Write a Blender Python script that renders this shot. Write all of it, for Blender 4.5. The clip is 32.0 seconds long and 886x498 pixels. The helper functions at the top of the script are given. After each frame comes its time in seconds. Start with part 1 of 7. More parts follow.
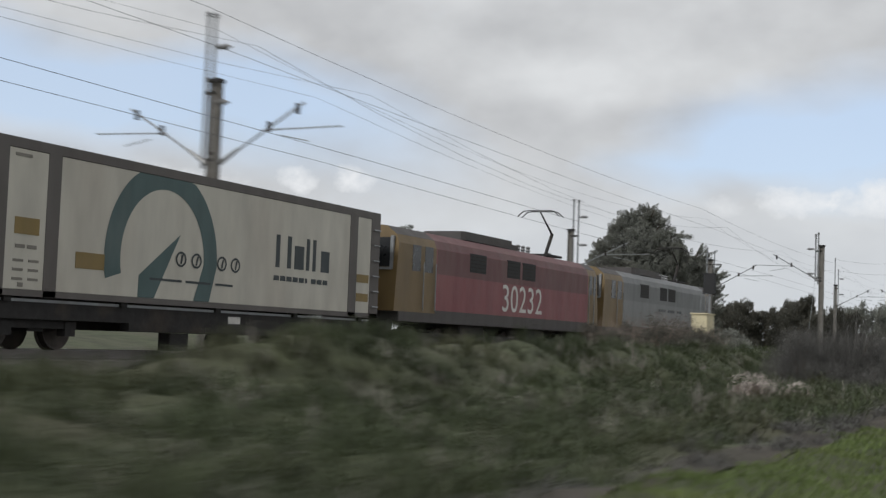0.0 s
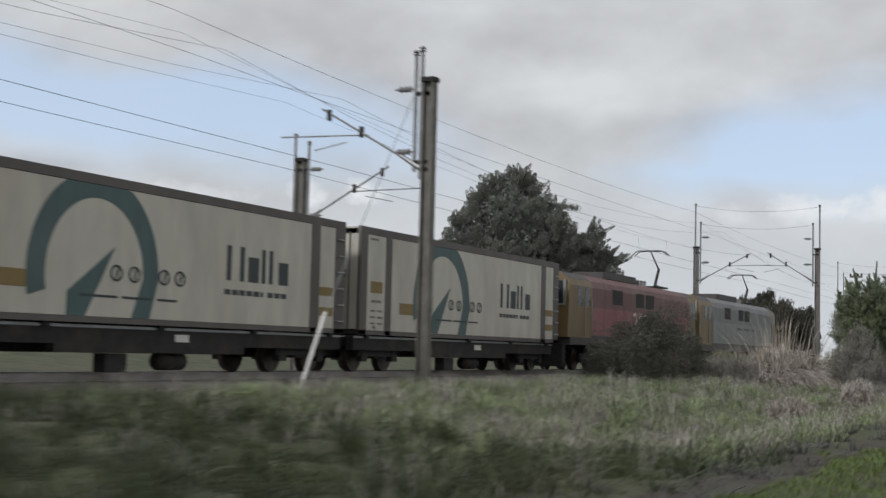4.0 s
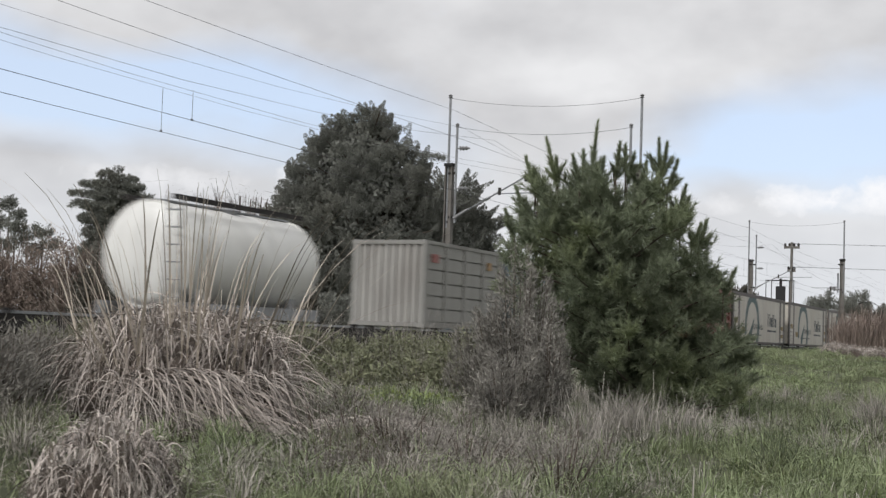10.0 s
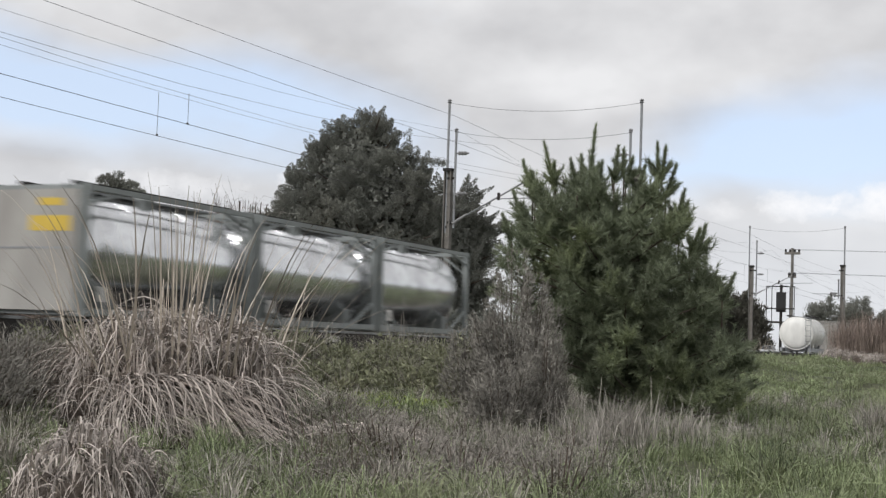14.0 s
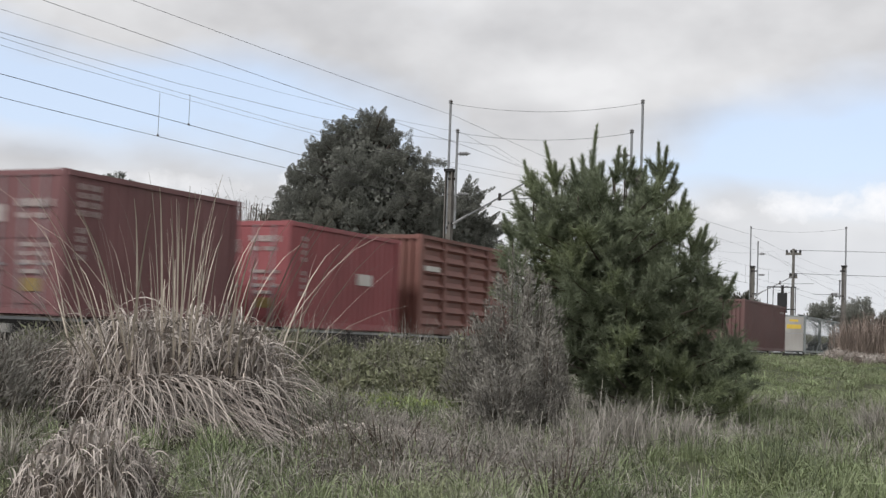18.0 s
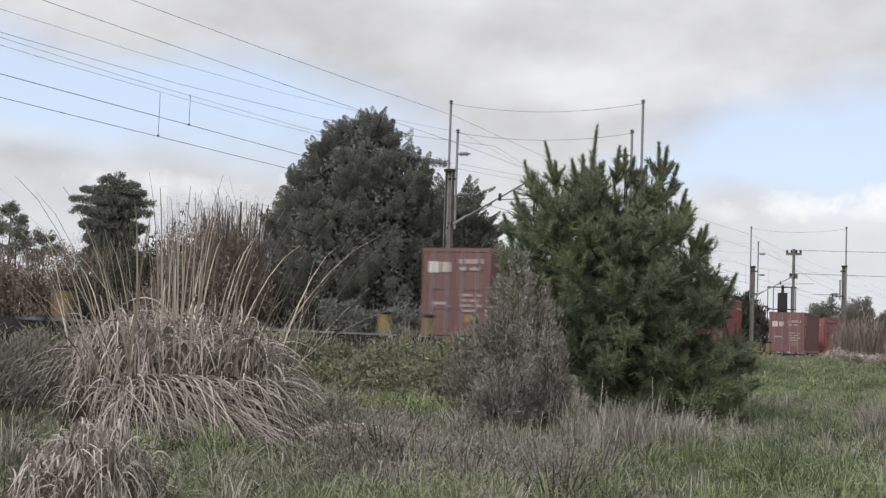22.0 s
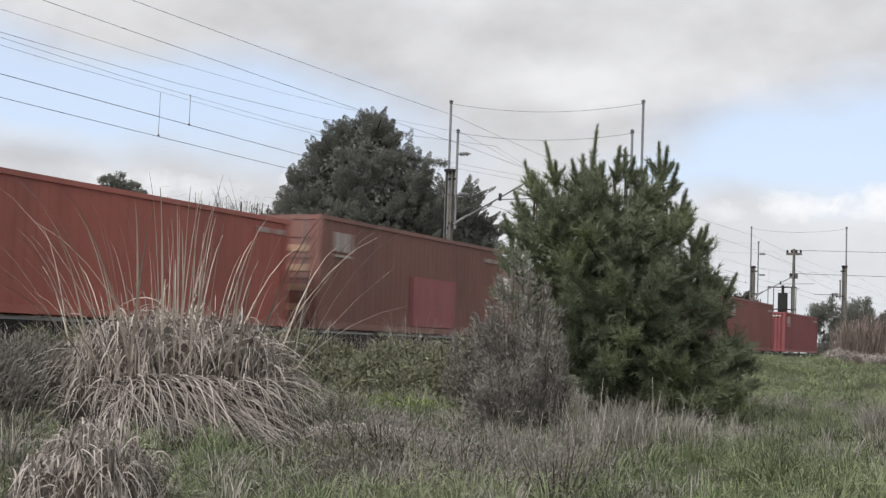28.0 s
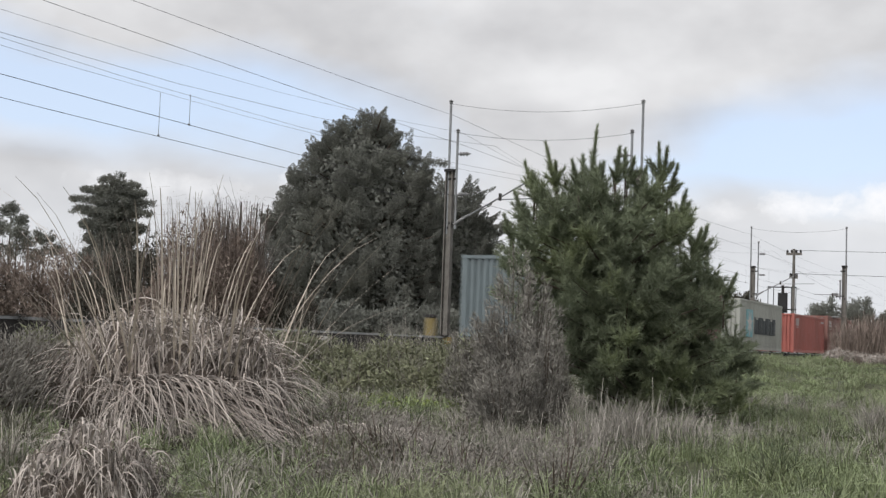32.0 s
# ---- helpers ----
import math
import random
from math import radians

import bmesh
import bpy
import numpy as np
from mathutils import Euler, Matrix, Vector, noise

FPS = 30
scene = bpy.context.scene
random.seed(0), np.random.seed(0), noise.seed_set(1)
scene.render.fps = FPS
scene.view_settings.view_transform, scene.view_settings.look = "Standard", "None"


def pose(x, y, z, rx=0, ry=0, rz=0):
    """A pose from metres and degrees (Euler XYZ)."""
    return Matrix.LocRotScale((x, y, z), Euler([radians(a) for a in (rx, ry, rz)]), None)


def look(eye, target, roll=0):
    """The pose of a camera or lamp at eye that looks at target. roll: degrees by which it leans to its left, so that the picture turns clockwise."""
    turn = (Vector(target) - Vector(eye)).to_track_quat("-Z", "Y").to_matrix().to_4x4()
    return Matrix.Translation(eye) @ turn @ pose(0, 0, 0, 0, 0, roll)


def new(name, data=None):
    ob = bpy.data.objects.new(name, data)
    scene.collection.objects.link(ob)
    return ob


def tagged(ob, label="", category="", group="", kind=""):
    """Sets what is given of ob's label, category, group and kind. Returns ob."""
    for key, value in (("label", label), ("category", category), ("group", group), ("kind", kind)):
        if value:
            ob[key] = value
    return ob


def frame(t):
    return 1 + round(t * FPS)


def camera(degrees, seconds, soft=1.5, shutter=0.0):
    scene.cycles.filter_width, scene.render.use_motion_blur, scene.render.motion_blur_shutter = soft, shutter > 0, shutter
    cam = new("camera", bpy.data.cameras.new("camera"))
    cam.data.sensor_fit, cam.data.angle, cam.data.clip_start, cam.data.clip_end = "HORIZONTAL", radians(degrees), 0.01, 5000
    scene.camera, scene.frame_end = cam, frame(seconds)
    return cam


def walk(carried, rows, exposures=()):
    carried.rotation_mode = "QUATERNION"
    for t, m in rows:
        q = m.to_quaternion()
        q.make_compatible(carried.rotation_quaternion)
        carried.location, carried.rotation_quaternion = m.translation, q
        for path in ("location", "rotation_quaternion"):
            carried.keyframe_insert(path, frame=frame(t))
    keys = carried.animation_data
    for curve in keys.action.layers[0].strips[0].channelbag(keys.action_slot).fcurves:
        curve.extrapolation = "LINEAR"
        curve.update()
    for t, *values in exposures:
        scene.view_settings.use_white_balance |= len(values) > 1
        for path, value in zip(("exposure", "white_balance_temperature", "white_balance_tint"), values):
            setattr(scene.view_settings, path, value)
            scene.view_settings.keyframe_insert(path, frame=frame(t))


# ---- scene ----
cam = camera(35.2, 32.0, soft=1.35, shutter=0.55)
# t, x, y, z, tilt, lean, heading
PATH = [
    (0.0, 0.14, -104.10, 1.27, 93.69, -2.13, 24.38),
    (0.5, 0.17, -94.48, 1.26, 93.89, -2.56, 24.41),
    (1.0, 0.23, -85.01, 1.27, 93.82, -2.32, 24.34),
    (1.5, 0.32, -76.00, 1.28, 93.66, -2.37, 24.40),
    (2.0, 0.38, -67.89, 1.28, 93.63, -1.74, 24.52),
    (2.5, 0.38, -60.34, 1.30, 93.63, -2.03, 24.52),
    (4.5, 0.07, -33.51, 1.44, 94.24, -1.25, 24.86),
    (5.0, 0.09, -28.05, 1.48, 94.14, -1.17, 24.76),
    (5.5, 0.13, -23.12, 1.53, 94.09, -1.03, 24.79),
    (6.0, 0.17, -18.61, 1.56, 94.01, -1.02, 24.78),
    (6.5, 0.13, -14.59, 1.54, 93.99, -0.99, 24.83),
    (7.0, 0.08, -10.99, 1.54, 93.94, -1.05, 24.83),
    (7.5, 0.01, -8.18, 1.54, 93.88, -1.44, 24.80),
    (8.0, 0.06, -5.78, 1.53, 93.84, -1.49, 24.79),
    (8.5, 0.07, -3.80, 1.51, 93.81, -1.57, 24.69),
    (9.0, 0.07, -2.08, 1.51, 93.76, -1.69, 24.58),
    (9.5, 0.04, -0.94, 1.50, 93.68, -1.93, 24.44),
    (10.0, 0.02, -0.24, 1.50, 93.63, -1.95, 24.39),
    (10.5, 0.01, -0.02, 1.49, 93.58, -1.99, 24.36),
    (11.0, 0.01, -0.01, 1.50, 93.76, -2.09, 24.42),
    (11.5, 0.00, 0.00, 1.50, 93.86, -2.01, 24.41),
    (12.5, 0, 0, 1.5, 93.86, -2.01, 24.41),
    (16.5, 0, 0, 1.5, 93.88, -2.01, 24.45),
    (21.0, 0, 0, 1.5, 93.89, -2.01, 24.47),
    (25.0, 0, 0, 1.5, 93.89, -2.01, 24.48),
    (32.0, 0, 0, 1.5, 93.89, -2.01, 24.48),
]
walk(cam, [(r[0], pose(*r[1:])) for r in PATH], exposures=[(0, -0.17, 6250, 9), (2.5, -0.17, 6250, 9), (4.5, -0.22, 6200, 9), (6, -0.2, 6230, 9), (7.5, -0.1, 6320, 10), (9, 0.0, 6350, 11), (11, 0.05, 6350, 11), (32, 0.07, 6350, 11)])

# ---- sky and sun ----
SUN_AZ, SUN_EL = 200, 38  # degrees: from behind the camera, over the road


def make_world():
    w = bpy.data.worlds.new("overcast_sky")
    scene.world = w
    w.use_nodes = True
    nt = w.node_tree
    nt.nodes.clear()
    N, K = nt.nodes.new, nt.links.new

    def math_node(op, a, b=None, clamp=False):
        n = N("ShaderNodeMath")
        n.operation, n.use_clamp = op, clamp
        for i, v in enumerate((a, b)):
            if v is None:
                continue
            if isinstance(v, (int, float)):
                n.inputs[i].default_value = v
            else:
                K(v, n.inputs[i])
        return n.outputs[0]

    def dot(vec):
        n = N("ShaderNodeVectorMath")
        n.operation = "DOT_PRODUCT"
        K(co.outputs["Generated"], n.inputs[0])
        n.inputs[1].default_value = vec
        return n.outputs["Value"]

    def bump(v, centre, width):
        d = math_node("DIVIDE", math_node("SUBTRACT", v, centre), width)
        return math_node("EXPONENT", math_node("MULTIPLY", math_node("MULTIPLY", d, d), -1.0))

    def noise_node(scale, detail, rough, stretch):
        m = N("ShaderNodeMapping")
        m.inputs["Scale"].default_value = (1, 1, stretch)
        K(co.outputs["Generated"], m.inputs["Vector"])
        n = N("ShaderNodeTexNoise")
        n.inputs["Scale"].default_value, n.inputs["Detail"].default_value, n.inputs["Roughness"].default_value = scale, detail, rough
        K(m.outputs[0], n.inputs["Vector"])
        return n.outputs["Fac"]

    def mix(fac, a, b):
        n = N("ShaderNodeMix")
        n.data_type = "RGBA"
        K(fac, n.inputs["Factor"])
        for s, v in (("A", a), ("B", b)):
            sock = [i for i in n.inputs if i.name == s and i.type == "RGBA"][0]
            if isinstance(v, tuple):
                sock.default_value = (*v, 1)
            else:
                K(v, sock)
        return [o for o in n.outputs if o.type == "RGBA"][0]

    co = N("ShaderNodeTexCoord")
    across, up = dot((0.911, 0.413, 0)), dot((0, 0, 1))
    ahead = dot((-0.413, 0.911, 0))
    big, fine, curl = noise_node(4.2, 4, 0.5, 2.2), noise_node(13, 4, 0.5, 1.7), noise_node(62, 5, 0.55, 1.2)
    up2 = math_node("ADD", up, math_node("MULTIPLY", math_node("SUBTRACT", big, 0.5), 0.07))
    front = math_node("MULTIPLY", math_node("ADD", ahead, 0.3), 1.5, True)

    def spot(a, u, wa, wu):
        return math_node("MULTIPLY", bump(across, a, wa), bump(up2, u, wu))

    def total(*terms):
        out = terms[0]
        for v in terms[1:]:
            out = math_node("ADD", out, v)
        return out

    # gaps of blue: a long one that sinks to the right, a ragged one further right
    line = math_node("SUBTRACT", 0.133, math_node("MULTIPLY", across, 0.115))
    d = math_node("DIVIDE", math_node("SUBTRACT", up2, line), 0.033)
    gap1 = math_node("EXPONENT", math_node("MULTIPLY", math_node("MULTIPLY", d, d), -1.0))
    gap1 = math_node("MULTIPLY", gap1, math_node("MULTIPLY", math_node("SUBTRACT", 0.06, across), 5.0, True))
    gap2 = total(spot(0.295, 0.150, 0.060, 0.032), math_node("MULTIPLY", spot(0.21, 0.146, 0.055, 0.025), 0.95), math_node("MULTIPLY", spot(0.16, 0.122, 0.06, 0.014), 0.55))
    gap = math_node("ADD", gap1, math_node("ADD", gap2, math_node("MULTIPLY", math_node("SUBTRACT", fine, 0.5), 0.5)))
    gap = math_node("MULTIPLY", math_node("MULTIPLY", math_node("SUBTRACT", gap, 0.08), 1.35, True), math_node("MULTIPLY", front, 0.92))
    sky = N("ShaderNodeTexSky")
    sky.sky_type, sky.sun_disc, sky.sun_elevation, sky.sun_rotation = "NISHITA", False, radians(SUN_EL), radians(SUN_AZ)
    sk = N("ShaderNodeVectorMath")
    sk.operation = "MULTIPLY_ADD"
    K(sky.outputs[0], sk.inputs[0])
    sk.inputs[1].default_value = (0.04, 0.04, 0.044)
    sk.inputs[2].default_value = (0.50, 0.58, 0.69)
    # the cloud deck: mottled, with a lit heap and its grey underside to the right
    tone = total(math_node("MULTIPLY", fine, 0.45), math_node("MULTIPLY", big, 0.62), math_node("MULTIPLY", spot(0.10, 0.188, 0.08, 0.022), 0.16), math_node("MULTIPLY", spot(0.165, 0.158, 0.055, 0.016), -0.17), math_node("MULTIPLY", spot(-0.285, 0.121, 0.045, 0.010), -0.20), math_node("MULTIPLY", spot(0.03, 0.225, 0.12, 0.016), -0.08))
    cloud = mix(math_node("MULTIPLY", math_node("SUBTRACT", tone, 0.36), 3.0, True), (0.55, 0.545, 0.545), (0.82, 0.815, 0.805))
    low = bump(up, 0.03, 0.075)
    cloud = mix(math_node("MULTIPLY", low, 0.6, True), cloud, (0.73, 0.755, 0.78))
    base = mix(gap, cloud, sk.outputs[0])

    def heap(a, u, ra, ru):
        da, du = (math_node("DIVIDE", math_node("SUBTRACT", v, c), w) for v, c, w in ((across, a, ra), (up, u, ru)))
        q = math_node("ADD", math_node("MULTIPLY", da, da), math_node("MULTIPLY", du, du))
        ragged = math_node("ADD", math_node("SUBTRACT", 1.0, q), math_node("MULTIPLY", math_node("SUBTRACT", curl, 0.5), 3.2))
        return math_node("MULTIPLY", ragged, 0.8, True)

    puffs = total(heap(0.2415, 0.1045, 0.026, 0.0115), heap(0.292, 0.1065, 0.026, 0.015), math_node("MULTIPLY", heap(0.193, 0.100, 0.013, 0.009), 0.5), heap(-0.106, 0.1085, 0.016, 0.010), heap(-0.070, 0.1115, 0.017, 0.010), math_node("MULTIPLY", heap(-0.2, 0.103, 0.06, 0.012), 0.5))
    full = mix(math_node("MULTIPLY", puffs, math_node("MULTIPLY", front, 0.9), True), base, (0.95, 0.945, 0.94))
    bg, out = N("ShaderNodeBackground"), N("ShaderNodeOutputWorld")
    bg.inputs["Strength"].default_value = 1.0
    K(full, bg.inputs["Color"])
    K(bg.outputs[0], out.inputs["Surface"])


make_world()
sun = new("sun", bpy.data.lights.new("sun", "SUN"))
sun.data.energy, sun.data.angle, sun.data.color = 2.0, radians(12), (1.0, 0.975, 0.94)
sun.matrix_world = look((math.sin(radians(SUN_AZ)) * 50, math.cos(radians(SUN_AZ)) * 50, 50 * math.tan(radians(SUN_EL))), (0, 0, 0))

# ---- materials ----
MATS = {}


def mat(name, rgb, rough=0.7, metal=0.0, var=0.25, scale=3.0, dirt=None, dirt_amt=0.5, dirt_scale=1.2, bump=0.0, bump_scale=40.0, island=0.0, obj=0.0, stretch=(1, 1, 1), trans=0.0):
    """A surface with fine grain, broad stains of a second colour, relief, and variation from piece to piece."""
    if name in MATS:
        return MATS[name]
    m = bpy.data.materials.new(name)
    m.use_nodes = True
    nt = m.node_tree
    N, K = nt.nodes.new, nt.links.new
    b = nt.nodes["Principled BSDF"]
    b.inputs["Roughness"].default_value, b.inputs["Metallic"].default_value = rough, metal
    co = N("ShaderNodeTexCoord")
    mp = N("ShaderNodeMapping")
    mp.inputs["Scale"].default_value = stretch
    K(co.outputs["Object"], mp.inputs["Vector"])

    def nz(sc, det=4):
        n = N("ShaderNodeTexNoise")
        n.inputs["Scale"].default_value, n.inputs["Detail"].default_value = sc, det
        K(mp.outputs[0], n.inputs["Vector"])
        return n.outputs["Fac"]

    def mixc(fac, a, c, mode="MIX"):
        n = N("ShaderNodeMix")
        n.data_type, n.blend_type = "RGBA", mode
        if isinstance(fac, float):
            n.inputs[0].default_value = fac
        else:
            K(fac, n.inputs[0])
        for s, v in ((6, a), (7, c)):
            if isinstance(v, tuple):
                n.inputs[s].default_value = (*v, 1)
            else:
                K(v, n.inputs[s])
        return n.outputs[2]

    def ramp(v, lo, hi):
        n = N("ShaderNodeMapRange")
        n.inputs[1].default_value, n.inputs[2].default_value = lo, hi
        K(v, n.inputs[0])
        return n.outputs[0]

    dark = tuple(c * (1 - var) for c in rgb)
    light = tuple(min(1, c * (1 + var)) for c in rgb)
    col = mixc(ramp(nz(scale), 0.3, 0.7), dark, light)
    if dirt:
        f = ramp(nz(dirt_scale, 6), 0.62 - 0.3 * dirt_amt, 0.78)
        n = N("ShaderNodeMath")
        n.operation = "MULTIPLY"
        K(f, n.inputs[0])
        n.inputs[1].default_value = min(1.0, dirt_amt + 0.25)
        col = mixc(n.outputs[0], col, dirt)
    for amount, src in ((island, "island"), (obj, "obj")):
        if amount:
            g = N("ShaderNodeNewGeometry").outputs["Random Per Island"] if src == "island" else N("ShaderNodeObjectInfo").outputs["Random"]
            hv = N("ShaderNodeHueSaturation")
            K(ramp(g, 0, 1), hv.inputs["Value"])
            mr = hv.inputs["Value"].links[0].from_node
            mr.inputs[3].default_value, mr.inputs[4].default_value = 1 - amount, 1 + amount
            K(col, hv.inputs["Color"])
            col = hv.outputs[0]
    K(col, b.inputs["Base Color"])
    rr = N("ShaderNodeMapRange")
    rr.inputs[3].default_value, rr.inputs[4].default_value = max(0.05, rough - 0.12), min(1, rough + 0.12)
    K(nz(scale * 2.3), rr.inputs[0])
    K(rr.outputs[0], b.inputs["Roughness"])
    if bump:
        bp = N("ShaderNodeBump")
        bp.inputs["Strength"].default_value, bp.inputs["Distance"].default_value = bump, 0.02
        K(nz(bump_scale, 3), bp.inputs["Height"])
        K(bp.outputs[0], b.inputs["Normal"])
    if trans:
        b.inputs["Subsurface Weight"].default_value = 0.0
        tr, ms = N("ShaderNodeBsdfTranslucent"), N("ShaderNodeMixShader")
        K(col, tr.inputs["Color"])
        ms.inputs[0].default_value = trans
        K(b.outputs[0], ms.inputs[1])
        K(tr.outputs[0], ms.inputs[2])
        K(ms.outputs[0], nt.nodes["Material Output"].inputs["Surface"])
    MATS[name] = m
    return m


def paint(name, rgb, rough=0.6, dirt=(0.10, 0.06, 0.045), amt=0.35):
    return mat(name, rgb, rough, 0.0, 0.13, 1.6, dirt, amt, 0.55, 0.15, 60, stretch=(1, 1, 0.35))


steel = mat("galvanised_steel", (0.30, 0.31, 0.32), 0.5, 0.5, 0.15, 6, (0.2, 0.19, 0.18), 0.4)
dark_steel = mat("dark_underframe", (0.017, 0.0155, 0.015), 0.8, 0.0, 0.35, 4, (0.07, 0.05, 0.035), 0.4)
wheel_steel = mat("wheel_steel", (0.06, 0.05, 0.045), 0.55, 0.5, 0.3, 5, (0.09, 0.06, 0.04), 0.4)
rail_steel = mat("worn_rail_steel", (0.28, 0.26, 0.25), 0.35, 0.8, 0.2, 3, (0.15, 0.09, 0.06), 0.4)
black = mat("black_rubber", (0.015, 0.015, 0.016), 0.7, 0, 0.2, 8)
glass = mat("dark_glass", (0.014, 0.016, 0.018), 0.3, 0, 0.15, 2)
yellow = paint("safety_yellow", (0.33, 0.22, 0.045), 0.55, (0.2, 0.12, 0.04), 0.3)
label_yellow = paint("label_yellow", (0.60, 0.42, 0.06), 0.6, (0.3, 0.2, 0.07), 0.2)
label_ochre = paint("label_dull_ochre", (0.235, 0.165, 0.055), 0.6, (0.16, 0.11, 0.05), 0.45)
brake_ochre = paint("brake_drum_ochre", (0.24, 0.185, 0.07), 0.6, (0.14, 0.11, 0.07), 0.45)
board_orange = paint("board_orange", (0.26, 0.135, 0.045), 0.6, (0.2, 0.12, 0.05), 0.4)
mark_white = paint("marking_white", (0.62, 0.60, 0.57), 0.65, (0.35, 0.26, 0.22), 0.35)
mark_dark = paint("marking_dark", (0.035, 0.045, 0.05), 0.6, (0.1, 0.1, 0.1), 0.2)
mark_worn = paint("worn_grey_print", (0.20, 0.185, 0.16), 0.65, (0.36, 0.33, 0.28), 0.4)
logo_green = paint("logo_grey_green", (0.066, 0.108, 0.108), 0.6, (0.2, 0.2, 0.18), 0.25)
logo_blue = paint("logo_pale_blue", (0.19, 0.41, 0.45), 0.6, (0.3, 0.3, 0.28), 0.25)
reefer_white = paint("reefer_white", (0.51, 0.485, 0.42), 0.5, (0.36, 0.31, 0.25), 0.4)
reefer_frame = paint("reefer_frame_grey", (0.105, 0.094, 0.088), 0.6, (0.09, 0.07, 0.06), 0.4)
loco_red = paint("loco_faded_red", (0.20, 0.048, 0.054), 0.5, (0.25, 0.11, 0.10), 0.4)
loco_silver = paint("loco_silver_grey", (0.155, 0.16, 0.16), 0.45, (0.2, 0.2, 0.2), 0.4)
loco_yellow = paint("loco_yellow", (0.155, 0.102, 0.038), 0.5, (0.25, 0.16, 0.06), 0.3)
loco_roof = paint("loco_roof_grey", (0.075, 0.068, 0.066), 0.7, (0.07, 0.06, 0.055), 0.5)
lamp_glow = mat("lamp_glass", (0.7, 0.7, 0.66), 0.2)
bark = mat("bark", (0.085, 0.065, 0.05), 0.9, 0, 0.4, 9, (0.16, 0.15, 0.13), 0.3, 2, 0.6, 30)
concrete = mat("weathered_concrete", (0.27, 0.25, 0.22), 0.85, 0, 0.2, 5, (0.15, 0.13, 0.11), 0.4, 1.2, 0.3, 50)
post_wood = mat("weathered_mast", (0.155, 0.145, 0.13), 0.8, 0, 0.25, 3, (0.10, 0.085, 0.07), 0.4, 1.0, 0.2, 30)
ballast_mat = mat("ballast_stone", (0.17, 0.155, 0.14), 0.95, 0, 0.5, 14, (0.09, 0.07, 0.055), 0.5, 1.0, 0.9, 22)
cream = paint("cabinet_cream", (0.62, 0.55, 0.36), 0.6, (0.35, 0.27, 0.15), 0.3)
white_pvc = mat("white_plastic", (0.72, 0.71, 0.68), 0.5, 0, 0.08, 5, (0.4, 0.37, 0.3), 0.2)
wire_mat = mat("aged_copper_wire", (0.085, 0.085, 0.09), 0.6, 0.3, 0.2, 2)
insulator_mat = mat("brown_grey_insulator", (0.20, 0.20, 0.20), 0.35, 0, 0.2, 8)

# ---- mesh tools ----


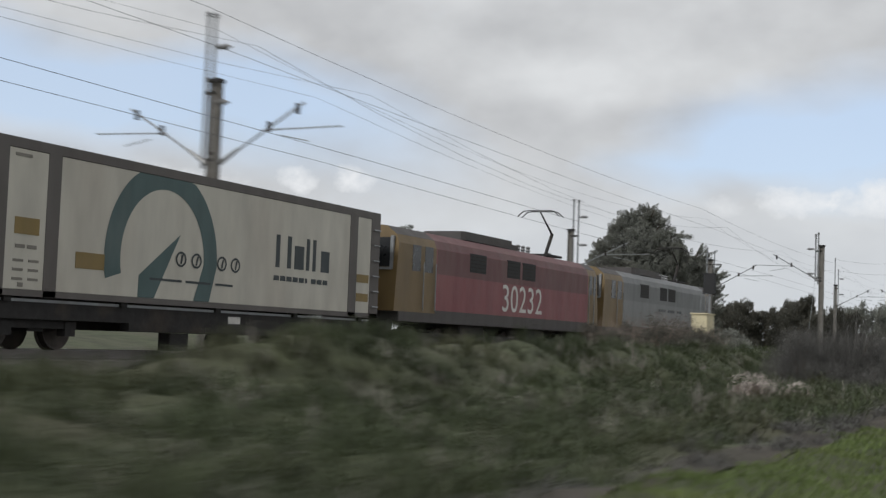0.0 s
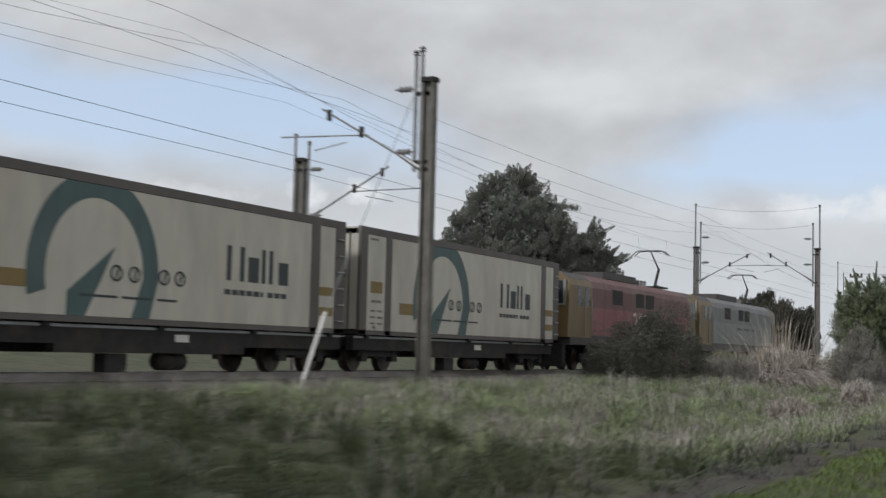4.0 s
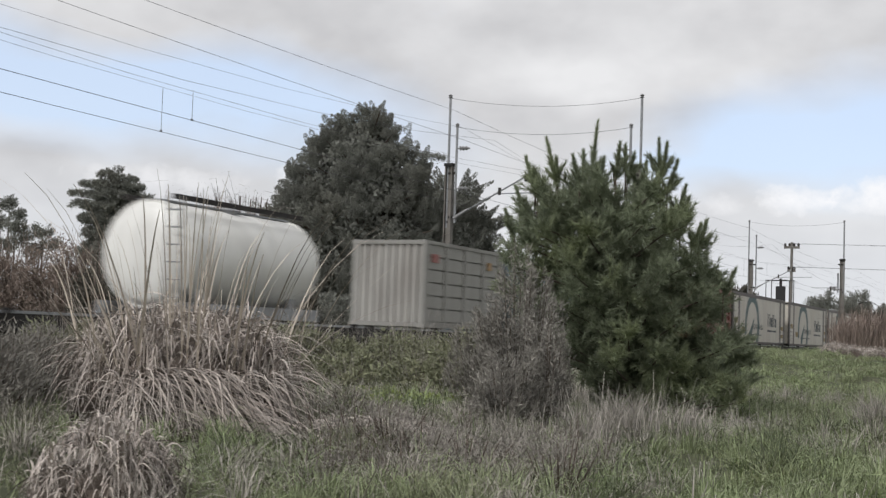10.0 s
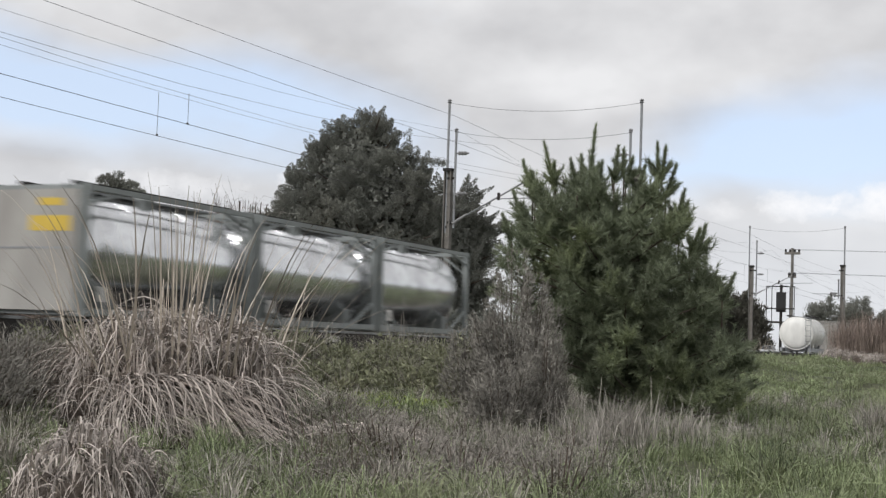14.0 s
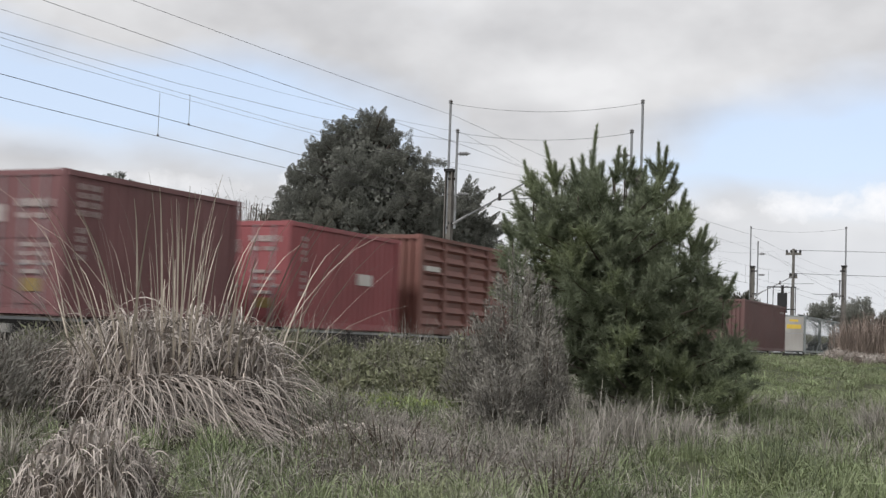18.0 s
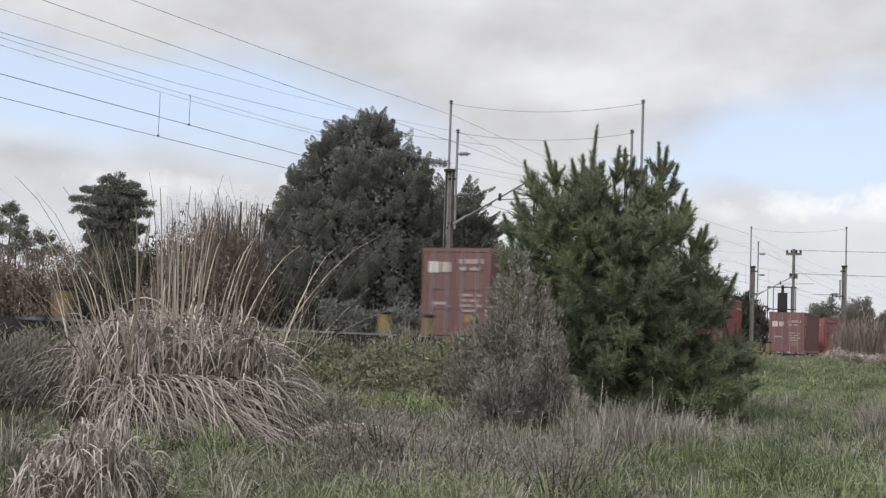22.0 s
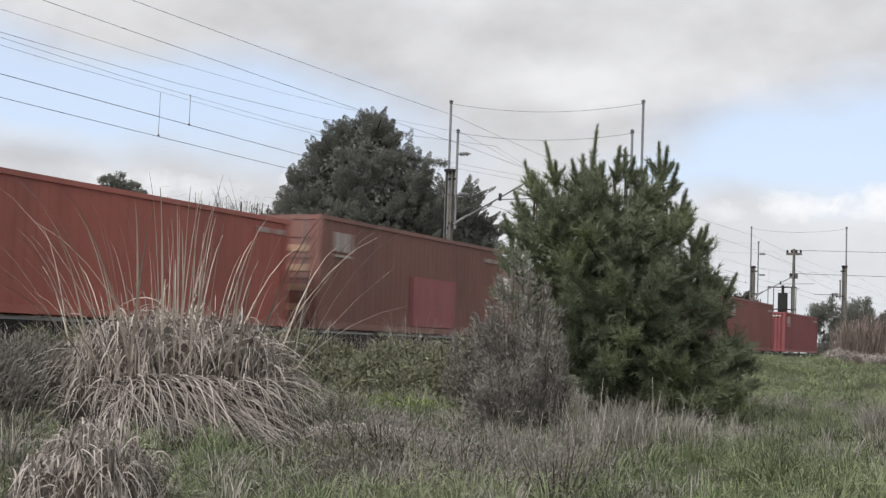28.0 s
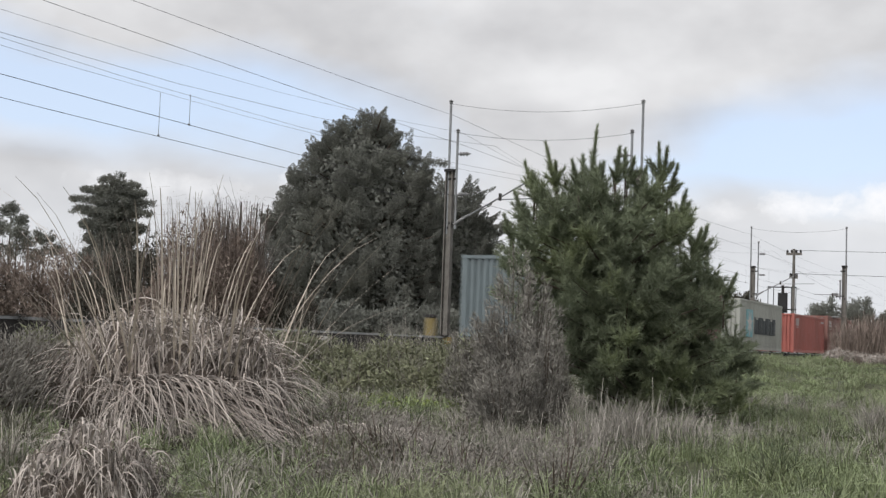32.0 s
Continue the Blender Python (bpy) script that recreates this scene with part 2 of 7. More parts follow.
class Mesh:
    """Collects faces for one part."""

    def __init__(self):
        self.v, self.f = [], []

    def add(self, vs, fs):
        n = len(self.v)
        self.v += [tuple(p) for p in vs]
        self.f += [tuple(i + n for i in f) for f in fs]
        return self

    def box(self, x0, x1, y0, y1, z0, z1, c=0.0):
        """A box, with its four long upright edges cut by c."""
        if c <= 0:
            vs = [(x, y, z) for z in (z0, z1) for x, y in ((x0, y0), (x1, y0), (x1, y1), (x0, y1))]
            return self.add(vs, [(0, 3, 2, 1), (4, 5, 6, 7), (0, 1, 5, 4), (1, 2, 6, 5), (2, 3, 7, 6), (3, 0, 4, 7)])
        ring = [(x0 + c, y0), (x1 - c, y0), (x1, y0 + c), (x1, y1 - c), (x1 - c, y1), (x0 + c, y1), (x0, y1 - c), (x0, y0 + c)]
        vs = [(*p, z0) for p in ring] + [(*p, z1) for p in ring]
        fs = [tuple(range(7, -1, -1)), tuple(range(8, 16))] + [(i, (i + 1) % 8, 8 + (i + 1) % 8, 8 + i) for i in range(8)]
        return self.add(vs, fs)

    def tube(self, a, b, r0, r1=None, n=8, caps=True):
        a, b = Vector(a), Vector(b)
        r1 = r0 if r1 is None else r1
        ax = (b - a).normalized()
        u = ax.orthogonal().normalized()
        w = ax.cross(u)
        vs = [p + (u * math.cos(t) + w * math.sin(t)) * r for p, r in ((a, r0), (b, r1)) for t in (2 * math.pi * i / n for i in range(n))]
        fs = [(i, (i + 1) % n, n + (i + 1) % n, n + i) for i in range(n)]
        if caps:
            fs += [tuple(range(n - 1, -1, -1)), tuple(range(n, 2 * n))]
        return self.add(vs, fs)

    def path(self, pts, r, n=6):
        pts = [Vector(p) for p in pts]
        rs = r if isinstance(r, (list, tuple)) else [r] * len(pts)
        vs, fs = [], []
        for i, p in enumerate(pts):
            ax = (pts[min(i + 1, len(pts) - 1)] - pts[max(i - 1, 0)]).normalized()
            u = ax.cross(Vector((0.31, 0.77, 0.55))).normalized()
            w = ax.cross(u)
            vs += [p + (u * math.cos(t) + w * math.sin(t)) * rs[i] for t in (2 * math.pi * k / n for k in range(n))]
        for i in range(len(pts) - 1):
            fs += [(i * n + k, i * n + (k + 1) % n, (i + 1) * n + (k + 1) % n, (i + 1) * n + k) for k in range(n)]
        fs += [tuple(range(n - 1, -1, -1)), tuple(range(len(vs) - n, len(vs)))]
        return self.add(vs, fs)

    def lathe(self, prof, axis="y", n=20, at=(0, 0, 0)):
        """prof: (along, radius) pairs, turned about an axis through at."""
        vs, fs = [], []
        for a, r in prof:
            for k in range(n):
                c, s = r * math.cos(2 * math.pi * k / n), r * math.sin(2 * math.pi * k / n)
                p = {"y": (c, a, s), "x": (a, c, s), "z": (c, s, a)}[axis]
                vs.append((p[0] + at[0], p[1] + at[1], p[2] + at[2]))
        for i in range(len(prof) - 1):
            fs += [(i * n + k, i * n + (k + 1) % n, (i + 1) * n + (k + 1) % n, (i + 1) * n + k) for k in range(n)]
        fs += [tuple(range(n - 1, -1, -1)), tuple(range(len(vs) - n, len(vs)))]
        return self.add(vs, fs)

    def prism(self, outline, x0, x1):
        """An outline in y, z drawn out along x."""
        n = len(outline)
        vs = [(x, y, z) for x in (x0, x1) for y, z in outline]
        return self.add(vs, [tuple(range(n - 1, -1, -1)), tuple(range(n, 2 * n))] + [(i, (i + 1) % n, n + (i + 1) % n, n + i) for i in range(n)])

    def mesh(self, name):
        me = bpy.data.meshes.new(name)
        me.from_pydata(self.v, [], self.f)
        bm = bmesh.new()
        bm.from_mesh(me)
        bmesh.ops.recalc_face_normals(bm, faces=bm.faces)
        bm.to_mesh(me)
        bm.free()
        return me


def part(name, m, material, parent, label="", smooth=False, kind=""):
    """One mesh object under a thing; the material is set on the object, so that meshes can be shared."""
    me = m.mesh(name) if isinstance(m, Mesh) else m
    ob = new(name, me)
    if not me.materials:
        me.materials.append(material)
    ob.material_slots[0].link = "OBJECT"
    ob.material_slots[0].material = material
    if smooth:
        me.polygons.foreach_set("use_smooth", [True] * len(me.polygons))
    ob.parent = parent
    if label or kind:
        tagged(ob, label=label, kind=kind)
    return ob


def thing(name, label, category, group="", at=(0, 0, 0)):
    ob = new(name)
    ob.empty_display_size = 0.3
    ob.location = at
    return tagged(ob, label, category, group)


def np_mesh(name, V, F, material):
    """A mesh from arrays of points and triangles."""
    me = bpy.data.meshes.new(name)
    V, F = np.asarray(V, np.float32), np.asarray(F, np.int32)
    me.vertices.add(len(V))
    me.vertices.foreach_set("co", V.ravel())
    k = F.shape[1]
    me.loops.add(F.size)
    me.loops.foreach_set("vertex_index", F.ravel())
    me.polygons.add(len(F))
    me.polygons.foreach_set("loop_start", np.arange(0, F.size, k, dtype=np.int32))
    me.materials.append(material)
    me.update(calc_edges=True)
    return me


def sm(a, b, x):
    t = np.clip((x - a) / (b - a), 0, 1)
    return t * t * (3 - 2 * t)


# ---- ground ----
RAIL, XT = 0.77, -18.69  # rail head, track centre


def ground_z(x, y):
    """Height of the land: flat by the road, a rise to the track, a mound ahead, a bank behind the track."""
    x, y = np.asarray(x, float), np.asarray(y, float)
    z = 0.42 * sm(-7, -14.5, x)
    z = z + 1.0 * sm(24, 62, y) * sm(-16.2, -12, x) * sm(60, 20, x)
    z = z + 0.9 * sm(-24, -36, x) + 0.4 * sm(70, 140, y) * sm(-16.2, -12, x)
    z = z + 0.80 * np.exp(-((x + 13.0) / 1.35) ** 2) * sm(-87, -82, y) * sm(-30, -38, y)
    z = z - 0.42 * np.exp(-((x + 7.3) / 1.9) ** 2) * sm(11, 4, y) * sm(-32, -10, y)
    rough = 0.10 * np.sin(x * 0.9 + 1.3 * np.sin(y * 0.31)) * np.sin(y * 0.7 + 0.8) + 0.05 * np.sin(x * 2.3 + y * 1.7) + 0.04 * np.sin(y * 3.1 - x * 1.1)
    rough = rough + 0.07 * np.sin(2.9 * x + 0.7 * y) * np.sin(2.1 * y - 1.3 * x)
    return z + rough * sm(-15.2, -13, x) * sm(9, 2, x)


def make_ground():
    xs = np.concatenate([[-3000, -900, -300, -150, -90, -60], np.arange(-46, -24, 2.0), np.arange(-24, 8, 0.5), [10, 14, 20, 30, 60, 150, 500, 3000]])
    ys = np.concatenate([[-3000, -900, -300, -180, -140], np.arange(-120, 76, 0.6), np.arange(76, 160, 4.0), [180, 220, 300, 500, 900, 3000]])
    X, Y = np.meshgrid(xs, ys)
    Z = ground_z(X, Y)
    V = np.stack([X.ravel(), Y.ravel(), Z.ravel()], 1)
    n, m = len(xs), len(ys)
    i = (np.arange(m - 1)[:, None] * n + np.arange(n - 1)[None]).ravel()
    F = np.stack([i, i + 1, i + n + 1, i + n], 1)
    soil = mat("rough_pasture_soil", (0.058, 0.066, 0.031), 0.95, 0, 0.4, 1.4, (0.085, 0.070, 0.050), 0.55, 0.35, 0.8, 18)
    me = np_mesh("ground", V, F, soil)
    me.polygons.foreach_set("use_smooth", [True] * len(me.polygons))
    tagged(new("ground", me), "uneven grassy ground between road and railway", "ground", kind="structure")


make_ground()


def make_track():
    y0, y1 = -700, 400
    b = Mesh()
    prof = [(XT - 3.6, 0.30), (XT - 1.7, 0.60), (XT + 1.7, 0.60), (XT + 3.4, 0.30), (XT + 3.4, -0.4), (XT - 3.6, -0.4)]
    n = len(prof)
    b.add([(x, y, z) for y in (y0, y1) for x, z in prof], [tuple(range(n)), tuple(range(2 * n - 1, n - 1, -1))] + [(i, (i + 1) % n, n + (i + 1) % n, n + i) for i in range(n)])
    ob = part("ballast", b, ballast_mat, None)
    tagged(ob, "grey-brown crushed stone ballast bed under the track", "ballast", kind="structure")
    for side in (-1, 1):
        r = Mesh()
        x = XT + side * 0.55
        r.box(x - 0.065, x + 0.065, y0, y1, 0.60, 0.625).box(x - 0.012, x + 0.012, y0, y1, 0.62, 0.74).box(x - 0.034, x + 0.034, y0, y1, 0.735, RAIL)
        ob = part("rail", r, rail_steel, None)
        tagged(ob, "worn steel running rail on sleepers", "rail", "rails", kind="structure")
    s = Mesh()
    for i in range(int((140 + 130) / 0.62)):
        y = -130 + i * 0.62
        s.box(XT - 1.06, XT + 1.06, y, y + 0.23, 0.5, 0.605 + 0.006 * math.sin(i * 7.1))
    tagged(part("sleepers", s, concrete, None), "weathered concrete sleepers in the ballast", "sleepers", kind="stuff")


make_track()

# ---- train ----
SPEED = 19.5
MOVERS = []  # (thing, place along the line at the clip's start)
HALF = 1.22
DECK = 1.776
CACHE = {}


def cached(key, build):
    if key not in CACHE:
        CACHE[key] = build().mesh(key[0])
    return CACHE[key]


def mover(ob, s):
    ob.location = (XT, s, 0)
    MOVERS.append((ob, s))
    return ob


def corrugated(length, z0, z1, at, axis, out, pitch=0.30, depth=0.042):
    """A wall of upright trapezoid waves along y (axis 'y') or x, of a little thickness."""
    m = Mesh()
    n = max(2, round(length / pitch))
    p = length / n
    prof = []
    for i in range(n):
        a = i * p
        prof += [(a, 0), (a + p * 0.38, 0), (a + p * 0.5, -depth), (a + p * 0.88, -depth)]
    prof.append((length, 0))
    vs = []
    for z in (z0, z1):
        for a, dpt in prof:
            o = at + out * dpt
            vs.append((o, a, z) if axis == "y" else (a - length / 2, o, z))
    k = len(prof)
    m.add(vs, [(i, i + 1, k + i + 1, k + i) for i in range(k - 1)])
    return m


def slatted(length, z0, z1, at, out):
    m = Mesh()
    return m.box(min(at - out * 0.12, at - out * 0.085), max(at - out * 0.12, at - out * 0.085), 0, length, z0, z1)


def add_slats(wall, key, length, z0, z1, at, out, rows, bays, material):
    """Upright posts with rows of pressed horizontal louvres between them, piece by piece on a side wall."""
    h, w = (z1 - z0) / rows, length / bays - 0.34

    def slat():
        if key == "hrib":
            return Mesh().box(at - out * 0.086, at - out * 0.02, 0, w + 0.2, h * 0.10, h * 0.97)
        a, b = h * 0.16, h * 0.80
        vs = [(at - out * 0.086, y, a) for y in (0, w)] + [(at + out * 0.024, y, a + (b - a) * 0.30) for y in (0, w)] + [(at - out * 0.086, y, b) for y in (0, w)]
        return Mesh().add(vs, [(0, 1, 3, 2), (2, 3, 5, 4), (0, 2, 4), (1, 5, 3)])

    for r in range(rows):
        for q in range(bays):
            part("slat", cached(("slat", key, round(w, 2), round(h, 2)), slat), material, wall).location = (0, length * q / bays + 0.17, z0 + r * h)
    for q in range(bays + 1):
        part("wall_post", cached(("wall_post", key, round(z1, 2)), lambda: Mesh().box(min(at + out * 0.012, at - out * 0.09), max(at + out * 0.012, at - out * 0.09), -0.11, 0.11, z0, z1)), material, wall).location.y = min(max(length * q / bays, 0.11), length - 0.11)


def door_leaf(w, z0, z1, x0):
    m = Mesh()
    return m.box(x0, x0 + w, -0.03, 0.02, z0, z1)


def add_panels(leaf, w, z0, z1, x0, ribs, material):
    """Raised panels on a door leaf or a ribbed end."""
    h = (z1 - z0) / ribs
    for i in range(ribs):
        part("door_panel", cached(("door_panel", round(w, 2), round(x0, 2), round(h, 2)), lambda: Mesh().box(x0 + 0.09, x0 + w - 0.09, -0.055, -0.029, 0.07, h - 0.05)), material, leaf).location.z = z0 + i * h


def container(label, s, L, H, pm, side="corr", end="corr", marks=(), group="containers on the train", post=None, roof=None, ribs=4, end_m=None):
    """A freight container from s (its rear) forward. Sides: corr, slat, hrib or flat; rear end: corr, door or hrib."""
    t = mover(thing("shipping_container", label, "container", group), s)
    post = post or pm
    z0, z1 = DECK, DECK + H
    L = round(L, 2)
    for sx in (1, -1):
        w = HALF - 0.03
        key = ("side_wall", side, L, H, sx)
        if side == "corr":
            me = cached(key, lambda: corrugated(L - 0.2, z0 + 0.16, z1 - 0.10, w * sx, "y", sx))
        elif side == "slat":
            me = cached(key, lambda: slatted(L - 0.2, z0 + 0.16, z1 - 0.10, w * sx, sx))
        elif side == "hrib":
            me = cached(key, lambda: slatted(L - 0.2, z0 + 0.16, z1 - 0.10, w * sx, sx))
        else:
            me = cached(key, lambda: Mesh().box(min(w * sx, (w - 0.05) * sx), max(w * sx, (w - 0.05) * sx), 0, L - 0.2, z0 + 0.16, z1 - 0.1))
        o = part("side_wall", me, pm, t)
        o.location.y = 0.1
        if side in ("slat", "hrib") and sx == 1:
            rows, bays = (7, max(2, round(L / 1.75))) if side == "slat" else (6, 4 if L > 4 else 2)
            add_slats(o, side, L - 0.2, z0 + 0.16, z1 - 0.10, w, 1, rows, bays, pm)
        part("bottom_rail", cached(("bottom_rail", L, H, sx), lambda: Mesh().box(min(sx * (HALF - 0.10), sx * HALF), max(sx * (HALF - 0.10), sx * HALF), 0.1, L - 0.1, z0 + 0.01, z0 + 0.17, 0.01)), post, t)
        part("top_rail", cached(("top_rail", L, H, sx), lambda: Mesh().box(min(sx * (HALF - 0.09), sx * HALF), max(sx * (HALF - 0.09), sx * HALF), 0.1, L - 0.1, z1 - 0.11, z1 - 0.005, 0.01)), post, t)
        for ye in (0, L - 0.15):
            part("corner_post", cached(("corner_post", H, sx), lambda: Mesh().box(min(sx * (HALF - 0.15), sx * HALF), max(sx * (HALF - 0.15), sx * HALF), 0, 0.15, z0, z1, 0.015).box(min(sx * (HALF - 0.17), sx * (HALF + 0.004)), max(sx * (HALF - 0.17), sx * (HALF + 0.004)), -0.004, 0.175, z1 - 0.118, z1 + 0.004).box(min(sx * (HALF - 0.17), sx * (HALF + 0.004)), max(sx * (HALF - 0.17), sx * (HALF + 0.004)), -0.004, 0.175, z0 - 0.003, z0 + 0.115)), post, t).location.y = ye
    part("roof", cached(("roof", L, H), lambda: Mesh().box(-HALF + 0.09, HALF - 0.09, 0.1, L - 0.1, z1 - 0.06, z1 - 0.025)), roof or pm, t)
    part("floor", cached(("floor", L, H), lambda: Mesh().box(-HALF + 0.1, HALF - 0.1, 0.1, L - 0.1, z0 + 0.05, z0 + 0.15)), dark_steel, t)
    part("front_wall", cached(("front_wall", H), lambda: corrugated(2 * HALF - 0.3, z0 + 0.1, z1 - 0.1, -0.05, "x", 1, 0.27)), pm, t).location.y = L
    for zz in (z0 + 0.02, z1 - 0.13):
        part("end_rail", cached(("end_rail", round(zz, 2)), lambda: Mesh().box(-HALF + 0.15, HALF - 0.15, 0.005, 0.12, zz, zz + 0.12)), post, t)
    if end == "corr":
        part("rear_wall", cached(("rear_wall", H), lambda: corrugated(2 * HALF - 0.3, z0 + 0.14, z1 - 0.13, 0.03, "x", -1, 0.24, 0.085)), end_m or pm, t)
    elif end == "barred":
        rw = part("rear_wall", cached(("rear_wall_deep", H), lambda: corrugated(2 * HALF - 0.3, z0 + 0.14, z1 - 0.13, 0.05, "x", -1, 0.27, 0.08)), end_m or pm, t)
        for i in range(3):
            part("cross_bar", cached(("cross_bar", H, i), lambda: Mesh().box(-HALF + 0.15, HALF - 0.15, 0.015, 0.045, z0 + 0.55 + i * 0.6, z0 + 0.64 + i * 0.6)), end_m or pm, rw)
    elif end == "hrib":
        part("rear_wall", cached(("rear_wall_ribbed", H), lambda: door_leaf(2 * HALF - 0.3, z0 + 0.14, z1 - 0.13, -HALF + 0.15)), pm, t).location.y = 0.06
        add_panels([c for c in t.children if c.name.startswith("rear_wall")][-1], 2 * HALF - 0.3, z0 + 0.14, z1 - 0.13, -HALF + 0.15, 5, pm)
    else:
        for k, x0 in enumerate((-HALF + 0.155, 0.005)):
            d = part("door", cached(("door", H, k, ribs), lambda: door_leaf(HALF - 0.16, z0 + 0.145, z1 - 0.135, x0)), pm, t)
            d.location.y = 0.06
            add_panels(d, HALF - 0.16, z0 + 0.145, z1 - 0.135, x0, ribs, pm)
            for r in range(2):
                part("lock_rod", cached(("lock_rod", H, k, r), lambda: Mesh().tube((x0 + 0.25 + r * 0.52, -0.075, z0 + 0.1), (x0 + 0.25 + r * 0.52, -0.075, z1 - 0.1), 0.026, n=6).box(x0 + 0.2 + r * 0.52, x0 + 0.38 + r * 0.52, -0.09, -0.06, z0 + 0.95, z0 + 0.99)), steel, d)
    for face, a0, a1, b0, b1, mm in marks:
        g = Mesh()
        if face == "side":
            g.box(HALF - 0.045, HALF + 0.004, a0, a1, z0 + b0, z0 + b1)
        else:
            g.box(a0, a1, -0.025, 0.05, z0 + b0, z0 + b1)
        part("marking", g, mm, t)
    return t


def reefer(s):
    """A long white insulated container with a dial-like arc and needle on its side."""
    L, H = 15.2, 2.89
    z0, z1 = DECK, DECK + H
    t = mover(thing("refrigerated_container", "dirty white refrigerated container with grey-green arc and needle", "container", "refrigerated containers"), s)
    for sx in (1, -1):
        a, b = sorted((sx * (HALF - 0.06), sx * (HALF - 0.012)))
        for y0, y1 in ((0.40, 1.46), (1.84, 13.46), (13.9, 14.67)):
            part("side_panel", Mesh().box(a, b, y0, y1, z0 + 0.12, z1 - 0.2), reefer_white, t)
        c, d = sorted((sx * (HALF - 0.1), sx * HALF))
        for y0, y1 in ((0.0, 0.40), (1.46, 1.84), (13.46, 13.9), (14.67, 15.2)):
            part("post", Mesh().box(c, d, y0, y1, z0, z1 - 0.19, 0.01), reefer_frame, t)
        part("top_rail", Mesh().box(c, d, 0, L, z1 - 0.19, z1, 0.01), reefer_frame, t)
        part("bottom_rail", Mesh().box(c, d, 0, L, z0 - 0.005, z0 + 0.115, 0.01), reefer_frame, t)
    part("roof", Mesh().box(-HALF + 0.1, HALF - 0.1, 0, L, z1 - 0.06, z1 - 0.02), reefer_white, t)
    part("floor", Mesh().box(-HALF + 0.1, HALF - 0.1, 0, L, z0 + 0.01, z0 + 0.1), dark_steel, t)
    for x0 in (-HALF + 0.1, 0.008):
        d = part("door", Mesh().box(x0, x0 + HALF - 0.11, 0.03, 0.09, z0 + 0.14, z1 - 0.2), reefer_white, t)
        for r in (0.22, 0.5, 0.86):
            part("lock_rod", Mesh().tube((x0 + r, 0.0, z0 + 0.1), (x0 + r, 0.0, z1 - 0.15), 0.02, n=6), reefer_frame, d)
    part("marking", Mesh().box(-0.75, 0.75, 0.018, 0.04, z0 + 1.5, z0 + 1.72), mark_dark, t)
    part("front_wall", Mesh().box(-HALF + 0.1, HALF - 0.1, L - 0.09, L - 0.03, z0 + 0.1, z1 - 0.19), reefer_white, t)
    part("cooling_unit", Mesh().box(-0.8, 0.8, L - 0.03, L + 0.22, z0 + 1.1, z1 - 0.25, 0.05), reefer_frame, t, "grey cooling unit on the front end")
    for i in range(6):
        part("rung", Mesh().tube((HALF + 0.03, L - 0.42, z0 + 0.3 + i * 0.42), (HALF + 0.03, L - 0.06, z0 + 0.3 + i * 0.42), 0.022, n=6), steel, t)
    for i in range(9):
        part("fine_print", Mesh().box(HALF - 0.012, HALF - 0.005, 9.68 + i * 0.3, 9.68 + i * 0.3 + (0.24 if i != 5 else 0.1), z0 + 0.76, z0 + 0.88), mark_dark, t)
        if i < 6:
            part("fine_print", Mesh().box(HALF - 0.012, HALF - 0.005, 0.62 + (i % 2) * 0.42, 0.9 + (i % 2) * 0.42, z0 + 0.28 + (i // 2) * 0.17, z0 + 0.33 + (i // 2) * 0.17), mark_worn, t)
    # arc: a broad band on an ellipse, its left leg short, its right leg down to the floor
    cy, cz, ry, rz = 5.22, 0.95, 2.0, 2.0
    pts = [(cy + ry * math.cos(a), min(cz + rz * math.sin(a), 2.69)) for a in np.linspace(math.pi * 1.08, -0.02, 40)]
    pin = [(cy + (ry - 0.52) * math.cos(a), cz + (rz - 0.52) * math.sin(a)) for a in np.linspace(math.pi * 1.08, -0.02, 40)]
    pts += [(cy + ry - 0.25, 0.12)]
    pin += [(cy + ry - 0.86, 0.12)]
    m = Mesh()
    k = len(pts)
    vs = [(HALF - 0.007, y, z0 + z) for y, z in pts] + [(HALF - 0.007, y, z0 + z) for y, z in pin]
    m.add(vs, [(i, i + 1, k + i + 1, k + i) for i in range(k - 1)])
    part("arc_marking", m, logo_green, t, "broad grey-green painted arc")
    part("needle_marking", Mesh().prism([(4.37, z0 + 0.12), (4.93, z0 + 0.12), (5.78, z0 + 1.52), (4.38, z0 + 0.58)], HALF - 0.012, HALF - 0.006), logo_green, t)
    for y in (5.84, 6.42, 7.42, 7.98):
        ring = Mesh()
        n = 14
        vs = [(HALF - 0.003, y + r * 0.20 * math.cos(a), z0 + 1.0 + r * 0.17 * math.sin(a)) for r in (1.0, 0.72) for a in (2 * math.pi * i / n for i in range(n))]
        ring.add(vs, [(i, (i + 1) % n, n + (i + 1) % n, n + i) for i in range(n)])
        ring.prism([(y - 0.03, z0 + 0.9), (y + 0.03, z0 + 0.9), (y + 0.08, z0 + 1.1), (y + 0.02, z0 + 1.1)], HALF - 0.005, HALF - 0.002)
        part("dial_marking", ring, mark_dark, t)
    for y0, y1, h0, h1 in ((9.74, 9.92, 1.08, 1.87), (10.28, 10.46, 1.08, 1.87), (10.62, 11.08, 1.08, 1.66), (11.2, 11.36, 1.08, 1.87), (11.52, 11.68, 1.08, 1.87), (11.95, 12.38, 1.08, 1.62)):
        part("wordmark", Mesh().box(HALF - 0.012, HALF - 0.005, y0, y1, z0 + h0, z0 + h1), mark_dark, t)
